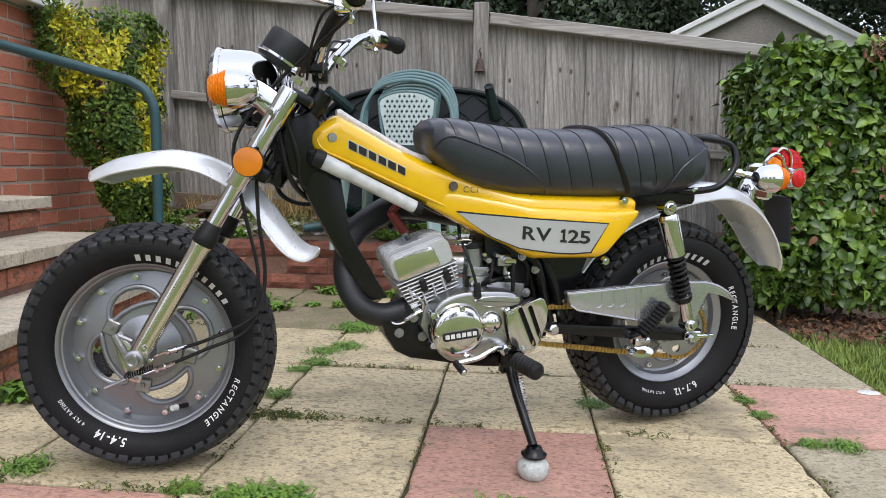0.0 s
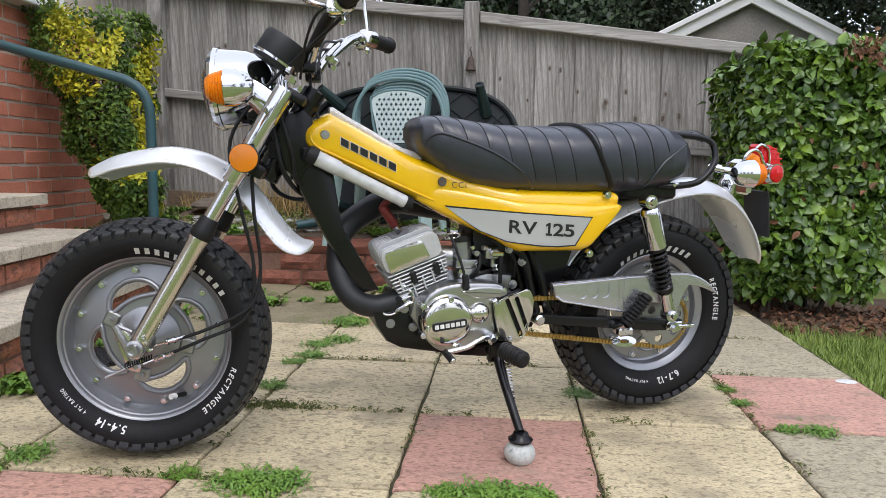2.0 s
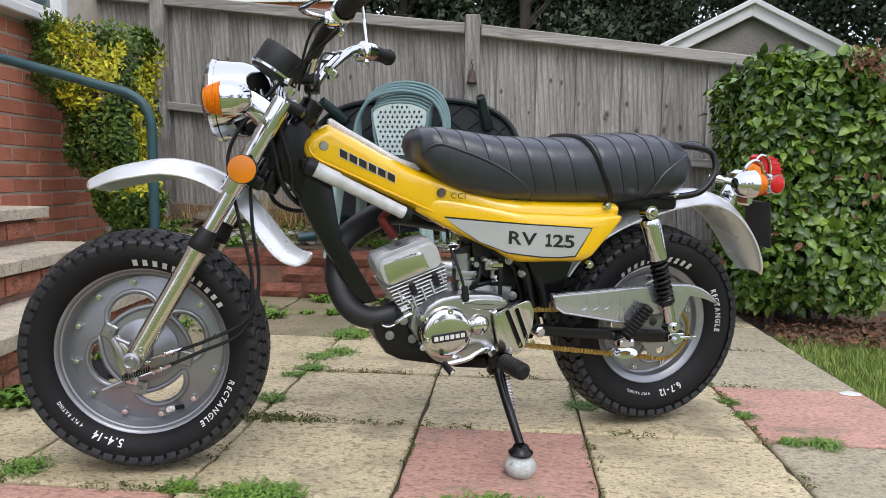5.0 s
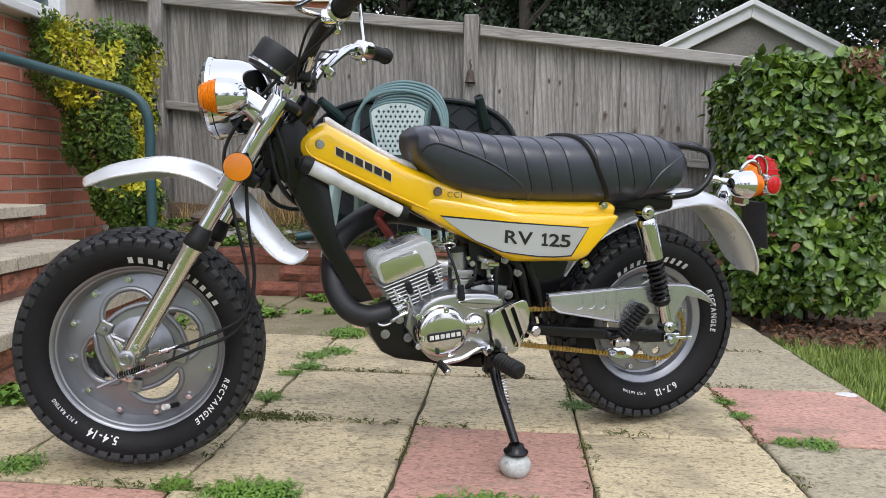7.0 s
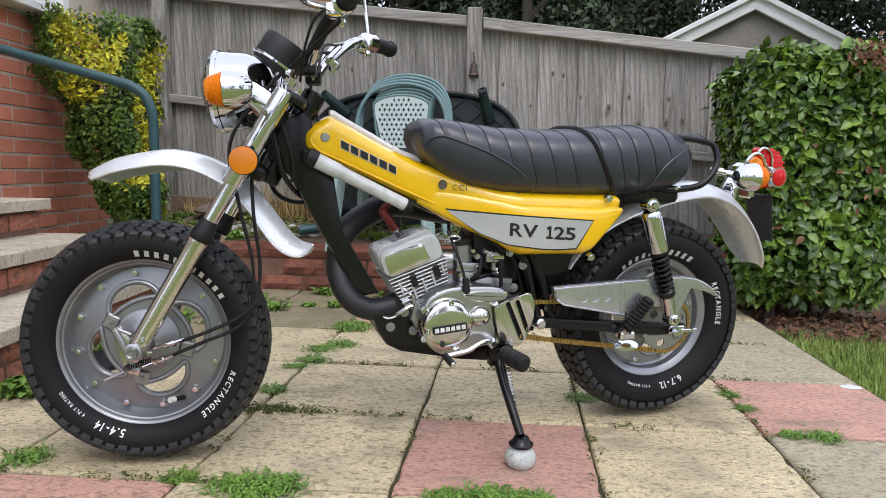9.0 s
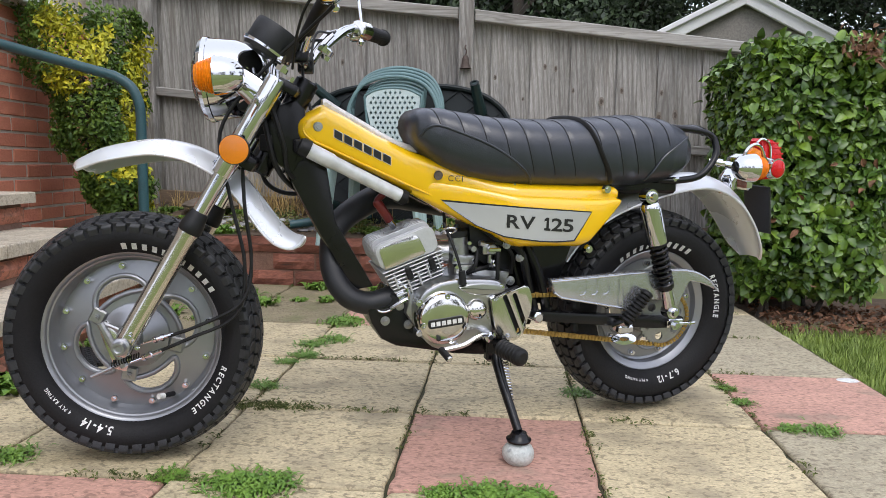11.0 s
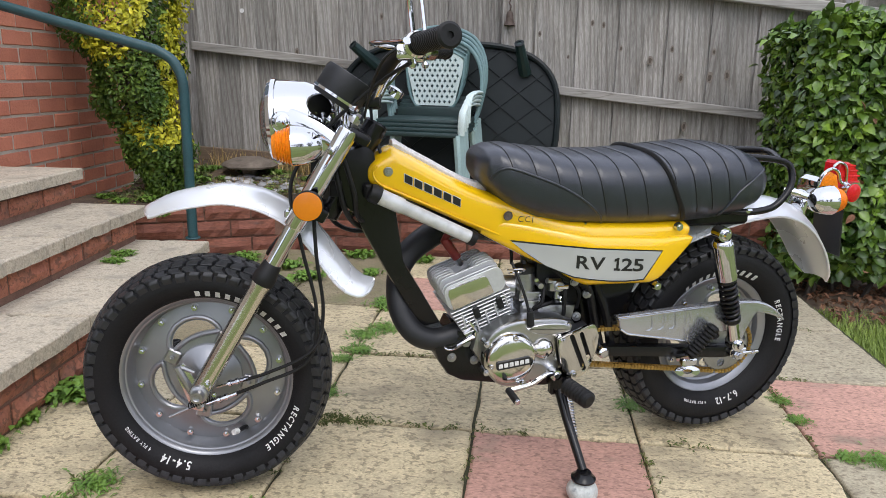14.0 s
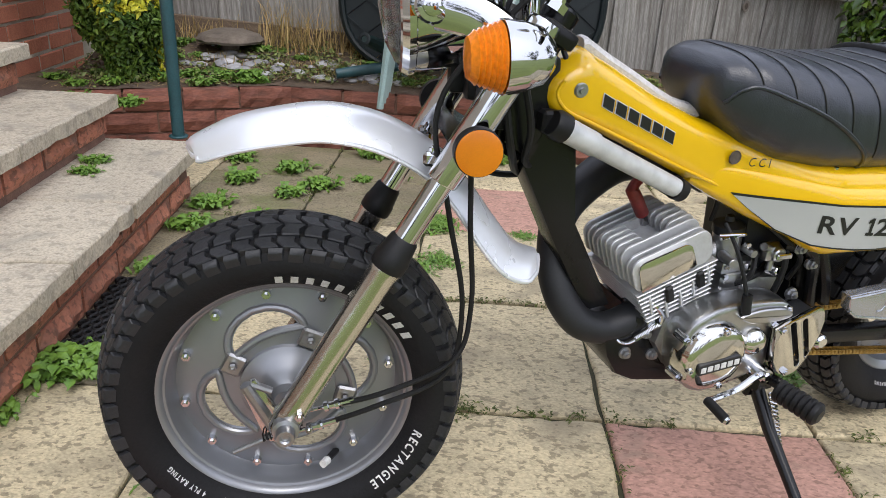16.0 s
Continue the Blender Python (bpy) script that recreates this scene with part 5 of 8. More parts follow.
pts = [(FC[0] - 0.035 + 0.055 * t / 60 + 0, -0.070 + 0.0062 * math.cos(t * 1.2), FC[1] - 0.05 + 0.020 * t / 60 + 0.0062 * math.sin(t * 1.2)) for t in range(61)]
sweep(bm, pts, 0.0012, 6)
part("brake_spring", bm, M_RUBBER, fw, xf=STEER)
bm = bmesh.new()
rod(bm, (FC[0] + 0.070, -0.004, FC[1] - 0.132), (FC[0] + 0.056, -0.030, FC[1] - 0.128), 0.0055, 0.005, 10)
tv = part("tyre_valve", bm, M_RUBBER, fw, xf=STEER)
bm = bmesh.new()
rod(bm, (FC[0] + 0.056, -0.030, FC[1] - 0.128), (FC[0] + 0.049, -0.042, FC[1] - 0.126), 0.0065, 0.006, 12)
part("valve_cap", bm, M_WHITE, tv, "pale valve cap", xf=STEER)

# front forks
for side in (-1, 1):
    y = 0.100 * side
    o = Vector((FC[0], y, FC[1]))
    foot = o - RAKE * 0.012
    bm = bmesh.new()
    lathe(bm, [(0, -0.012), (0.014, -0.010), (0.020, 0.0), (0.0200, 0.03), (0.0202, 0.20), (0.0208, 0.262), (0.0218, 0.266), (0.0218, 0.272), (0, 0.272)], along(foot, RAKE), 24)
    box(bm, (0, 0, 0), (0.030, 0.030, 0.036), bevel=0.007, m=Matrix.Translation(o + Vector((0, 0, -0.004))) @ Matrix.Rotation(radians(29), 4, "Y"), seg=2)
    leg = part("fork_leg", bm, M_FORK, bike, "polished alloy fork leg with chrome tube", xf=STEER)
    bm = bmesh.new()
    lathe(bm, [(0.0215, 0.270), (0.0232, 0.273), (0.0232, 0.288), (0.0215, 0.292), (0.0185, 0.314), (0.0160, 0.317), (0, 0.317)], along(foot, RAKE), 20)
    part("dust_boot", bm, M_RUBBER, leg, "black rubber dust boot", xf=STEER)
    bm = bmesh.new()
    rod(bm, foot + RAKE * 0.30, foot + RAKE * 0.60, 0.0155, seg=20)
    lathe(bm, [(0.0195, 0.40), (0.0205, 0.402), (0.0205, 0.612), (0.0185, 0.618), (0, 0.618)], along(foot, RAKE), 24)
    part("fork_tube", bm, M_CHROME, leg, "chrome fork tube and shroud", xf=STEER)
    bm = bmesh.new()
    nut(bm, *(foot + RAKE * 0.632).xz, y, 0.013, 0.010, RAKE)
    part("top_nut", bm, M_CHROME, leg, xf=STEER)
    bm = bmesh.new()
    nut(bm, FC[0] + 0.018, FC[1] + 0.022, y - 0.020 if side < 0 else y + 0.02, 0.006, 0.006, (0, side, 0))
    nut(bm, FC[0] + 0.03, FC[1] - 0.002, y - 0.016 if side < 0 else y + 0.016, 0.005, 0.006, (0, side, 0))
    part("clamp_nut", bm, M_CHROME, leg, xf=STEER)
    # round amber reflector on the shroud
    c = foot + RAKE * 0.452 + Vector((0.006, side * 0.040, 0.004))
    ref = bmesh.new()
    lathe(ref, [(0.0, -0.006), (0.0285, -0.006), (0.0285, 0.007), (0.0255, 0.009)], along(c, (0, side, 0)), 30)
    rf = part("side_reflector", ref, M_RUBBER, bike, "round amber reflector in a dark rim", xf=STEER)
    bm = bmesh.new()
    lathe(bm, [(0.0272, 0.006), (0.0272, 0.0096), (0.023, 0.0108), (0.0, 0.0112)], along(c, (0, side, 0)), 30)
    part("reflector_lens", bm, M_AMBERD, rf, xf=STEER)
for name, along_fork, t in (("top_yoke", 0.60, 0.022), ("lower_yoke", 0.432, 0.030)):
    c = Vector((FC[0], 0, FC[1])) + RAKE * along_fork
    bm = bmesh.new()
    box(bm, (0, 0, 0), (0.046, 0.205, t), bevel=0.008, m=Matrix.Translation(c + Vector((0.022, 0, -0.010))) @ Matrix.Rotation(radians(29.3), 4, "Y"), seg=2)
    part(name, bm, M_BLACK, bike, "black fork yoke", xf=STEER)
bm = bmesh.new()
rod(bm, HEADP - RAKE * 0.17, HEADP + RAKE * 0.05, 0.027, 0.025, 20, bevel=0.004)
part("steering_head", bm, M_BLACK, bike)
bm = bmesh.new()
lathe(bm, [(0, 0), (0.017, 0), (0.018, 0.010), (0.012, 0.014), (0, 0.015)], along(HEADP + RAKE * 0.115 + Vector((0, 0, 0.0)), RAKE), 18)
part("stem_nut", bm, M_CHROME, bike, xf=STEER)
bm = bmesh.new()
prism(bm, [(0.292, 0.700), (0.318, 0.742), (0.352, 0.752), (0.372, 0.735), (0.380, 0.66), (0.345, 0.60), (0.305, 0.630)], -0.034, 0.034, 0.008)
part("head_gusset", bm, M_BLACK, bike, "black pressed gusset behind the fork")
for y in (-0.06, 0.06):
    bm = bmesh.new()
    nut(bm, *(HEADP + RAKE * 0.11).xz, y, 0.011, 0.010, RAKE)
    part("riser_nut", bm, M_CHROME, bike, xf=STEER)

# headlight
hl_c = Vector((0.200, 0, 0.792))
hax = Vector((-1, 0, -0.06)).normalized()
bm = bmesh.new()
lathe(bm, [(0.0, -0.105), (0.035, -0.100), (0.062, -0.080), (0.078, -0.045), (0.083, 0.0), (0.084, 0.014), (0.081, 0.018), (0.074, 0.02)], along(hl_c, hax), 40)
hl = part("headlight", bm, M_CHROME, bike, "round chrome headlight shell", xf=BARS)
bm = bmesh.new()
lathe(bm, [(0.079, 0.008), (0.0865, 0.012), (0.0875, 0.020), (0.083, 0.028), (0.077, 0.030)], along(hl_c, hax), 40)
part("chrome_ring", bm, M_CHROME, hl, xf=BARS)
bm = bmesh.new()
lathe(bm, [(0.078, 0.022), (0.070, 0.034), (0.045, 0.046), (0.0, 0.052)], along(hl_c, hax), 40)
part("headlight_lens", bm, M_GLASS, hl, "clear ribbed headlight glass", xf=BARS)
for side in (-1, 1):
    bm = bmesh.new()
    a, b = Vector((0.215, 0.086 * side, 0.79)), Vector((FC[0], 0.104 * side, FC[1])) + RAKE * 0.555
    sweep(bm, curve([a, a * 0.5 + b * 0.5 + Vector((0, 0.004 * side, 0.010)), b], 5), [0.012, 0.0118, 0.0115, 0.011, 0.0105, 0.0105, 0.011, 0.0115, 0.012, 0.0125, 0.013], 14, flat=2.3)
    br = part("headlight_bracket", bm, M_CHROME, bike, "chrome headlight bracket", xf=BARS)
    bm = bmesh.new()
    lathe(bm, [(0.021, -0.008), (0.021, 0.004), (0.018, 0.0075), (0.0125, 0.0085), (0.0115, 0.0145), (0.008, 0.0165), (0, 0.017)], along((0.205, 0.091 * side, 0.79), (0, side, 0)), 20)
    part("pivot_bolt", bm, M_CHROME, br, xf=BARS)


def indicator(c, ax, side, xf, stem_to):
    """A bullet indicator whose lens faces along ax."""
    ax = Vector(ax).normalized()
    bm = bmesh.new()
    lathe(bm, [(0.0, -0.050), (0.015, -0.048), (0.027, -0.037), (0.0325, -0.018), (0.0345, 0.0), (0.0, 0.0)], along(c, ax), 26)
    b = part("indicator", bm, M_CHROME, bike, "chrome bullet indicator with amber lens", xf=xf)
    bm = bmesh.new()
    prof = [(0.0325, 0.001)]
    for k in range(6):
        prof += [(0.0330 - 0.0016 * k, 0.002 + 0.0047 * k), (0.0296 - 0.0016 * k, 0.0048 + 0.0047 * k)]
    prof += [(0.019, 0.032), (0.0, 0.035)]
    lathe(bm, prof, along(c, ax), 26)
    part("indicator_lens", bm, M_AMBER, b, "ribbed amber lens", xf=xf)
    bm = bmesh.new()
    rod(bm, Vector(c) - ax * 0.02, stem_to, 0.008, 0.009, 12)
    part("indicator_stem", bm, M_CHROME, b, xf=xf)


for side in (-1, 1):
    indicator((0.249, 0.268 * side, 0.749), (-1, 0.05 * side, -0.05), side, BARS, (0.262, 0.12 * side, 0.758))

# instrument
bm = bmesh.new()
cax = Vector((0.545, 0, 0.84)).normalized()
cc = Vector((0.306, -0.070, 0.836))
lathe(bm, [(0.0, -0.01), (0.045, -0.008), (0.0485, 0.0), (0.0495, 0.046), (0.047, 0.053), (0.042, 0.054), (0.040, 0.048), (0, 0.048)], along(cc, cax), 32)
cl = part("speedometer", bm, M_SATIN, bike, "black round speedometer case", xf=BARS)
bm = bmesh.new()
lathe(bm, [(0.047, -0.001), (0.052, 0.001), (0.052, 0.006), (0.047, 0.008)], along(cc, cax), 32)
part("chrome_band", bm, M_CHROME, cl, xf=BARS)
bm = bmesh.new()
rod(bm, cc - cax * 0.01 + Vector((0.02, 0, 0)), cc - cax * 0.06 + Vector((0.05, 0, -0.01)), 0.012, 0.010, 12)
rod(bm, (0.305, -0.09, 0.835), (0.345, -0.10, 0.815), 0.009, 0.009, 10)
part("instrument_bracket", bm, M_CHROME, cl, xf=BARS)

# front mudguard: a curved trough, upturned at the tip
MUD = [(-0.090, 0.614, 0.012), (-0.087, 0.617, 0.036), (-0.077, 0.625, 0.051), (-0.032, 0.647, 0.062), (0.02, 0.660, 0.066), (0.08, 0.668, 0.068), (0.14, 0.660, 0.068), (0.19, 0.640, 0.066), (0.235, 0.610, 0.064), (0.275, 0.566, 0.064), (0.308, 0.522, 0.067), (0.334, 0.490, 0.067), (0.352, 0.476, 0.062), (0.364, 0.472, 0.050), (0.371, 0.471, 0.030), (0.373, 0.471, 0.010)]


def trough(bm, line, drop, thick=0.0025, n=12, lip=0.004):
    c = curve([(a, 0, b) for a, b, _ in line], 4)
    hw = curve([(w, 0, 0) for _, _, w in line], 4)
    dr = curve([(q, 0, 0) for q in drop], 4)
    rings = []
    for i, p in enumerate(c):
        t = (c[min(i + 1, len(c) - 1)] - c[max(i - 1, 0)]).normalized()
        nrm = Vector((-t.z, 0, t.x))
        if nrm.z < 0 and abs(t.x) > 0.2:
            nrm = -nrm
        h = hw[i].x
        ring = []
        for s, off in ((1, 0), (-1, -thick)):
            for j in range(n + 1):
                f = (j / n * 2 - 1) * s
                d = dr[i].x * (abs(f) ** 2.6) * (h / 0.066)
                ring.append(p + Vector((0, f * (h + off), 0)) - nrm * (d - off))
        rings.append(ring)
    loft(bm, rings)
    return c, hw


bm = bmesh.new()
trough(bm, MUD, [0.036] * len(MUD))
fm_ob = part("front_mudguard", bm, M_SILVER, bike, "silver painted front mudguard", sharp=50, xf=BARS)
for side in (-1, 1):
    c = curve([(a, 0, b) for a, b, _ in MUD], 4)
    hw = curve([(w, 0, 0) for _, _, w in MUD], 4)
    pts = []
    for i, p in enumerate(c):
        t = (c[min(i + 1, len(c) - 1)] - c[max(i - 1, 0)]).normalized()
        nrm = Vector((-t.z, 0, t.x))
        pts.append(p + Vector((0, side * hw[i].x, 0)) - nrm * 0.036 * hw[i].x / 0.066)
    bm = bmesh.new()
    sweep(bm, pts, 0.0032, 8)
    part("rolled_edge", bm, M_SILVER, fm_ob, xf=BARS)
    bm = bmesh.new()
    box(bm, (0.215, side * 0.072, 0.612), (0.026, 0.012, 0.018), bevel=0.004)
    nut(bm, 0.215, 0.621, side * 0.072, 0.006, 0.005, (0, 0, 1))
    part("mudguard_bracket", bm, M_CHROME, fm_ob, xf=BARS)

# handlebar
bar = [(0.372, 0, 0.838), (0.374, 0.05, 0.838), (0.384, 0.082, 0.862), (0.424, 0.136, 0.914), (0.450, 0.172, 0.943), (0.474, 0.206, 0.957), (0.502, 0.258, 0.962), (0.539, 0.348, 0.974)]
near = [(0.502, -0.350, 0.922), (0.460, -0.228, 0.923), (0.442, -0.182, 0.921), (0.425, -0.150, 0.913), (0.405, -0.120, 0.893), (0.384, -0.080, 0.858), (0.374, -0.05, 0.838)]
pts = [Vector(p) for p in near + bar]
bm = bmesh.new()
sweep(bm, curve(pts, 6), 0.0115, 14)
hb_ob = part("handlebar", bm, M_CHROME, bike, "high chrome handlebar with black grips", xf=BARS)
for side in (-1, 1):
    a, b = (Vector((0.499, 0.250, 0.962)), Vector((0.539, 0.348, 0.974))) if side > 0 else (Vector((0.460, -0.228, 0.923)), Vector((0.502, -0.350, 0.922)))
    bm = bmesh.new()
    prof = []
    L = (b - a).length
    for k in range(16):
        prof += [(0.0165, L * k / 16), (0.0182, L * (k + 0.3) / 16), (0.0182, L * (k + 0.7) / 16)]
    prof += [(0.021, L), (0.021, L + 0.006), (0.017, L + 0.009), (0.006, L + 0.009), (0.005, L + 0.004), (0, L + 0.004)]
    lathe(bm, [(0.0, 0.0), (0.020, 0.0), (0.020, 0.006)] + prof, along(a, b - a), 20)
    part("grip", bm, M_RUBBER, hb_ob, "black ribbed rubber grip", xf=BARS)
    u = (b - a).normalized()
    bm = bmesh.new()
    rod(bm, a - u * 0.055, a - u * 0.004, 0.021, 0.023, 18, bevel=0.004)
    box(bm, a - u * 0.03 + Vector((-0.014, 0, -0.012)), (0.030, 0.034, 0.026), bevel=0.006, seg=2)
    part("switch_housing", bm, M_POL, hb_ob, "chrome switch housing", xf=BARS)
    bm = bmesh.new()
    p0 = a - u * 0.045 + Vector((-0.03, 0, -0.004))
    sweep(bm, curve([p0, p0 + Vector((-0.035, side * 0.03, 0.004)), p0 + u * 0.09 + Vector((-0.045, 0, 0.0)), p0 + u * 0.165 + Vector((-0.030, 0, -0.004))], 6), [0.0065] * 12 + [0.005] * 6 + [0.008], 10, flat=0.7)
    part("brake_lever", bm, M_CHROME, hb_ob, xf=BARS)
    bm = bmesh.new()
    lathe(bm, [(0, -0.009), (0.006, -0.007), (0.009, 0), (0.006, 0.007), (0, 0.009)], Matrix.Translation(a - u * 0.045 + Vector((0.004, 0, -0.030))), 16)
    part("horn_button", bm, M_CHROME, hb_ob, xf=BARS)
    m0 = a - u * 0.03 + Vector((0, 0, 0.02))
    bm = bmesh.new()
    sweep(bm, curve([m0, m0 + Vector((-0.006, side * 0.004, 0.055)), m0 + Vector((-0.012, side * 0.015, 0.12)), m0 + Vector((0.0, side * 0.03, 0.15))], 5), 0.0045, 8)
    mr = part("mirror_stem", bm, M_CHROME, hb_ob, xf=BARS)
    bm = bmesh.new()
    lathe(bm, [(0, -0.022), (0.02, -0.02), (0.045, -0.006), (0.047, 0.004), (0.044, 0.006), (0, 0.005)], along(m0 + Vector((0.0, side * 0.03, 0.195)), (1, -0.1 * side, 0.05)), 24)
    part("mirror", bm, M_CHROME, hb_ob, "round chrome mirror", xf=BARS)
for side in (-1, 1):
    bm = bmesh.new()
    box(bm, (0.372, side * 0.055, 0.838), (0.034, 0.030, 0.036), bevel=0.006, seg=2)
    nut(bm, 0.362, 0.857, side * 0.055, 0.006, 0.006, (0, 0, 1))
    nut(bm, 0.384, 0.857, side * 0.055, 0.006, 0.006, (0, 0, 1))
    part("bar_clamp", bm, M_BLACK, hb_ob, xf=BARS)
bm = bmesh.new()
sweep(bm, curve([(0.380, -0.076, 0.858), (0.396, -0.104, 0.879), (0.415, -0.135, 0.904), (0.430, -0.158, 0.916)], 6), 0.0128, 12)
part("cable_sleeve", bm, M_RUBBER, hb_ob, "black taped loom on the bar", xf=BARS)
bm = bmesh.new()
sweep(bm, curve([(0.378, 0.072, 0.850), (0.400, 0.108, 0.894), (0.418, 0.134, 0.922)], 5), 0.0135, 12)
part("bar_sleeve", bm, M_POL, hb_ob, xf=BARS)


def cable(pts, r=0.004, xf=None, material=None, label=""):
    bm = bmesh.new()
    sweep(bm, curve(pts, 7), r, 8)
    part("cable", bm, material or M_RUBBER, bike, label, xf=xf)


cable([(0.437, -0.185, 0.910), (0.385, -0.115, 0.875), (0.29, -0.085, 0.79), (0.215, -0.075, 0.68), (0.235, -0.085, 0.55), (0.262, -0.085, 0.42), (0.245, -0.088, 0.315), (0.150, -0.088, 0.265), (0.062, -0.075, 0.225)], 0.0037, STEER)
cable([(0.465, 0.20, 0.945), (0.39, 0.12, 0.885), (0.31, 0.0, 0.80), (0.262, -0.070, 0.69), (0.262, -0.088, 0.55), (0.275, -0.082, 0.42), (0.255, -0.092, 0.34), (0.165, -0.09, 0.29), (0.085, -0.078, 0.262)], 0.0037, STEER)
for a, b in (((0.062, -0.075, 0.225), (0.118, -0.083, 0.249)), ((0.085, -0.078, 0.262), (0.135, -0.084, 0.279))):
    a, b = Vector(a), Vector(b)
    d = (b - a).normalized()
    bm = bmesh.new()
    lathe(bm, [(0, -0.03), (0.0028, -0.03), (0.0028, -0.004), (0.0075, -0.003), (0.0075, 0.003), (0.0055, 0.004), (0.0055, 0.012), (0.0075, 0.013), (0.0075, 0.018), (0.0050, 0.020), (0.0050, 0.040), (0, 0.040)], along(a, d), 10)
    part("cable_ferrule", bm, M_CHROME, bike, "chrome cable adjuster", xf=STEER)
cable([(0.435, -0.19, 0.925), (0.40, -0.19, 0.90), (0.375, -0.15, 0.85), (0.36, -0.09, 0.80)], 0.0028, BARS)
cable([(0.47, 0.21, 0.955), (0.42, 0.12, 0.925), (0.395, 0.05, 0.905), (0.385, 0.02, 0.84)], 0.0028, BARS)
cable([(0.47, 0.215, 0.96), (0.415, 0.12, 0.91), (0.375, 0.06, 0.885), (0.37, 0.02, 0.80), (0.40, -0.02, 0.70)], 0.0035, BARS)
cable([(0.275, -0.02, 0.80), (0.30, -0.055, 0.74), (0.325, -0.06, 0.66), (0.34, -0.03, 0.60), (0.40, 0.01, 0.57)], 0.005)
cable([(0.255, 0.0, 0.80), (0.285, -0.04, 0.72), (0.31, -0.045, 0.62), (0.36, 0.02, 0.565), (0.43, 0.03, 0.55)], 0.0055)
cable([(0.285, 0.03, 0.62), (0.30, 0.05, 0.575), (0.345, 0.05, 0.553), (0.42, 0.03, 0.56)], 0.005)
for k, (dx, dy, dz, s) in enumerate(((0.262, -0.035, 0.745, 0.034), (0.282, 0.01, 0.70, 0.040), (0.300, -0.03, 0.66, 0.026), (0.258, 0.03, 0.70, 0.03))):
    bm = bmesh.new()
    box(bm, (dx, dy, dz), (s, s * 0.9, s * 1.3), bevel=s * 0.2, seg=2)
    part("wiring_block", bm, M_RUBBER, bike, xf=BARS)
bm = bmesh.new()
lathe(bm, [(0, 0.004), (0.020, 0.0), (0.026, -0.012), (0.024, -0.035), (0, -0.04)], along((0.300, -0.040, 0.735), (-0.2, -1, 0)), 22)
part("horn", bm, M_SATIN, bike, xf=BARS)

# frame: broad down tube plate, spine and cradle
bm = bmesh.new()
prism(bm, [(0.325, 0.640), (0.415, 0.640), (0.438, 0.50), (0.525, 0.352), (0.480, 0.345), (0.405, 0.47), (0.335, 0.60)], -0.026, 0.026, 0.008)
frame_ob = part("main_frame", bm, M_BLACK, bike, "black pressed steel frame")
bm = bmesh.new()
prism(bm, [(0.325, 0.60), (0.40, 0.655), (0.64, 0.535), (1.08, 0.48), (1.08, 0.575), (0.70, 0.60), (0.40, 0.72)], -0.034, 0.034, 0.006)
part("spine", bm, M_BLACK, frame_ob)
bm = bmesh.new()
prism(bm, [(0.503, 0.318), (0.504, 0.300), (0.512, 0.276), (0.536, 0.239), (0.570, 0.221), (0.649, 0.206), (0.705, 0.194), (0.775, 0.186), (0.845, 0.190), (0.85, 0.25), (0.62, 0.262), (0.585, 0.335), (0.555, 0.345), (0.545, 0.322)], -0.060, 0.060, 0.010)
part("engine_cradle", bm, M_BLACK, frame_ob, "black skid plate under the engine")
bm = bmesh.new()
prism(bm, [(0.83, 0.47), (1.0, 0.45), (0.97, 0.36), (0.92, 0.32), (0.90, 0.25), (0.86, 0.25), (0.855, 0.36)], -0.055, 0.055, 0.01)
part("rear_frame_plate", bm, M_BLACK, frame_ob)
bm = bmesh.new()
sweep(bm, curve([(0.86, -0.075, 0.46), (0.90, -0.08, 0.38), (0.925, -0.08, 0.29)], 5), 0.011, 10)
sweep(bm, curve([(0.79, -0.075, 0.455), (0.845, -0.085, 0.44), (0.875, -0.08, 0.36), (0.90, -0.08, 0.28)], 5), 0.010, 10)
part("frame_tube", bm, M_BLACK, frame_ob)
for x, z in ((0.543, 0.282), (0.575, 0.315), (0.596, 0.271), (0.814, 0.452), (0.848, 0.421), (0.827, 0.368)):
    bm = bmesh.new()
    lathe(bm, [(0, 0.001), (0.0105, 0.001), (0.0105, -0.004)], face(x, z, -0.061 if x < 0.7 else -0.087), 18)
    nut(bm, x, z, -0.060 if x < 0.7 else -0.086, 0.0078, 0.008)
    part("frame_bolt", bm, M_ALU, frame_ob)

bm = bmesh.new()
prism(bm, [(0.735, 0.50), (0.90, 0.475), (0.94, 0.40), (0.90, 0.37), (0.80, 0.385), (0.745, 0.42)], -0.045, 0.060, 0.012)
part("air_box", bm, M_SATIN, bike, "black air filter box behind the carburettor")
# silver tube under the tank, pump style
bm = bmesh.new()
a, b = Vector((0.376, -0.056, 0.652)), Vector((0.572, -0.056, 0.558))
u = (b - a).normalized()
lathe(bm, [(0, 0), (0.0165, 0.0), (0.0165, 0.052), (0.0142, 0.057), (0.0140, (b - a).length - 0.004), (0.0135, (b - a).length), (0, (b - a).length)], along(a, u), 24)
pump = part("tyre_pump", bm, M_PUMP, bike, "silver tyre pump clipped under the tank")
bm = bmesh.new()
lathe(bm, [(0, -0.022), (0.016, -0.022), (0.0195, -0.016), (0.0195, 0.0), (0, 0.0)], along(a, u), 20)
box(bm, a - u * 0.015 + Vector((0, 0.03, 0)), (0.03, 0.05, 0.03), bevel=0.004)
part("pump_clip", bm, M_RUBBER, pump)
bm = bmesh.new()
lathe(bm, [(0, 0.0), (0.017, 0.0), (0.016, 0.014), (0, 0.016)], along(b, u), 20)
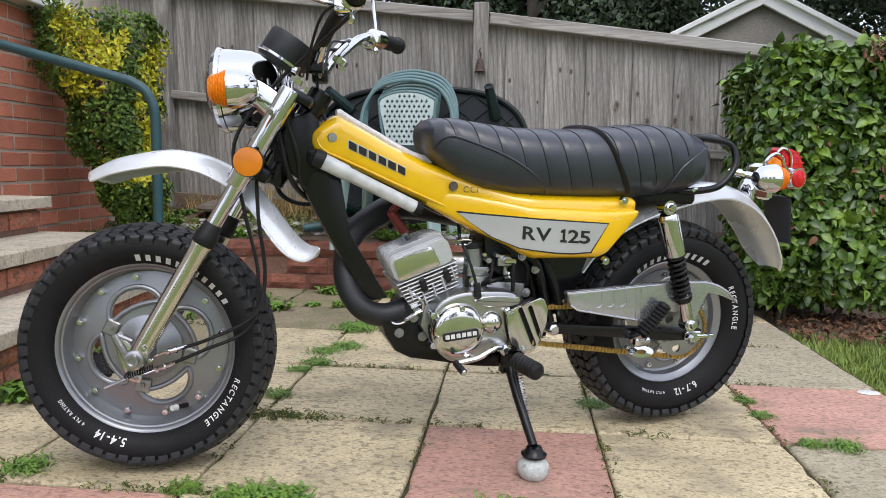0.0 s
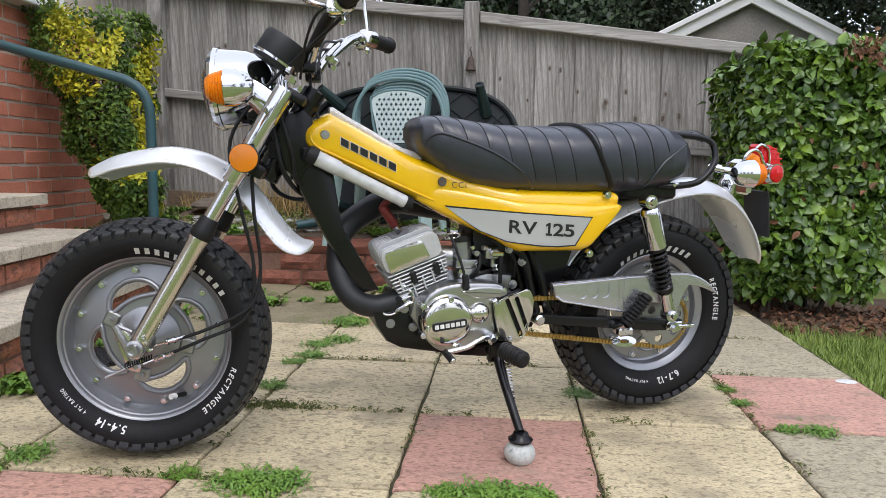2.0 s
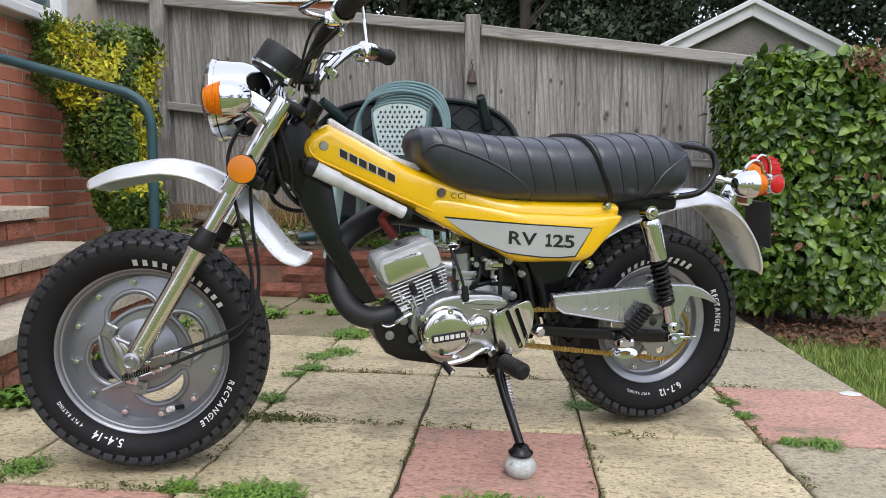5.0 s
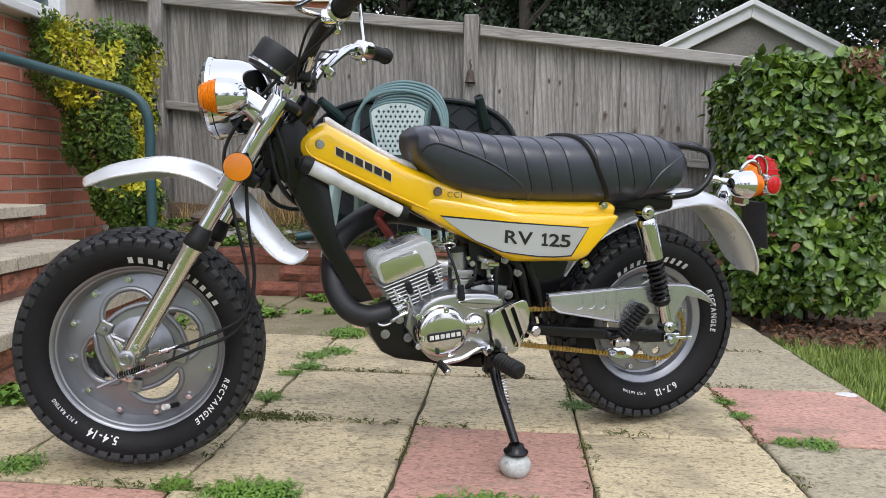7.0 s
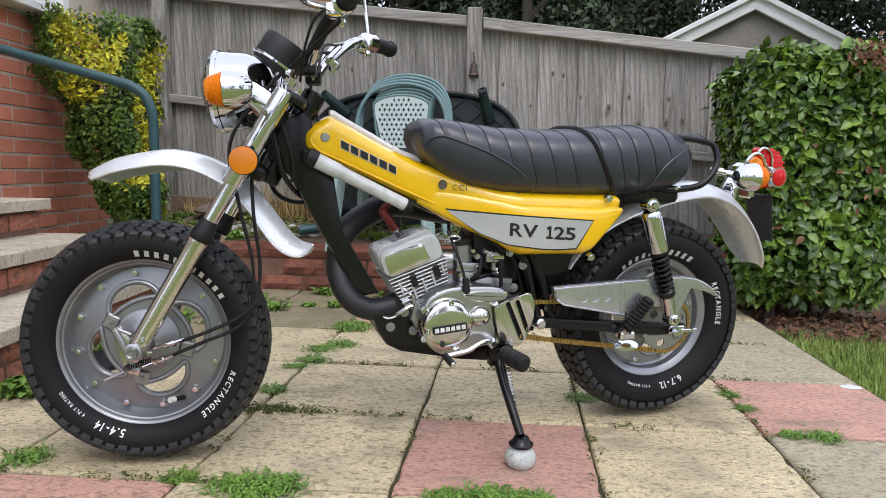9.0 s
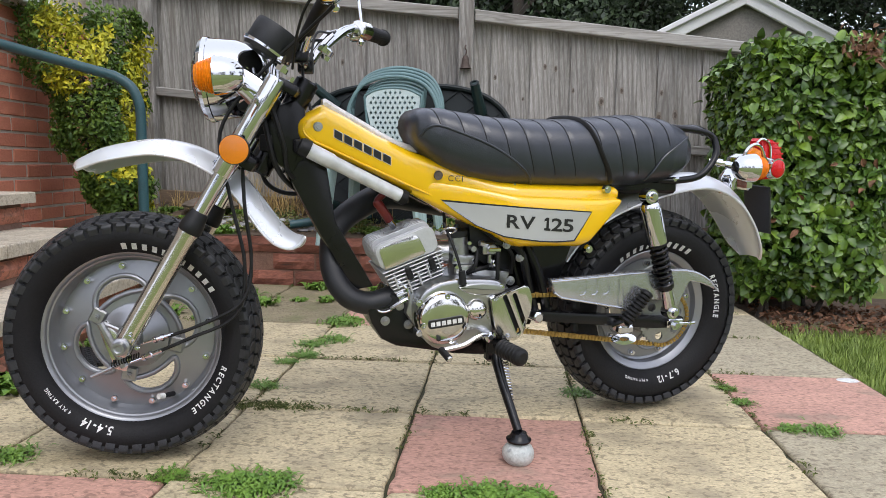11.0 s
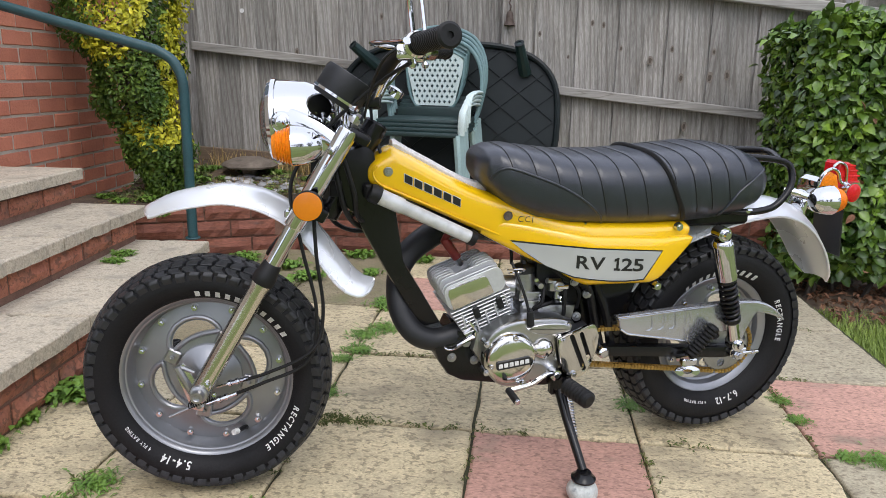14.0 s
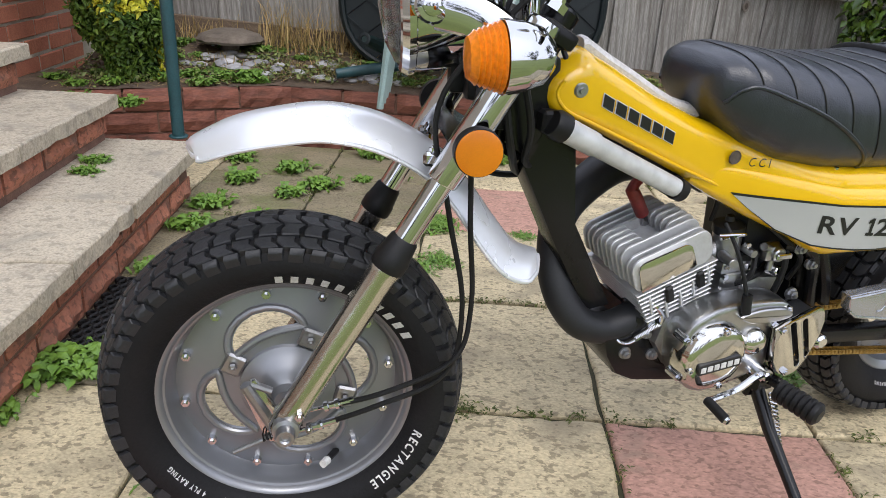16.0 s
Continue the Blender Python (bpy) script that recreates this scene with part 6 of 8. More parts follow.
box(bm, b + u * 0.01 + Vector((0, 0.03, 0)), (0.026, 0.05, 0.028), bevel=0.004)
part("pump_end", bm, M_RUBBER, pump)

# yellow tank cover: stations of x, underside, top, half width
TANK = [(0.354, 0.686, 0.704, 0.03), (0.359, 0.674, 0.715, 0.04), (0.372, 0.663, 0.726, 0.047), (0.392, 0.655, 0.738, 0.05), (0.408, 0.65, 0.748, 0.051), (0.45, 0.632, 0.728, 0.052), (0.525, 0.598, 0.688, 0.054), (0.6, 0.562, 0.655, 0.057), (0.6497, 0.5351, 0.64, 0.0639), (0.7093, 0.5061, 0.6205, 0.0826), (0.777, 0.4931, 0.6016, 0.103), (0.827, 0.4847, 0.5965, 0.1156), (0.9783, 0.4864, 0.5935, 0.126), (1.0367, 0.5253, 0.5915, 0.126), (1.064, 0.5496, 0.5896, 0.124), (1.0699, 0.5545, 0.5837, 0.12)]
SIDE = [(0.6, 0.56, 0.59, 0.05), (0.6497, 0.5331, 0.5941, 0.0669), (0.698, 0.5078, 0.5905, 0.0859), (0.777, 0.4733, 0.5799, 0.111), (0.8088, 0.4538, 0.5746, 0.1213), (0.8288, 0.4456, 0.572, 0.127), (0.9781, 0.4456, 0.5672, 0.139), (0.9995, 0.4533, 0.5662, 0.139), (1.0365, 0.5001, 0.5643, 0.139), (1.0657, 0.539, 0.5623, 0.137), (1.0746, 0.5506, 0.5565, 0.13)]


def body(bm, table, power, step=0.008, n=44, taper=0.0):
    x0, x1 = table[0][0], table[-1][0]
    k = max(2, int((x1 - x0) / step))
    rings = []
    for i in range(k + 1):
        x = x0 + (x1 - x0) * i / k
        zb, zt, h = lerp_table(table, x)
        cz, hz = (zb + zt) / 2, (zt - zb) / 2
        ring = []
        for j in range(n):
            a = 2 * math.pi * j / n
            c, s = math.cos(a), math.sin(a)
            tp = 1 - taper * max(0, s) ** 3 * max(0, min(1, (0.66 - x) / 0.12))
            ring.append(Vector((x, math.copysign(abs(c) ** (2 / power), c) * h * tp, cz + math.copysign(abs(s) ** (2 / power), s) * hz)))
        rings.append(ring)
    loft(bm, rings)


bm = bmesh.new()
body(bm, TANK, 4.2, taper=0.42)
tank = part("tank_cover", bm, M_YELLOW, bike, "glossy yellow tank cover", sharp=45)
bm = bmesh.new()
line = curve([(0.372, 0, 0.712), (0.366, 0, 0.694), (0.380, 0, 0.674), (0.42, 0, 0.656), (0.52, 0, 0.612), (0.60, 0, 0.577), (0.66, 0, 0.552)], 6)
sweep(bm, [Vector((p.x, -lerp_table(TANK, p.x)[2] * 0.985, p.z)) for p in line], 0.0024, 8)
part("pressed_line", bm, M_YELLOW, tank)
bm = bmesh.new()
body(bm, SIDE, 6.0)
sidec = part("side_cover", bm, M_YELLOW, bike, "glossy yellow side cover with grey decal", sharp=45)


def side_y(x):
    return -(lerp_table(SIDE, x)[2])


def tank_y(x):
    return -(lerp_table(TANK, x)[2])


def decal_mesh(poly, lift, fy, cuts=18):
    bm = bmesh.new()
    vs = [bm.verts.new((x, 0, z)) for x, z in poly]
    bm.faces.new(vs)
    x0, x1 = min(p[0] for p in poly), max(p[0] for p in poly)
    for i in range(1, cuts):
        bmesh.ops.bisect_plane(bm, geom=list(bm.verts) + list(bm.edges) + list(bm.faces), plane_co=(x0 + (x1 - x0) * i / cuts, 0, 0), plane_no=(1, 0, 0))
    for v in bm.verts:
        v.co.y = fy(v.co.x) - lift
    bmesh.ops.recalc_face_normals(bm, faces=bm.faces)
    for f in bm.faces:
        if f.normal.y > 0:
            f.normal_flip()
    return bm


DEC = [(0.6633, 0.5478), (0.9917, 0.5293), (0.9536, 0.4677), (0.9122, 0.4652), (0.8724, 0.4667), (0.7943, 0.4759), (0.7353, 0.4979), (0.6883, 0.5286)]
cx, cz = 0.855, 0.503
part("decal_border", decal_mesh([(cx + (x - cx) * 1.025, cz + (z - cz) * 1.09) for x, z in DEC], 0.0014, side_y), M_INK, sidec, "thin black decal border")
part("decal", decal_mesh(DEC, 0.0022, side_y), M_DECAL, sidec, "grey side decal")
for ch, x0, x1 in (('R', 0.797, 0.8251), ('V', 0.8242, 0.8601), ('1', 0.881, 0.8961), ('2', 0.898, 0.9244), ('5', 0.9254, 0.9508)):
    p, f, _ = glyphs(ch, 1.0, 0.022)[0]
    if ch == "1":
        p, f = [Vector(q) for q in ((0.0, 0.0, 0), (1.0, 0.0, 0), (1.0, 0.18, 0), (0.72, 0.18, 0), (0.72, 1.0, 0), (0.40, 1.0, 0), (0.0, 0.86, 0), (0.0, 0.68, 0), (0.34, 0.76, 0), (0.34, 0.18, 0), (0.0, 0.18, 0))], [(0, 1, 2, 3, 9, 10), (3, 4, 5, 8, 9), (5, 6, 7, 8)]
    lo, hi = [min(q[i] for q in p) for i in (0, 1)], [max(q[i] for q in p) for i in (0, 1)]
    bm = bmesh.new()
    pts = []
    for q in p:
        gx = x0 + (x1 - x0) * (q.x - lo[0]) / (hi[0] - lo[0])
        pts.append(Vector((gx, side_y(gx) - 0.0032, 0.4952 - 0.0670 * (gx - 0.7970) + 0.0290 * (q.y - lo[1]) / (hi[1] - lo[1]))))
    add_flat(bm, pts, f)
    part("letter", bm, M_INK, sidec, "black model lettering")
# maker's name on the tank as plain slanted blocks
for i in range(6):
    bx = 0.437 + 0.0208 * i
    bz = 0.6835 - 0.0094 * i
    for grow, lift, m in ((0.0011, 0.0016, M_WHITE), (0.0, 0.0026, M_INK)):
        bm = bmesh.new()
        w, h = 0.0083 + grow, 0.0082 + grow
        q = [(bx - w, bz + w * 0.5 - h), (bx + w, bz - w * 0.5 - h), (bx + w, bz - w * 0.5 + h), (bx - w, bz + w * 0.5 + h)]
        add_flat(bm, [Vector((a, tank_y(a) - lift, b)) for a, b in q], [(0, 1, 2, 3)])
        part("name_block", bm, m, tank, "black raised maker's mark" if m is M_INK else "white outline")
x = 0.672
for ch, (p, f, w) in zip("CCI", glyphs("CCI", 0.019)):
    bm = bmesh.new()
    add_flat(bm, [Vector((x + q.x, tank_y(x) - 0.007, 0.592 + q.y)) for q in p], f)
    part("letter", bm, M_INK, tank)
    x += w
bm = bmesh.new()
lathe(bm, [(0.0, 0.001), (0.0080, 0.001), (0.0095, 0.0025), (0.0105, 0.0)], face(0.653, 0.604, tank_y(0.653) - 0.004), 22)
part("rubber_grommet", bm, M_KNOT, tank)
bm = bmesh.new()
lathe(bm, [(0.0, 0.006), (0.004, 0.006), (0.0045, 0.003), (0.0085, 0.003), (0.0105, 0.0)], face(0.396, 0.700, tank_y(0.396) + 0.001), 18)
part("tank_bolt", bm, M_ALU, tank)
for bx, bz in ((1.0345, 0.5808), (0.9975, 0.4446)):
    bm = bmesh.new()
    lathe(bm, [(0.0, 0.006), (0.004, 0.006), (0.0045, 0.003), (0.0085, 0.003), (0.0105, -0.006)], face(bx, bz, side_y(1.0) + 0.008), 16)
    part("cover_screw", bm, M_CHROME, sidec)
bm = bmesh.new()
rings = []
for x0, z0 in ((0.411, 0.750), (0.418, 0.751), (0.45, 0.732), (0.50, 0.706), (0.54, 0.684), (0.575, 0.667), (0.60, 0.660), (0.62, 0.660)):
    rings.append([Vector((x0, y, z0 + dz)) for y, dz in ((-0.015, -0.010), (-0.016, 0.0), (-0.013, 0.006), (-0.007, 0.008), (0.007, 0.008), (0.013, 0.006), (0.016, 0.0), (0.015, -0.010))])
loft(bm, rings)
part("tank_top_strip", bm, M_STRIP, bike, "pale silver strip along the tank top")

# seat
SEAT = [(0.586, 0.698, 0.72, 0.03), (0.592, 0.684, 0.731, 0.052), (0.604, 0.666, 0.741, 0.072), (0.626, 0.6444, 0.7479, 0.088), (0.66, 0.619, 0.749, 0.102), (0.715, 0.5935, 0.7416, 0.114), (0.79, 0.579, 0.733, 0.124), (0.89, 0.574, 0.732, 0.132), (0.97, 0.573, 0.735, 0.138), (1.05, 0.574, 0.743, 0.14), (1.14, 0.579, 0.751, 0.138), (1.205, 0.5886, 0.746, 0.132), (1.248, 0.6058, 0.731, 0.12), (1.274, 0.6249, 0.707, 0.1), (1.288, 0.645, 0.685, 0.07)]
PIPE_F = [(0.606, 0.685), (0.622, 0.705), (0.645, 0.710), (0.691, 0.696), (0.745, 0.676), (0.79, 0.652), (0.833, 0.620), (0.866, 0.580)]
PIPE_R = [(1.140, 0.600), (1.150, 0.620), (1.179, 0.659), (1.232, 0.693), (1.262, 0.703)]


def plain_flank(x, z):
    """True on the smooth panels under the piping."""
    if x < 0.86:
        return z < lerp_table(PIPE_F, x)[0]
    return x > 1.14 and z < lerp_table(PIPE_R, x)[0]


def seat_ring(x, n=48, grow=0.0):
    zb, zt, h = lerp_table(SEAT, x)
    cz, hz = (zb + zt) / 2, (zt - zb) / 2 + grow
    out = []
    for j in range(n):
        a = 2 * math.pi * j / n
        c, s = math.cos(a), math.sin(a)
        p = 3.0
        out.append(Vector((x, math.copysign(abs(c) ** (2 / p), c) * (h + grow), cz + math.copysign(abs(s) ** (2 / p), s) * hz)))
    return out


SEAMS = [0.640, 0.688, 0.735, 0.781, 0.828, 0.877, 0.926, 1.000, 1.045, 1.085, 1.132, 1.18]

bm = bmesh.new()
rings = []
k = 190
for i in range(k + 1):
    x = 0.586 + (1.288 - 0.586) * i / k
    zb, zt, h = lerp_table(SEAT, x)
    ring = seat_ring(x)
    cz = (zb + zt) / 2
    for p in ring:
        if p.z > zb + 0.12 * (zt - zb) and not plain_flank(x, p.z):
            f = (zt - p.z) / max(1e-4, zt - zb)
            xs = x - 0.042 * f ** 1.4
            d = min(abs(xs - q) for q in SEAMS)
            dip = 0.0017 * math.exp(-(d / 0.005) ** 2)
            if 0.62 < x < 1.20:
                p.y *= 1 - dip / max(h, 0.03)
                p.z -= dip * max(0, (p.z - cz) / (zt - cz + 1e-5)) ** 2
    rings.append(ring)
loft(bm, rings)
seat = part("seat", bm, M_VINYL, bike, "long black quilted vinyl seat with a strap", sharp=60)
for q in SEAMS:
    bm = bmesh.new()
    pts = []
    for j in range(4, 45):
        f = j / 48
        a = math.pi * (f * 2 - 0.5) + math.pi
        # from one flank over the top to the other
        th = math.pi * (1.13 - 1.26 * (j - 4) / 40)
        c, s = math.cos(th), math.sin(th)
        x = q
        for _ in range(3):
            zb, zt, h = lerp_table(SEAT, x)
            z = (zb + zt) / 2 + math.copysign(abs(s) ** (2 / 3), s) * (zt - zb) / 2
            x = q + 0.042 * max(0.0, (zt - z) / (zt - zb)) ** 1.4
        if plain_flank(x, z):
            continue
        pts.append(Vector((x, math.copysign(abs(c) ** (2 / 3), c) * (h - 0.0012), z - 0.0012 * max(0, s))))
    sweep(bm, pts, 0.0013, 6)
    part("stitched_seam", bm, M_INK, seat)
bm = bmesh.new()
pts = []
for j in range(41):
    th = math.pi * (1.22 - 1.44 * j / 40)
    c, s = math.cos(th), math.sin(th)
    x = 0.978
    for _ in range(3):
        zb, zt, h = lerp_table(SEAT, x)
        z = (zb + zt) / 2 + math.copysign(abs(s) ** (2 / 3), s) * (zt - zb) / 2
        x = 0.978 + 0.082 * max(0.0, (zt - z) / (zt - zb)) ** 1.3
    pts.append(Vector((x, math.copysign(abs(c) ** (2 / 3), c) * (h + 0.003), z + 0.003 * max(0, s))))
sweep(bm, pts, 0.0055, 8, flat=0.4)
part("seat_strap", bm, M_RUBBER, seat, "black strap across the seat")
for side in (-1, 1):
    for line in (PIPE_F, PIPE_R):
        bm = bmesh.new()
        pts = []
        for p in curve([(a, 0, b) for a, b in line], 5):
            zb, zt, h = lerp_table(SEAT, p.x)
            s = max(-1, min(1, (p.z - (zb + zt) / 2) / ((zt - zb) / 2)))
            c = (1 - abs(s) ** 3) ** (1 / 3)
            pts.append(Vector((p.x, side * (c * h + 0.0005), p.z)))
        sweep(bm, pts, 0.0030, 8)
        part("piping", bm, M_VINYL, seat)
bm = bmesh.new()
box(bm, (0.92, 0, 0.592), (0.40, 0.14, 0.014), bevel=0.004)
part("seat_base", bm, M_SATIN, seat)
for bx in (0.822,):
    bm = bmesh.new()
    rod(bm, (bx, -0.097, 0.590), (bx, -0.097, 0.578), 0.0035, 0.003, 10)
    part("seat_clip", bm, M_CHROME, seat)

# engine
ENG = Matrix.Translation((0.597, 0, 0.4155)) @ Matrix.Rotation(radians(-20.5), 4, "Y")
bm = bmesh.new()
box(bm, (0, 0, 0.022), (0.12, 0.136, 0.040), bevel=0.006)
eng = part("cylinder_head", bm, M_HEAD, bike, "silver finned cylinder head", xf=ENG)
for k in range(11):
    y = -0.070 + 0.014 * k
    bm = bmesh.new()
    if 2 < k < 7:
        # the middle fins are cut away round the spark plug
        for c, w in ((-0.0445, 0.049), (0.0445, 0.049)):
            bm = bmesh.new() if c < 0 else bm
            prism(bm, rounded(w, 0.066, 0.012, 4, c, 0.036), y - 0.0026, y + 0.0026, 0.001, seg=1)
    else:
        prism(bm, rounded(0.138, 0.066 if 1 < k < 7 else 0.058, 0.018, 4, 0, 0.036 if 1 < k < 7 else 0.032), y - 0.0026, y + 0.0026, 0.001, seg=1)
    part("fin", bm, M_HEAD, eng, xf=ENG)
bm = bmesh.new()
prism(bm, [(-0.061, 0.0075), (-0.061, 0.046), (-0.057, 0.054), (-0.050, 0.0565), (0.020, 0.0550), (0.027, 0.053), (0.032, 0.047), (0.0365, 0.011), (0.030, 0.008)], -0.0785, -0.072, 0.002)
part("polished_plate", bm, M_POL, eng, "polished plate on the head", xf=ENG)
bm = bmesh.new()
box(bm, (0.0, 0, -0.05), (0.094, 0.106, 0.11), bevel=0.012)
cyl_ob = part("cylinder", bm, M_HEAD, bike, "silver finned engine cylinder", xf=ENG)
for k in range(8):
    bm = bmesh.new()
    box(bm, (0.003, 0, -0.001 - 0.0088 * k), (0.144 - 0.004 * k, 0.150 - 0.002 * k, 0.0030), bevel=0.0012)
    part("fin", bm, M_HEAD, cyl_ob, xf=ENG)
for x, zz in ((-0.046, -0.030), (0.006, -0.044), (0.058, -0.022), (0.030, -0.034), (-0.020, -0.050)):
    bm = bmesh.new()
    box(bm, (x, -0.062, zz), (0.004, 0.022, 0.034), bevel=0.001)
    part("fin_web", bm, M_HEAD, cyl_ob, xf=ENG)
for x in (-0.014, 0.042):
    bm = bmesh.new()
    box(bm, (x, -0.074, -0.022), (0.014, 0.008, 0.030), bevel=0.003)
    part("fin_damper", bm, M_RUBBER, cyl_ob, "black rubber fin damper", xf=ENG)
for x, y in ((-0.030, -0.030), (0.036, -0.030), (-0.030, 0.030), (0.036, 0.030)):
    bm = bmesh.new()
    nut(bm, x, 0.042, y, 0.0070, 0.010, (0, 0, 1))
    part("head_nut", bm, M_ALU, eng, xf=ENG)
bm = bmesh.new()
rod(bm, (0.0, -0.005, 0.070), (-0.006, -0.010, 0.098), 0.008, 0.007, 12)
part("spark_plug", bm, M_CHROME, eng, xf=ENG)
bm = bmesh.new()
sweep(bm, curve([(-0.004, -0.008, 0.090), (-0.014, -0.014, 0.125), (-0.016, -0.012, 0.142), (0.004, -0.006, 0.150)], 5), [0.0105] * 10 + [0.008] * 5 + [0.006], 12)
part("plug_cap", bm, M_REDCAP, eng, "dark red spark plug cap", xf=ENG)
cable([(0.555, -0.01, 0.556), (0.60, -0.02, 0.566), (0.64, -0.01, 0.56), (0.66, 0.0, 0.55)], 0.0035)

bm = bmesh.new()
prism(bm, [(0.595, 0.345), (0.66, 0.372), (0.78, 0.372), (0.83, 0.350), (0.86, 0.30), (0.84, 0.235), (0.70, 0.225), (0.62, 0.250), (0.585, 0.30)], -0.075, 0.085, 0.012)
prism(bm, [(0.66, 0.36), (0.76, 0.392), (0.84, 0.385), (0.83, 0.34), (0.66, 0.33)], -0.06, 0.06, 0.012)
case = part("crankcase", bm, M_ALU, bike, "cast alloy crankcase with polished covers")
bm = bmesh.new()
out = [(0.598, 0.322), (0.609, 0.353), (0.634, 0.371), (0.666, 0.381), (0.706, 0.383), (0.774, 0.379), (0.798, 0.366), (0.803, 0.352), (0.776, 0.335), (0.778, 0.290), (0.782, 0.262), (0.766, 0.250), (0.739, 0.239), (0.685, 0.226), (0.645, 0.229), (0.618, 0.250), (0.602, 0.283)]
c = curve([(a, 0, b) for a, b in out], 4, closed=True)
prism(bm, [(p.x, p.z) for p in c], -0.120, -0.070, 0.010, seg=4)
gc = part("generator_cover", bm, M_CASE, case, "polished alloy side cover")
bm = bmesh.new()
c = curve([(a, 0, b) for a, b in ((0.690, 0.366), (0.730, 0.374), (0.778, 0.370), (0.796, 0.357), (0.784, 0.349), (0.752, 0.347), (0.715, 0.351))], 4, closed=True)
prism(bm, [(p.x, p.z) for p in c], -0.129, -0.110, 0.005, seg=3)
part("cover_ridge", bm, M_CASE, gc)
bm = bmesh.new()
lathe(bm, [(0.0, 0.0110), (0.030, 0.0100), (0.046, 0.0075), (0.052, 0.005), (0.0565, 0.000), (0.0580, -0.006), (0.0600, -0.010), (0.0610, -0.03)], face(0.657, 0.299, -0.132), 56)
part("round_cover", bm, M_POL, gc, "polished round cover with a black name plate")
bm = bmesh.new()
lathe(bm, [(0.0, 0.016), (0.010, 0.0145), (0.018, 0.010), (0.0225, 0.004), (0.0245, -0.004), (0.0255, -0.02)], face(0.733, 0.3135, -0.124), 30)
part("small_cover", bm, M_POL, gc, "small domed polished cover")
bm = bmesh.new()
prism(bm, rounded(0.080, 0.0195, 0.006, 3), -0.1455, -0.1405, 0.0008, seg=1)
bm.transform(Matrix.Translation((0.657, 0, 0.295)) @ Matrix.Rotation(radians(-6), 4, "Y"))
nm = part("name_plate", bm, M_INK, gc, "black name plate")
for i in range(6):
    bm = bmesh.new()
    box(bm, (-0.0305 + 0.0122 * i, -0.1460, 0), (0.0088, 0.0012, 0.0095))
    part("name_block", bm, M_WHITE, gc, "pale raised maker's mark", xf=Matrix.Translation((0.657, 0, 0.295)) @ Matrix.Rotation(radians(-6), 4, "Y"))
for x, z in ((0.660, 0.350), (0.608, 0.288), (0.672, 0.250)):
    bm = bmesh.new()
    lathe(bm, [(0, 0.002), (0.0025, 0.002), (0.003, 0.005), (0.0055, 0.005), (0.0065, 0.003), (0.0065, -0.006)], face(x, z, -0.136), 14)
    part("cover_screw", bm, M_CHROME, gc)
for x, z in ((0.602, 0.335), (0.770, 0.338), (0.752, 0.252), (0.604, 0.268), (0.690, 0.236), (0.790, 0.362)):
    bm = bmesh.new()
    rod(bm, (x, -0.10, z), (x, -0.1235, z), 0.0085, 0.0075, 14)
    nut(bm, x, z, -0.1235, 0.0052, 0.003)
    part("case_bolt", bm, M_CHROME, gc)


def slot(a, b, w):
    """A round-ended slot between two points."""
    d = Vector((b[0] - a[0], b[1] - a[1])).normalized()
    t0 = math.atan2(d.y, d.x)
    return [(b[0] + w * math.cos(t0 - 1.571 + 0.524 * i), b[1] + w * math.sin(t0 - 1.571 + 0.524 * i)) for i in range(7)] + [(a[0] + w * math.cos(t0 + 1.571 + 0.524 * i), a[1] + w * math.sin(t0 + 1.571 + 0.524 * i)) for i in range(7)]


bm = bmesh.new()
prism(bm, [(0.762, 0.338), (0.840, 0.367), (0.848, 0.366), (0.854, 0.358), (0.861, 0.340), (0.860, 0.313), (0.842, 0.258), (0.834, 0.247), (0.822, 0.241), (0.800, 0.246), (0.786, 0.253), (0.777, 0.265), (0.768, 0.304)], -0.136, -0.126, 0.0025, [slot((0.795, 0.342), (0.831, 0.262), 0.0050), slot((0.818, 0.346), (0.846, 0.277), 0.0045)], seg=2)
spc = part("sprocket_cover", bm, M_POL, case, "polished sprocket cover with two slots")
bm = bmesh.new()
prism(bm, [(0.772, 0.333), (0.842, 0.358), (0.852, 0.315), (0.832, 0.252), (0.80, 0.252), (0.78, 0.28)], -0.122, -0.085, 0.004)
part("cover_backing", bm, M_SATIN, spc)
for x, z in ((0.774, 0.336), (0.806, 0.252)):
    bm = bmesh.new()
    nut(bm, x, z, -0.136, 0.0065, 0.005)
    part("cover_screw", bm, M_CHROME, spc)
# gear pedal
bm = bmesh.new()
sweep(bm, curve([(0.760, -0.140, 0.257), (0.746, -0.146, 0.263), (0.730, -0.149, 0.261), (0.699, -0.151, 0.245), (0.668, -0.152, 0.239), (0.646, -0.152, 0.235)], 5), 0.0058, 10)
lathe(bm, [(0, 0.012), (0.006, 0.012), (0.0085, 0.009), (0.0125, 0.008), (0.0125, -0.012), (0.008, -0.05)], face(0.760, 0.256, -0.138), 16)
gp = part("gear_pedal", bm, M_CHROME, bike, "chrome gear pedal")
bm = bmesh.new()
rod(bm, (0.646, -0.148, 0.236), (0.650, -0.192, 0.229), 0.0078, 0.0080, 14, bevel=0.002)
pr = part("pedal_rubber", bm, M_RUBBER, gp)
bm = bmesh.new()
rod(bm, (0.650, -0.191, 0.229), (0.651, -0.196, 0.2285), 0.0066, 0.0060, 12, bevel=0.001)
part("pedal_tip", bm, M_CHROME, pr, xf=None)
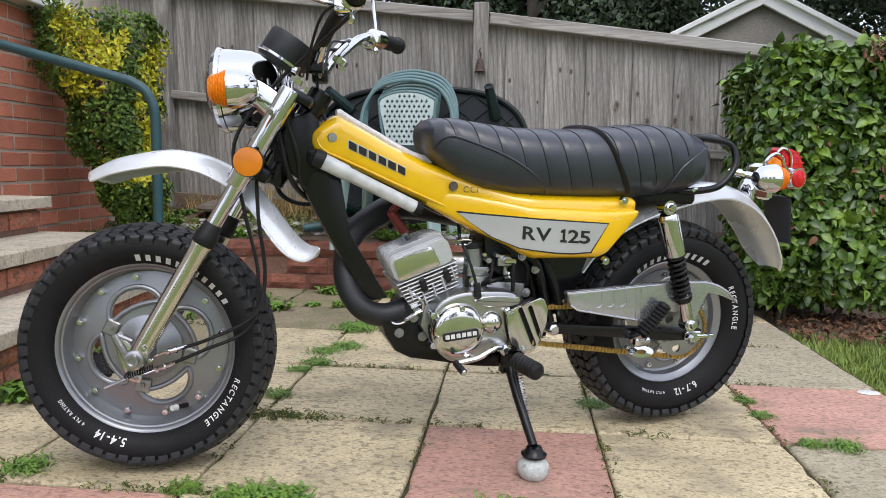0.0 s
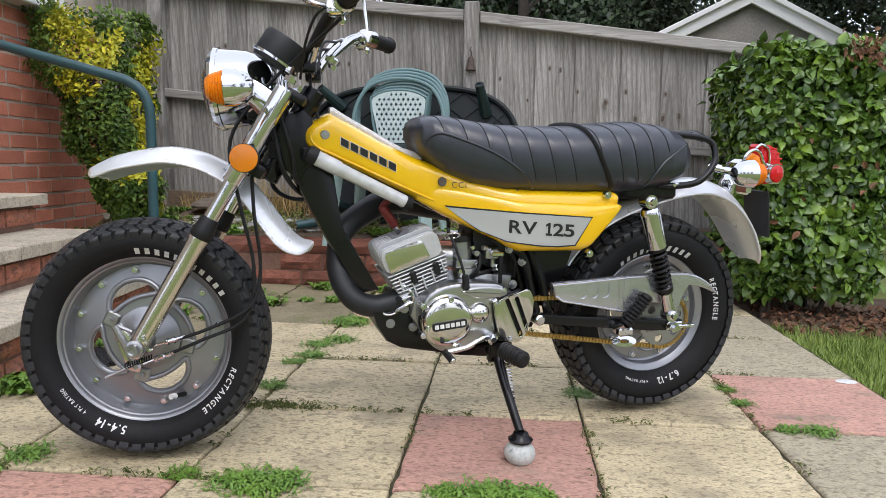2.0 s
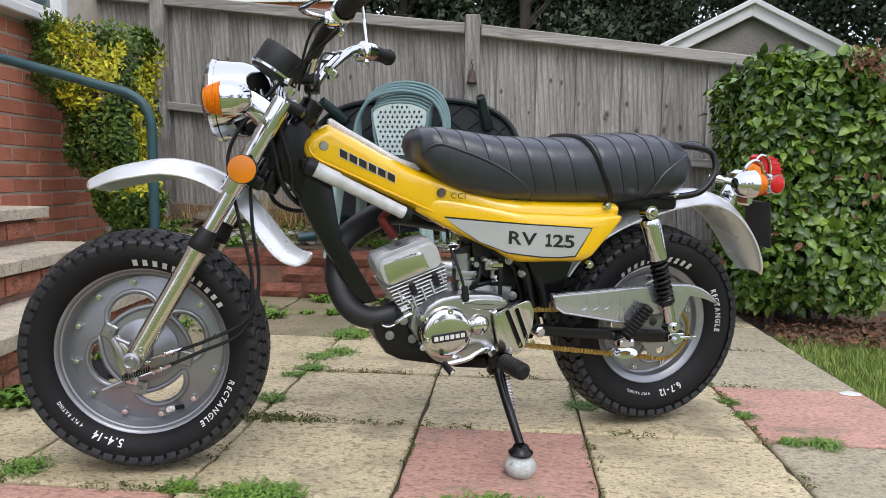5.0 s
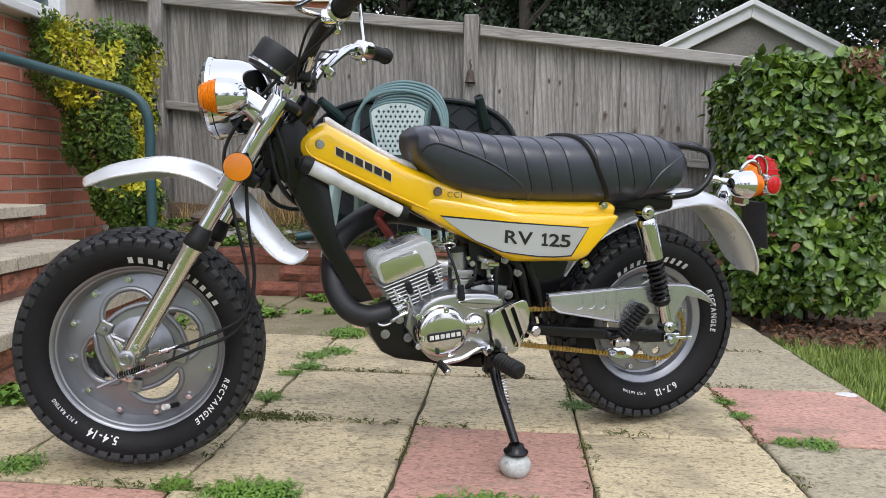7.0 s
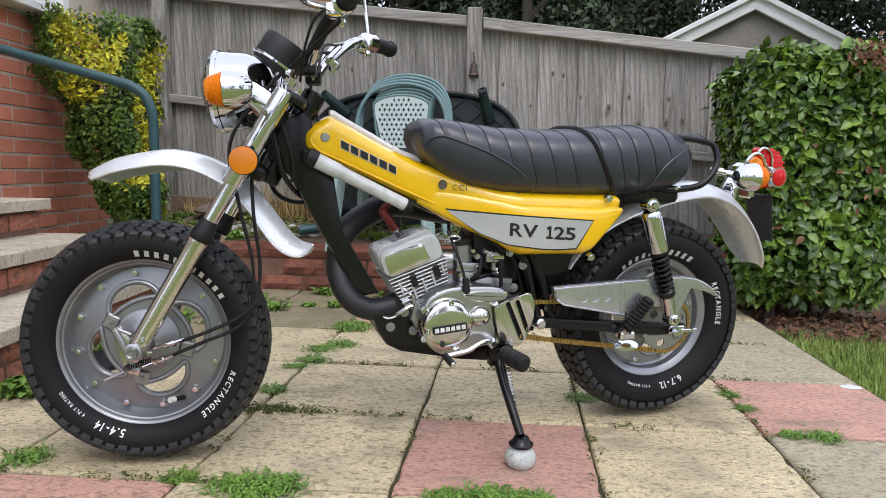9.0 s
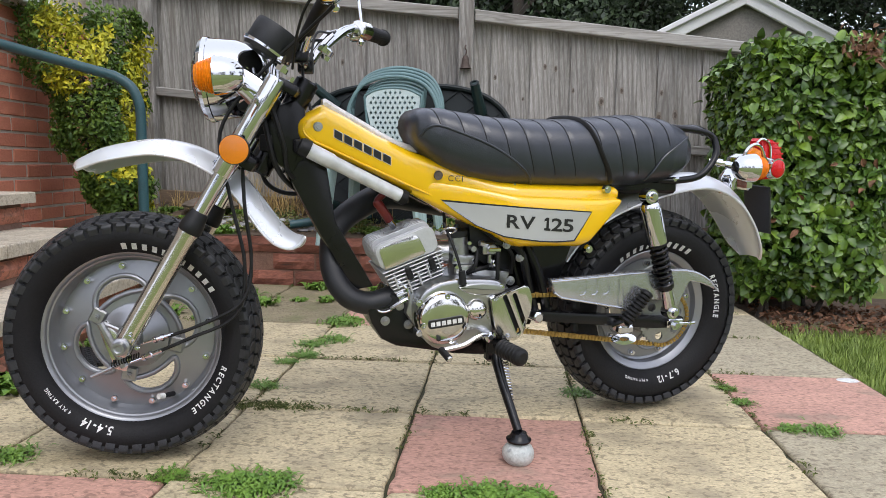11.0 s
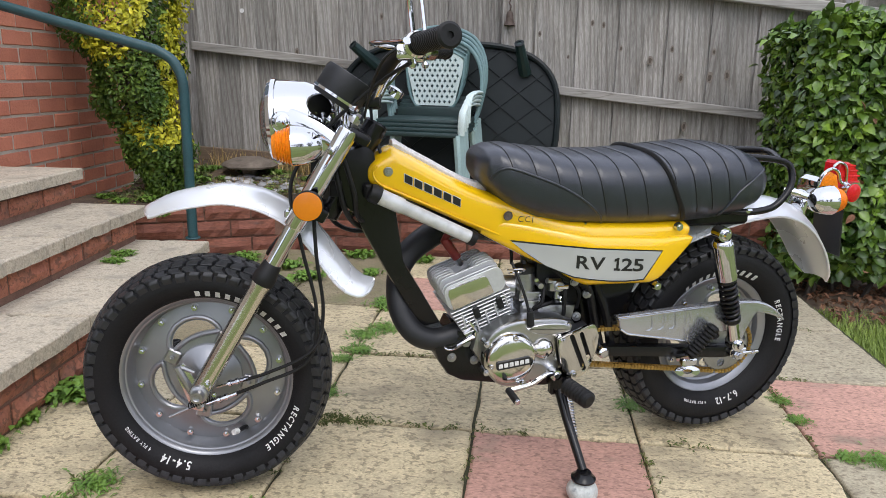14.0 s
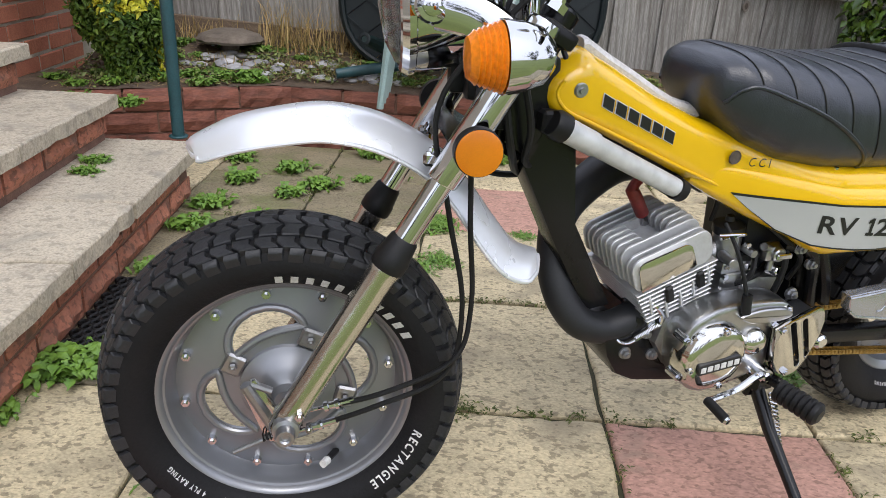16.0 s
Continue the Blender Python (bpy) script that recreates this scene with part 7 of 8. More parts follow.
# footrest
bm = bmesh.new()
rod(bm, (0.79, -0.06, 0.225), (0.80, -0.17, 0.235), 0.010, seg=12)
box(bm, (0.79, -0.10, 0.222), (0.045, 0.05, 0.04), bevel=0.008)
fr = part("footrest", bm, M_BLACK, bike, "black folding footrest with rubber")
bm = bmesh.new()
a, b = Vector((0.782, -0.155, 0.234)), Vector((0.802, -0.222, 0.230))
L = (b - a).length
prof = [(0, 0)]
for k in range(7):
    prof += [(0.0165, L * k / 7), (0.0195, L * (k + 0.25) / 7), (0.0195, L * (k + 0.75) / 7)]
lathe(bm, prof + [(0.0185, L), (0.012, L + 0.004), (0, L + 0.004)], along(a, b - a), 18)
part("footrest_rubber", bm, M_RUBBER, fr, "ribbed rubber")
# side stand with a stone under its foot
bm = bmesh.new()
sweep(bm, [(0.786, -0.105, 0.215), (0.787, -0.16, 0.155), (0.790, -0.249, 0.078)], [0.013, 0.0105, 0.0095], 12)
box(bm, (0.782, -0.105, 0.215), (0.035, 0.022, 0.05), bevel=0.005)
st = part("side_stand", bm, M_BLACK, bike, "black side stand with a coil spring")
bm = bmesh.new()
lathe(bm, [(0, 0.0), (0.026, 0.0), (0.027, 0.004), (0.020, 0.009), (0.016, 0.018), (0, 0.02)], Matrix.Translation((0.790, -0.253, 0.060)), 20)
part("stand_foot", bm, M_BLACK, st)
bm = bmesh.new()
pts = [(0.800 + 0.006 * math.cos(t * 0.8), -0.135 - 0.048 * t / 120 + 0.006 * math.sin(t * 0.8), 0.205 - 0.085 * t / 120) for t in range(121)]
sweep(bm, pts, 0.0014, 5)
part("stand_spring", bm, M_CHROME, st)
# exhaust: header sweeping forward and back up over the engine
bm = bmesh.new()
ex = curve([(0.585, -0.030, 0.340), (0.548, -0.035, 0.325), (0.508, -0.035, 0.318), (0.466, -0.030, 0.334), (0.440, -0.010, 0.372), (0.434, 0.015, 0.42), (0.450, 0.045, 0.475), (0.50, 0.07, 0.515), (0.58, 0.09, 0.545), (0.70, 0.11, 0.53), (0.90, 0.14, 0.50), (1.10, 0.155, 0.50)], 6)
sweep(bm, ex, [0.0255] * 36 + [0.027 + 0.0004 * i for i in range(len(ex) - 36)], 18)
exo = part("exhaust_pipe", bm, M_SATIN, bike, "matt black exhaust pipe curling past the down tube")
bm = bmesh.new()
lathe(bm, [(0.026, -0.012), (0.033, -0.010), (0.033, 0.006), (0.026, 0.008)], along((0.578, -0.031, 0.335), (0.86, 0.1, 0.42)), 22)
part("exhaust_clamp", bm, M_CHROME, exo)
bm = bmesh.new()
pts = [(0.552 + 0.036 * t / 110, -0.066 + 0.0045 * math.cos(t * 0.9), 0.310 + 0.020 * t / 110 + 0.0045 * math.sin(t * 0.9)) for t in range(111)]
sweep(bm, pts, 0.0013, 5)
part("exhaust_spring", bm, M_CHROME, exo)
bm = bmesh.new()
sweep(bm, curve([(0.545, -0.050, 0.378), (0.572, -0.064, 0.370), (0.592, -0.068, 0.350), (0.594, -0.067, 0.332), (0.586, -0.066, 0.328)], 5), 0.0042, 8)
sweep(bm, curve([(0.556, -0.066, 0.309), (0.540, -0.066, 0.304), (0.528, -0.062, 0.306), (0.524, -0.05, 0.312)], 4), 0.0028, 8)
part("spring_hook", bm, M_CHROME, exo)
# carburettor
bm = bmesh.new()
rod(bm, (0.655, -0.01, 0.425), (0.700, -0.02, 0.425), 0.026, seg=20, bevel=0.003)
rod(bm, (0.722, -0.030, 0.405), (0.716, -0.030, 0.468), 0.0235, 0.0225, 24, bevel=0.003)
box(bm, (0.726, -0.030, 0.414), (0.062, 0.060, 0.020), bevel=0.004, seg=2)
rod(bm, (0.700, -0.045, 0.432), (0.697, -0.078, 0.432), 0.0085, 0.0075, 14, bevel=0.001)
rod(bm, (0.742, -0.045, 0.440), (0.742, -0.070, 0.440), 0.0065, seg=12)
carb = part("carburettor", bm, M_ALU, bike, "cast alloy carburettor with hoses")
bm = bmesh.new()
box(bm, (0.728, -0.032, 0.388), (0.054, 0.056, 0.034), bevel=0.010, seg=3)
rod(bm, (0.728, -0.032, 0.374), (0.728, -0.032, 0.360), 0.009, 0.007, 12, bevel=0.001)
part("float_bowl", bm, M_CASE, carb, "cast float bowl")
bm = bmesh.new()
lathe(bm, [(0, 0.024), (0.006, 0.024), (0.008, 0.016), (0.019, 0.012), (0.0245, 0.010), (0.0255, 0.0), (0.0245, -0.004)], along((0.716, -0.030, 0.468), (-0.09, 0, 1)), 26)
part("slide_cap", bm, M_SATIN, carb, "black slide cap")
for x, z in ((0.703, 0.416), (0.748, 0.412), (0.706, 0.398), (0.748, 0.396), (0.734, 0.452)):
    bm = bmesh.new()
    lathe(bm, [(0, 0.003), (0.0045, 0.003), (0.005, 0.001), (0.005, -0.004)], face(x, z, -0.060), 10)
    part("carb_screw", bm, M_CHROME, carb)
bm = bmesh.new()
sweep(bm, curve([(0.745, -0.02, 0.425), (0.775, -0.01, 0.435), (0.80, 0.0, 0.46)], 4), 0.026, 14)
part("intake_hose", bm, M_RUBBER, carb)
bm = bmesh.new()
box(bm, (0.780, -0.066, 0.440), (0.040, 0.022, 0.026), bevel=0.006, seg=2)
rod(bm, (0.782, -0.070, 0.440), (0.782, -0.084, 0.440), 0.0135, 0.012, 20, bevel=0.002)
rod(bm, (0.765, -0.072, 0.451), (0.753, -0.074, 0.454), 0.0065, seg=12)
rod(bm, (0.782, -0.068, 0.426), (0.782, -0.068, 0.408), 0.006, seg=12)
tp = part("fuel_tap", bm, M_CASE, carb, "polished fuel tap")
bm = bmesh.new()
box(bm, (0.786, -0.087, 0.440), (0.030, 0.006, 0.010), bevel=0.002)
part("tap_lever", bm, M_CHROME, tp)
cable([(0.668, -0.070, 0.50), (0.676, -0.095, 0.47), (0.688, -0.112, 0.43), (0.696, -0.122, 0.395)], 0.0032)
bm = bmesh.new()
rod(bm, (0.696, -0.122, 0.402), (0.699, -0.124, 0.372), 0.0075, 0.0085, 12)
part("cable_boot", bm, M_RUBBER, bike)
cable([(0.69, -0.015, 0.48), (0.675, -0.03, 0.53), (0.63, -0.02, 0.56)], 0.004)
cable([(0.755, -0.06, 0.44), (0.745, -0.07, 0.40), (0.725, -0.05, 0.38)], 0.0045)
cable([(0.80, -0.07, 0.47), (0.795, -0.085, 0.42), (0.80, -0.075, 0.37)], 0.005)
cable([(0.74, -0.05, 0.50), (0.78, -0.08, 0.47), (0.83, -0.08, 0.43), (0.84, -0.06, 0.38)], 0.0045)
cable([(0.655, -0.078, 0.485), (0.675, -0.095, 0.492), (0.692, -0.09, 0.488), (0.685, -0.075, 0.478), (0.66, -0.078, 0.478)], 0.0022, None, M_CHROME)
cable([(0.72, -0.05, 0.375), (0.75, -0.06, 0.39), (0.79, -0.05, 0.40), (0.82, -0.03, 0.44)], 0.0055)
for k, (x, y, z, s) in enumerate(((0.79, -0.06, 0.405, 0.022), (0.745, -0.045, 0.375, 0.018), (0.83, -0.07, 0.45, 0.024))):
    bm = bmesh.new()
    rod(bm, (x, y, z), (x + 0.004, y - 0.02, z + 0.004), s * 0.5, s * 0.4, 14, bevel=0.002)
    part("engine_fitting", bm, M_CHROME if k % 2 == 0 else M_ALU, carb)

# swinging arm, chain guard, chain and rear shock absorbers
for side in (-1, 1):
    bm = bmesh.new()
    prism(bm, [(0.878, 0.301), (1.20, 0.270), (1.285, 0.265), (1.29, 0.238), (1.20, 0.240), (0.88, 0.276)], side * 0.100 - 0.013, side * 0.100 + 0.013, 0.007)
    sa = part("swing_arm", bm, M_BLACK, bike, "black swinging arm")
    bm = bmesh.new()
    rod(bm, (0.885, side * 0.085, 0.288), (0.885, side * 0.128, 0.288), 0.0155, 0.013, 18, bevel=0.004)
    part("pivot_bolt", bm, M_CHROME, sa)
    bm = bmesh.new()
    box(bm, (1.258, side * 0.117, 0.252), (0.045, 0.006, 0.022), bevel=0.003)
    rod(bm, (1.236, side * 0.12, 0.252), (1.311, side * 0.12, 0.252), 0.0045, seg=10)
    nut(bm, 1.250, 0.252, side * 0.120, 0.013, 0.012, (0, side, 0))
    nut(bm, 1.296, 0.252, side * 0.118, 0.006, 0.006, (0, side, 0))
    part("chain_adjuster", bm, M_CHROME, sa)
    top, bot = Vector((1.130, side * 0.152, 0.568)), Vector((1.224, side * 0.138, 0.290))
    ax = (bot - top).normalized()
    bm = bmesh.new()
    L = (bot - top).length
    lathe(bm, [(0, 0.016), (0.018, 0.016), (0.0225, 0.022), (0.0235, 0.030), (0.0235, 0.115), (0.021, 0.118), (0, 0.118)], along(top, ax), 24)
    sh = part("shock_absorber", bm, M_CHROME, bike, "chrome-shrouded shock absorber with black spring")
    bm = bmesh.new()
    rod(bm, bot - ax * 0.075, bot - ax * 0.012, 0.0145, seg=16)
    part("lower_body", bm, M_CHROME, sh)
    for p in (top, bot):
        bm = bmesh.new()
        lathe(bm, [(0.009, -0.014), (0.0165, -0.014), (0.0165, 0.014), (0.009, 0.014)], along(p, (0, 1, 0)), 20, closed=True)
        lathe(bm, [(0, 0.026), (0.007, 0.026), (0.0085, 0.020), (0.012, 0.018), (0.012, -0.02), (0, -0.02)], along(p, (0, side, 0)), 14)
        part("shock_eye", bm, M_CHROME, sh)
    bm = bmesh.new()
    turns = 9
    u = Vector((0, 1, 0)).cross(ax).normalized()
    v = ax.cross(u)
    sweep(bm, [top + ax * (0.112 + 0.112 * t / 180) + (u * math.cos(t * turns * 2 * math.pi / 180) + v * math.sin(t * turns * 2 * math.pi / 180)) * 0.0175 for t in range(181)], 0.0042, 7)
    part("shock_spring", bm, M_BLACK, sh, "black coil spring")
    bm = bmesh.new()
    rod(bm, top + ax * 0.10, top + ax * 0.22, 0.010, seg=12)
    lathe(bm, [(0, 0.222), (0.021, 0.222), (0.021, 0.230), (0.016, 0.236), (0, 0.236)], along(top, ax), 20)
    part("damper_rod", bm, M_BLACK, sh)
bm = bmesh.new()
g = curve([(0.909, 0, 0.375), (0.985, 0, 0.379), (1.104, 0, 0.386), (1.182, 0, 0.389), (1.254, 0, 0.390), (1.298, 0, 0.383), (1.335, 0, 0.365), (1.363, 0, 0.339)], 4)
poly = [(p.x, p.z) for p in g] + [(1.354, 0.337), (1.338, 0.345), (1.318, 0.352), (1.284, 0.359), (1.276, 0.348), (1.262, 0.318), (1.252, 0.292), (1.236, 0.290), (1.214, 0.315), (1.170, 0.318), (1.135, 0.298), (1.122, 0.289), (1.110, 0.290), (1.100, 0.299), (0.937, 0.331), (0.918, 0.346)]
prism(bm, poly, -0.129, -0.108, 0.005, seg=3)
cg = part("chain_guard", bm, M_GUARD, bike, "silver chain guard with pressed ribs")
for x in (0.995, 1.025, 1.055):
    bm = bmesh.new()
    rod(bm, (x, -0.1285, 0.376), (x + 0.004, -0.1285, 0.345), 0.0022, seg=8)
    sweep(bm, curve([(x + 0.004, -0.1285, 0.345), (x - 0.002, -0.1285, 0.338), (x - 0.012, -0.1285, 0.337)], 4), 0.0022, 8)
    part("pressed_rib", bm, M_GUARD, cg)
for x in (1.084, 1.096):
    bm = bmesh.new()
    rod(bm, (x, -0.1285, 0.382), (x + 0.002, -0.1285, 0.304), 0.0020, seg=8)
    part("pressed_rib", bm, M_GUARD, cg)
bm = bmesh.new()
sweep(bm, [Vector((p.x, -0.128, p.z - 0.004)) for p in g], 0.0030, 8)
sweep(bm, [(0.918, -0.128, 0.346), (0.937, -0.128, 0.333), (1.02, -0.128, 0.317), (1.100, -0.128, 0.301)], 0.0030, 8)
part("rolled_edge", bm, M_GUARD, cg)
for x, z in ((1.128, 0.293),):
    bm = bmesh.new()
    nut(bm, x, z, -0.129, 0.007, 0.006)
    part("guard_bolt", bm, M_CHROME, cg)


def chain(a, b, n):
    a, b = Vector(a), Vector(b)
    d = (b - a) / n
    ang = math.atan2(d.z, d.x)
    for k in range(n):
        yield a + d * (k + 0.5), ang


ch_bm = bmesh.new()
runs = [chain((0.845, -0.085, 0.333), (1.239, -0.085, 0.325), 44), chain((0.845, -0.085, 0.250), (1.216, -0.085, 0.194), 41)]
links = [q for run in runs for q in run]
for k in range(27):
    a = radians(-105 + 205 * k / 26)
    links.append((Vector((1.243 + 0.0685 * math.cos(a), -0.085, 0.258 + 0.0675 * math.sin(a))), a + math.pi / 2))
for c, ang in links:
    for dy in (-0.0055, 0.0055):
        box(ch_bm, (0, 0, 0), (0.0072, 0.0016, 0.0098), bevel=0.0, m=Matrix.Translation(c + Vector((0, dy, 0))) @ Matrix.Rotation(-ang, 4, "Y"))
    lathe(ch_bm, [(0, -0.0080), (0.0034, -0.0080), (0.0034, 0.0080), (0, 0.0080)], along(c, (0, 1, 0)), 6)
ob = part("drive_chain", ch_bm, M_GOLD, bike, "gold roller drive chain")
ob["kind"] = "stuff"
bm = bmesh.new()
teeth = []
for k in range(76):
    a = 2 * math.pi * k / 76
    teeth.append((1.243 + (0.068 if k % 2 else 0.0625) * math.cos(a), 0.258 + (0.068 if k % 2 else 0.0625) * math.sin(a)))
hl_ = [[(1.243 + 0.045 * math.cos(radians(a)) + 0.011 * math.cos(radians(t)), 0.258 + 0.045 * math.sin(radians(a)) + 0.011 * math.sin(radians(t))) for t in range(0, 360, 36)] for a in range(20, 380, 60)]
prism(bm, teeth, -0.088, -0.083, 0, hl_)
part("sprocket", bm, M_ALU, rw, "alloy rear sprocket")
bm = bmesh.new()
lathe(bm, [(0, 0.075), (0.028, 0.075), (0.034, 0.06), (0.06, 0.05), (0.064, 0.0), (0.064, -0.06), (0, -0.065)], face(*RC, 0), 30)
part("rear_hub", bm, M_ALU, rw)
bm = bmesh.new()
rod(bm, (1.243, -0.13, 0.254), (1.243, 0.13, 0.254), 0.007)
part("axle", bm, M_CHROME, rw)
# folded passenger footrest on the swing arm
bm = bmesh.new()
a, b = Vector((1.101, -0.142, 0.2714)), Vector((1.150, -0.150, 0.342))
prof = [(0, 0)]
L = (b - a).length
for k in range(9):
    prof += [(0.0125, L * k / 9), (0.0160, L * (k + 0.3) / 9), (0.0160, L * (k + 0.65) / 9)]
lathe(bm, prof + [(0.015, L), (0.010, L + 0.003), (0, L + 0.004)], along(a, b - a), 16)
pf = part("passenger_footrest", bm, M_RUBBER, bike, "folded passenger footrest")
bm = bmesh.new()
rod(bm, (1.092, -0.115, 0.252), (1.101, -0.148, 0.272), 0.010, seg=12)
box(bm, (1.105, -0.135, 0.252), (0.04, 0.022, 0.022), bevel=0.005)
lathe(bm, [(0.012, -0.004), (0.030, -0.003), (0.031, 0.0), (0.030, 0.003), (0.012, 0.004)], along((1.100, -0.142, 0.230), (-0.2, -1, 0.25)) @ Matrix.Diagonal((1, 0.45, 1, 1)), 22, closed=True)
part("footrest_bracket", bm, M_CHROME, pf)

# rear mudguard
RM_DROP = [0.034, 0.034, 0.034, 0.034, 0.034, 0.032, 0.030, 0.028, 0.026, 0.024, 0.022, 0.018]
RM = [(0.985, 0.405, 0.030), (1.012, 0.445, 0.032), (1.055, 0.492, 0.038), (1.12, 0.541, 0.048), (1.20, 0.580, 0.060), (1.28, 0.606, 0.070), (1.36, 0.614, 0.076), (1.43, 0.594, 0.080), (1.485, 0.553, 0.080), (1.53, 0.495, 0.076), (1.562, 0.432, 0.064), (1.577, 0.392, 0.036)]
bm = bmesh.new()
trough(bm, RM, RM_DROP)
rm_ob = part("rear_mudguard", bm, M_SILVER, bike, "silver painted rear mudguard", sharp=50)
for side in (-1, 1):
    c = curve([(a, 0, b) for a, b, _ in RM], 4)
    hw = curve([(w, 0, 0) for _, _, w in RM], 4)
    dr = curve([(q, 0, 0) for q in RM_DROP], 4)
    pts = []
    for i, p in enumerate(c):
        t = (c[min(i + 1, len(c) - 1)] - c[max(i - 1, 0)]).normalized()
        nrm = Vector((-t.z, 0, t.x))
        pts.append(p + Vector((0, side * hw[i].x, 0)) - nrm * dr[i].x * hw[i].x / 0.066)
    bm = bmesh.new()
    sweep(bm, pts, 0.0035, 8)
    part("rolled_edge", bm, M_SILVER, rm_ob)
bm = bmesh.new()
box(bm, (1.14, 0, 0.584), (0.23, 0.176, 0.034), bevel=0.008)
part("rear_subframe", bm, M_BLACK, frame_ob)
# grab rail
bm = bmesh.new()
loop = [(1.20, -0.085, 0.600), (1.24, -0.10, 0.600), (1.300, -0.105, 0.612), (1.340, -0.10, 0.650), (1.350, -0.09, 0.688), (1.328, -0.08, 0.714), (1.23, -0.07, 0.724), (1.19, -0.065, 0.72)]
sweep(bm, curve(loop, 6), 0.0082, 12)
sweep(bm, curve([(x, -y, z) for x, y, z in loop], 6), 0.0095, 12)
sweep(bm, curve([(1.318, -0.08, 0.716), (1.345, 0, 0.725), (1.318, 0.08, 0.716)], 6), 0.0095, 12)
gr = part("grab_rail", bm, M_BLACK, bike, "black looped grab rail behind the seat")
bm = bmesh.new()
box(bm, (1.255, -0.10, 0.602), (0.055, 0.014, 0.012), bevel=0.003)
part("rail_tab", bm, M_CHROME, gr)
# tail lamp
bm = bmesh.new()
poly = [(1.470, 0.632), (1.474, 0.655), (1.490, 0.664), (1.520, 0.660), (1.540, 0.640), (1.545, 0.612), (1.50, 0.600), (1.478, 0.612)]
prism(bm, poly, -0.048, 0.020, 0.008)
tl = part("tail_lamp", bm, M_CHROME, bike, "chrome tail lamp with red and amber lenses")
bm = bmesh.new()
lathe(bm, [(0, 0.076), (0.018, 0.075), (0.0225, 0.072), (0.0235, 0.066)], along((1.556, 0, 0.630), (0.12, -1, 0)), 24)
part("side_reflector", bm, M_RED, tl, "red side reflector")
bm = bmesh.new()
lathe(bm, [(0.0225, 0.070), (0.0265, 0.070), (0.0275, 0.062), (0.0265, 0.040)], along((1.556, 0, 0.630), (0.12, -1, 0)), 24)
part("reflector_rim", bm, M_CHROME, tl)
bm = bmesh.new()
poly2 = [(1.526, 0.698), (1.532, 0.705), (1.556, 0.703), (1.578, 0.692), (1.592, 0.670), (1.597, 0.645), (1.594, 0.615), (1.582, 0.602), (1.526, 0.600)]
prism(bm, poly2, -0.050, 0.000, 0.008, seg=3)
rl = part("red_lens", bm, M_RED, tl, "ribbed red lens")
for z in (0.612, 0.626, 0.640, 0.654, 0.668, 0.682, 0.694):
    x1 = lerp_table(((0.602, 1.582), (0.615, 1.594), (0.645, 1.597), (0.670, 1.592), (0.692, 1.578), (0.703, 1.556)), z)[0]
    bm = bmesh.new()
    box(bm, ((1.545 + x1) / 2, -0.025, z), (x1 - 1.545 + 0.004, 0.052, 0.0050), bevel=0.002, seg=2)
    part("lens_rib", bm, M_RED, rl)
for z in (0.700, 0.6985):
    bm = bmesh.new()
    sweep(bm, curve([(1.506, -0.053, z - 0.004), (1.520, -0.053, z + 0.005), (1.540, -0.053, z - 0.002), (1.549, -0.053, z - 0.020), (1.552, -0.053, 0.640), (1.552, -0.053, 0.605)], 5), 0.0032 if z < 0.7 else 0.0024, 8)
    part("chrome_trim", bm, M_CHROME, tl)
bm = bmesh.new()
prism(bm, [(1.468, 0.640), (1.474, 0.668), (1.494, 0.682), (1.512, 0.674), (1.524, 0.640)], -0.062, -0.046, 0.003)
part("amber_panel", bm, M_AMBER, tl)
bm = bmesh.new()
sweep(bm, curve([(1.458, -0.060, 0.622), (1.461, -0.060, 0.652), (1.472, -0.060, 0.678), (1.495, -0.060, 0.690), (1.515, -0.060, 0.681), (1.527, -0.060, 0.658), (1.545, -0.060, 0.652)], 5), 0.0042, 8)
part("chrome_trim", bm, M_CHROME, tl)
bm = bmesh.new()
sweep(bm, curve([(1.465, 0, 0.56), (1.470, 0, 0.60), (1.50, 0, 0.63)], 4), 0.028, 14, flat=0.6)
box(bm, (1.525, 0, 0.590), (0.018, 0.05, 0.04), bevel=0.006)
part("lamp_bracket", bm, M_CHROME, tl)
for side in (-1,):
    indicator((1.412 if side < 0 else 1.43, 0.152 * side if side < 0 else 0.10, 0.635), (1, 0.05 * side, 0.0), side, None, (1.365, 0.115 * side, 0.641))
    bm = bmesh.new()
    rod(bm, (1.335, 0.09 * side, 0.648), (1.375, 0.12 * side, 0.640), 0.006, seg=10)
    rod(bm, (1.352, 0.10 * side, 0.645), (1.360, 0.107 * side, 0.643), 0.010, seg=12)
    part("stem_bracket", bm, M_CHROME, tl)
bm = bmesh.new()
box(bm, (0, 0, 0), (0.006, 0.095, 0.125), bevel=0.002, m=Matrix.Translation((1.575, 0, 0.520)) @ Matrix.Rotation(radians(-8), 4, "Y"))
part("number_plate", bm, M_PLATE, bike, "dark number plate seen edge-on")

# stone under the stand foot
sm = BIKE @ Vector((0.790, -0.253, 0.060))
stone = bmesh.new()
bmesh.ops.create_icosphere(stone, subdivisions=3, radius=1.0, matrix=Matrix.Diagonal((0.0345, 0.0345, 0.029, 1)))
for v in stone.verts:
    v.co.z = max(-0.024, min(0.0265, v.co.z))
    v.co *= 1 + 0.04 * noise.noise(v.co * 40)
ob = link("stand_stone", stone, M_STONE, sharp=80)
ob.location = (sm.x, sm.y, sm.z - 0.0275)
tagged(ob, "round pale speckled stone under the side stand foot", "stone")

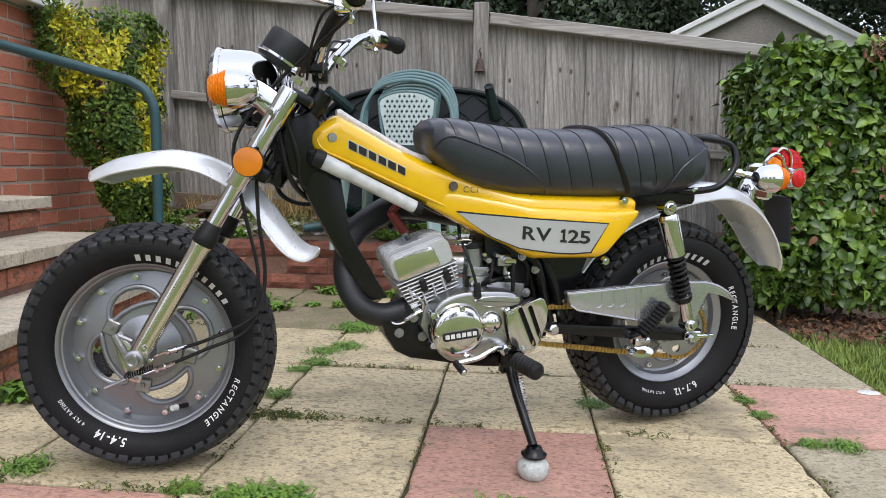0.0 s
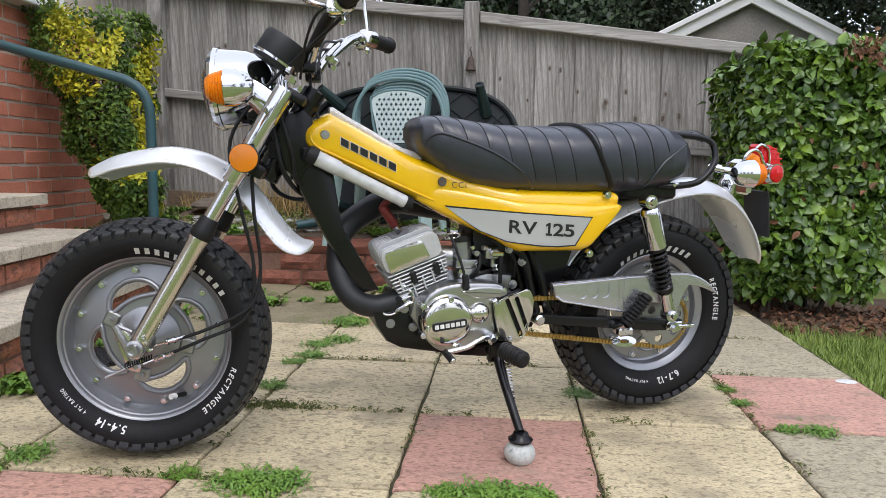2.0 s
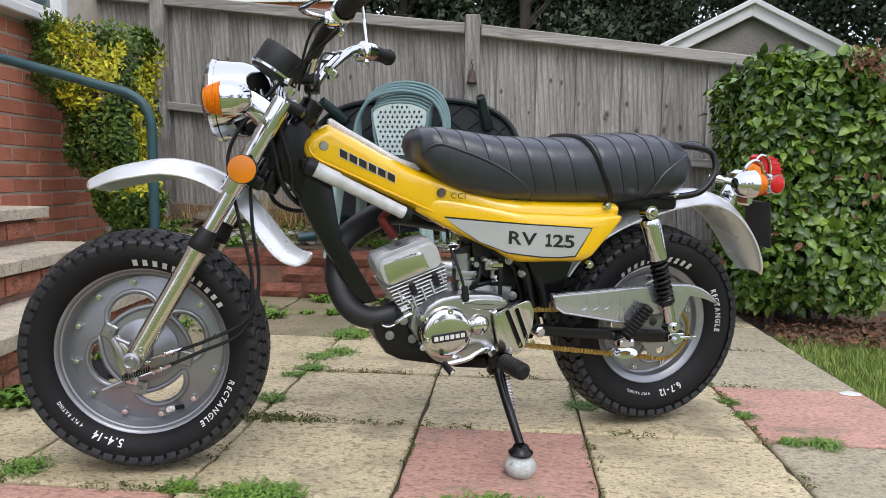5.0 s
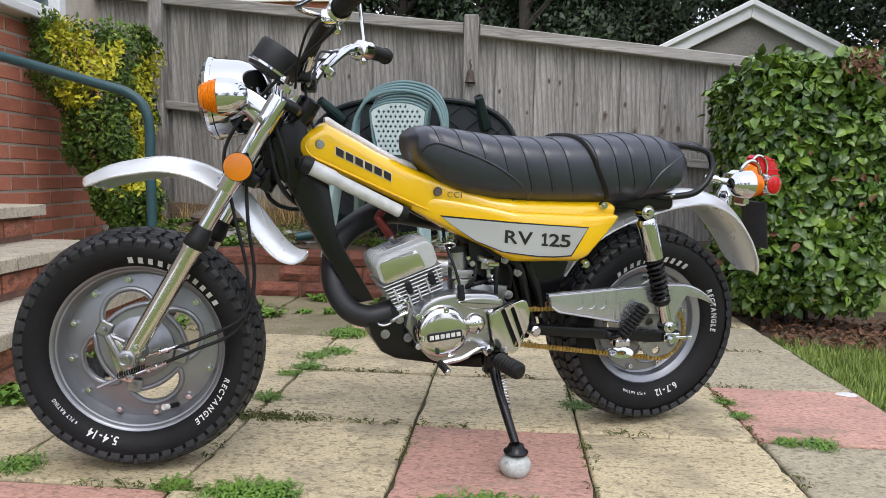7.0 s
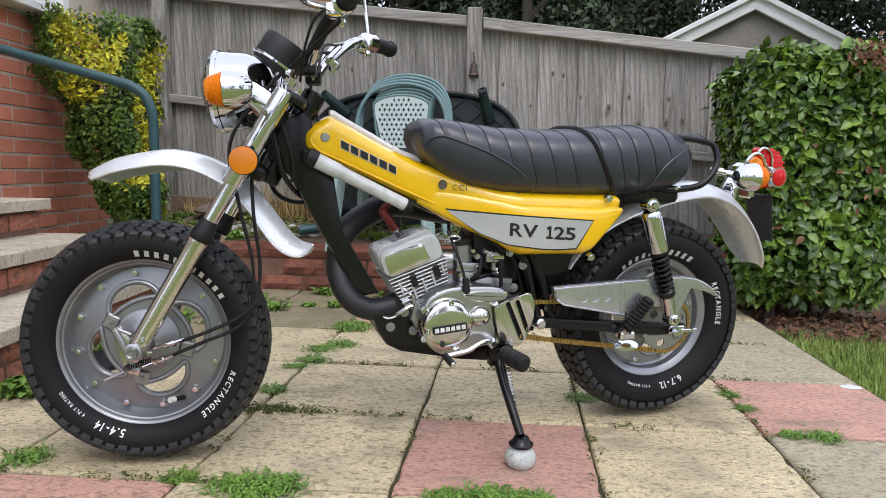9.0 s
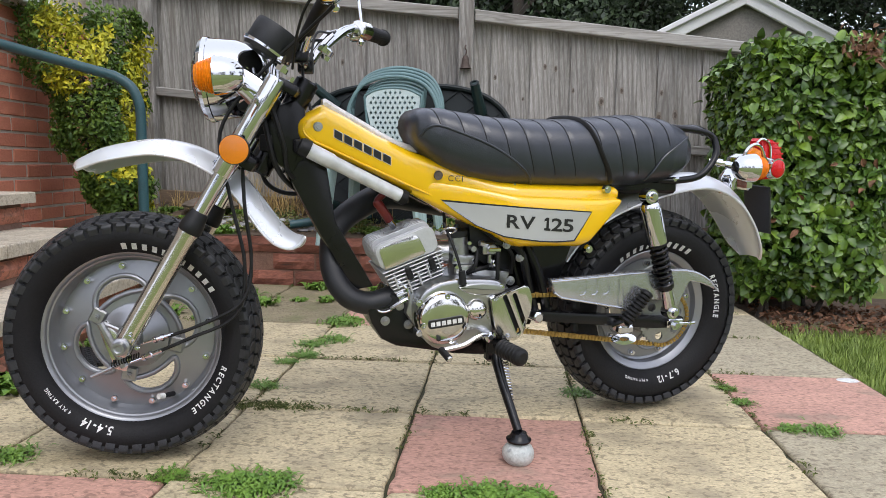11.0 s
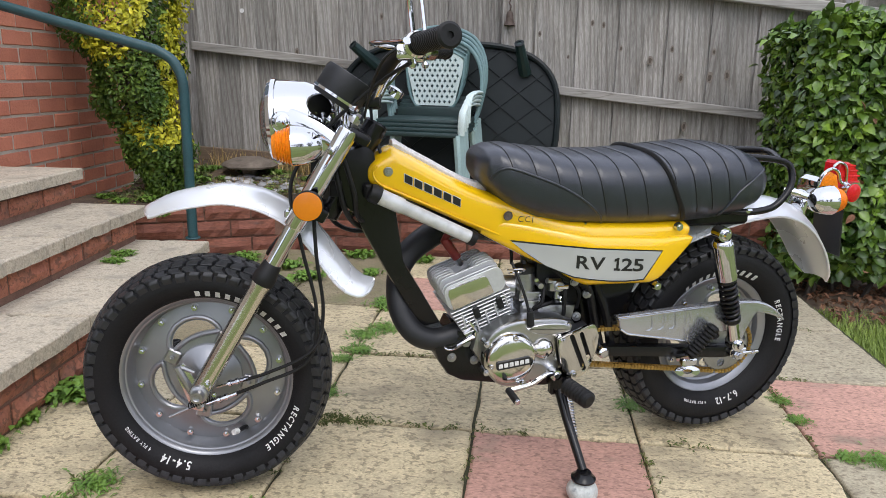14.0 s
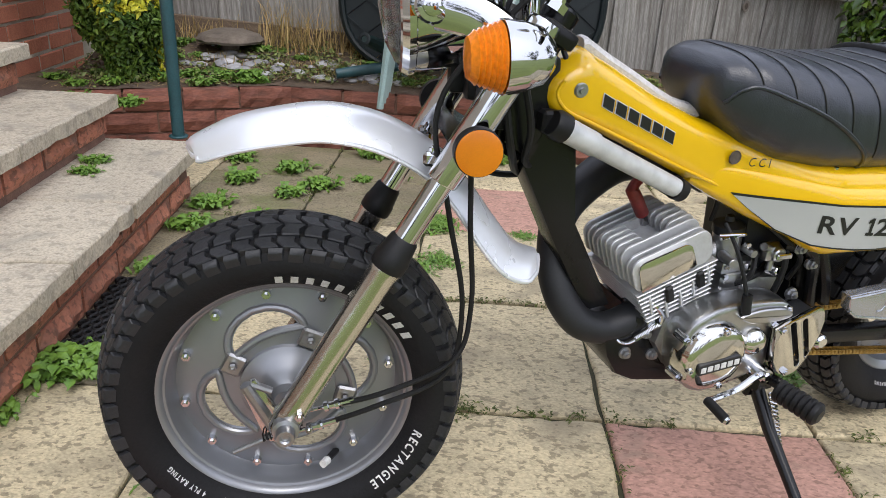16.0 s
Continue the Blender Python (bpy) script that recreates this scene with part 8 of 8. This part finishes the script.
# ---- stack of plastic garden chairs and a table leaning on the fence ----
LOW = Matrix.Diagonal((1, 1, 0.93, 1))


def chair_parts(root, face_mat):
    """A moulded chair facing -y; seat level 0.42."""
    zs = 0.42
    bm = bmesh.new()
    holes = []
    out = [(-0.100, 0.545), (0.100, 0.545), (0.150, 0.77), (0.132, 0.806), (0.074, 0.832), (0.0, 0.840), (-0.074, 0.832), (-0.132, 0.806), (-0.150, 0.77)]
    for i in range(-6, 7):
        for j in range(10):
            x = i * 0.026 + (0.013 if j % 2 else 0)
            z = 0.566 + j * 0.0275
            if abs(x) < 0.088 + 0.17 * max(0, z - 0.52) and z < 0.818 - 2.4 * x * x:
                holes.append([(x, z + 0.0112), (x - 0.0084, z), (x, z - 0.0112), (x + 0.0084, z)])
    prism(bm, out, 0.203, 0.213, 0, holes)
    part("backrest", bm, face_mat, root, "perforated plastic backrest, pale in front, darkened as shade behind", xf=LOW)
    bm = bmesh.new()
    sweep(bm, curve([(a, 0.207, b) for a, b in out], 4, closed=True), 0.0075, 8, closed=True)
    part("back_edge", bm, M_CHAIR, root, "rolled green edge", xf=LOW)
    bm = bmesh.new()
    hoop = [(-0.235, 0.16, 0.46), (-0.262, 0.19, 0.62), (-0.245, 0.205, 0.76), (-0.165, 0.215, 0.865), (0.0, 0.22, 0.905), (0.165, 0.215, 0.865), (0.245, 0.205, 0.76), (0.262, 0.19, 0.62), (0.235, 0.16, 0.46)]
    sweep(bm, curve([(a * 0.93, b, c) for a, b, c in hoop], 6), 0.0085, 10, flat=1.2)
    part("back_hoop", bm, M_CHAIR, root, xf=LOW)
    bm = bmesh.new()
    box(bm, (0, -0.02, zs), (0.42, 0.42, 0.022), bevel=0.010, seg=2)
    box(bm, (0, 0.195, 0.495), (0.38, 0.03, 0.085), bevel=0.012, seg=2)
    part("seat", bm, M_DGREEN, root, xf=LOW)
    for s in (-1, 1):
        bm = bmesh.new()
        sweep(bm, curve([(s * 0.228, 0.19, 0.555), (s * 0.230, 0.06, 0.565), (s * 0.230, -0.10, 0.560), (s * 0.226, -0.18, 0.54), (s * 0.224, -0.205, 0.49), (s * 0.222, -0.200, 0.42)], 5), 0.017, 10, flat=0.55)
        part("armrest", bm, M_CHAIRFACE, root, xf=LOW)
        for y, ys in ((-0.20, -0.235), (0.18, 0.235)):
            bm = bmesh.new()
            a, b = Vector((s * 0.205, y, zs)), Vector((s * 0.245, ys, 0.0))
            sweep(bm, [a, b], [0.030, 0.020], 8, flat=0.7)
            part("leg", bm, M_CHAIRMID, root, xf=LOW)


CH = Matrix.Translation((-0.522, 3.60, 0.232)) @ pose(0, 0, 0, 0, 0, -6)
chair = thing("garden_chair", CH, "stacked pale green moulded plastic garden chair", "chair", "stack of garden chairs")
chair_parts(chair, M_CHAIRFACE)
CH2 = CH @ Matrix.Translation((0.003, 0.027, 0.018))
chair = thing("garden_chair", CH2, "stacked pale green moulded plastic garden chair", "chair", "stack of garden chairs")
# same pale backrest, given the darker green to stand for its shade
chair_parts(chair, M_CHAIR)
for k in range(1, 3):
    copy_thing(chair, CH2 @ Matrix.Translation((0.003 * k, 0.024 * k, 0.018 * k)) @ pose(0, 0, 0, 0, 0, 0.3 * k))

TB = Matrix.Translation((-0.46, 4.03, 0.66)) @ pose(0, 0, 0, -9, 0, 0)
table = thing("garden_table", TB, "dark green plastic garden table leaning on edge against the fence", "table")
ell = [(0.60 * math.copysign(abs(math.cos(a)) ** 0.66, math.cos(a)), 0.405 * math.copysign(abs(math.sin(a)) ** 0.66, math.sin(a))) for a in (2 * math.pi * i / 56 for i in range(56))]
bm = bmesh.new()
prism(bm, ell, 0.0, 0.012, 0.003, seg=1)
part("tabletop", bm, M_TABLE, table)
bm = bmesh.new()
sweep(bm, [(x * 0.985, -0.012, z * 0.985) for x, z in ell], 0.016, 8, closed=True)
part("rim", bm, M_TABLE, table)
for k in range(-5, 6):
    for s in (-1, 1):
        # diagonal stiffening ribs clipped to the oval
        pts = []
        for i in range(61):
            t = -0.8 + 1.6 * i / 60
            x, z = k * 0.19 + t * 0.70 * s, t * 0.55
            if abs(x / 0.585) ** 3.03 + abs(z / 0.39) ** 3.03 < 1:
                pts.append((x, z))
        if len(pts) > 4:
            bm = bmesh.new()
            (x0, z0), (x1, z1) = pts[0], pts[-1]
            d = Vector((x1 - x0, 0, z1 - z0)).normalized()
            q = Vector((-d.z, 0, d.x)) * 0.003
            vs = [bm.verts.new(Vector(p) + o + Vector((0, y, 0))) for y in (0.0, -0.010) for p, o in (((x0, 0, z0), q), ((x1, 0, z1), q), ((x1, 0, z1), -q), ((x0, 0, z0), -q))]
            for f in ((4, 5, 6, 7), (0, 1, 5, 4), (1, 2, 6, 5), (2, 3, 7, 6), (3, 0, 4, 7)):
                bm.faces.new([vs[i] for i in f])
            bmesh.ops.recalc_face_normals(bm, faces=bm.faces)
            part("rib", bm, M_TABLE, table)
for x, z, tip in ((0.41, 0.25, (0.375, -0.15, 0.375)), (-0.40, 0.28, (-0.50, -0.12, 0.36)), (-0.34, -0.30, (-0.42, -0.42, -0.26))):
    bm = bmesh.new()
    sweep(bm, [(x, -0.005, z), tip], [0.034, 0.024], 10)
    lg = part("leg_stub", bm, M_DGREEN, table)
    bm = bmesh.new()
    d = (Vector(tip) - Vector((x, -0.005, z))).normalized()
    lathe(bm, [(0.024, 0), (0.026, 0.004), (0.020, 0.006), (0.013, 0.006), (0.012, -0.01), (0, -0.01)], along(tip, d), 14)
    part("leg_end", bm, M_TABLE, lg)
bm = bmesh.new()
sweep(bm, [(-1.02, 3.70, 0.30), (-0.62, 3.83, 0.36)], [0.022, 0.026], 12)
ob = link("table_leg", bm, M_RAIL)
tagged(ob, "loose green plastic table leg lying on the soil", "table leg")
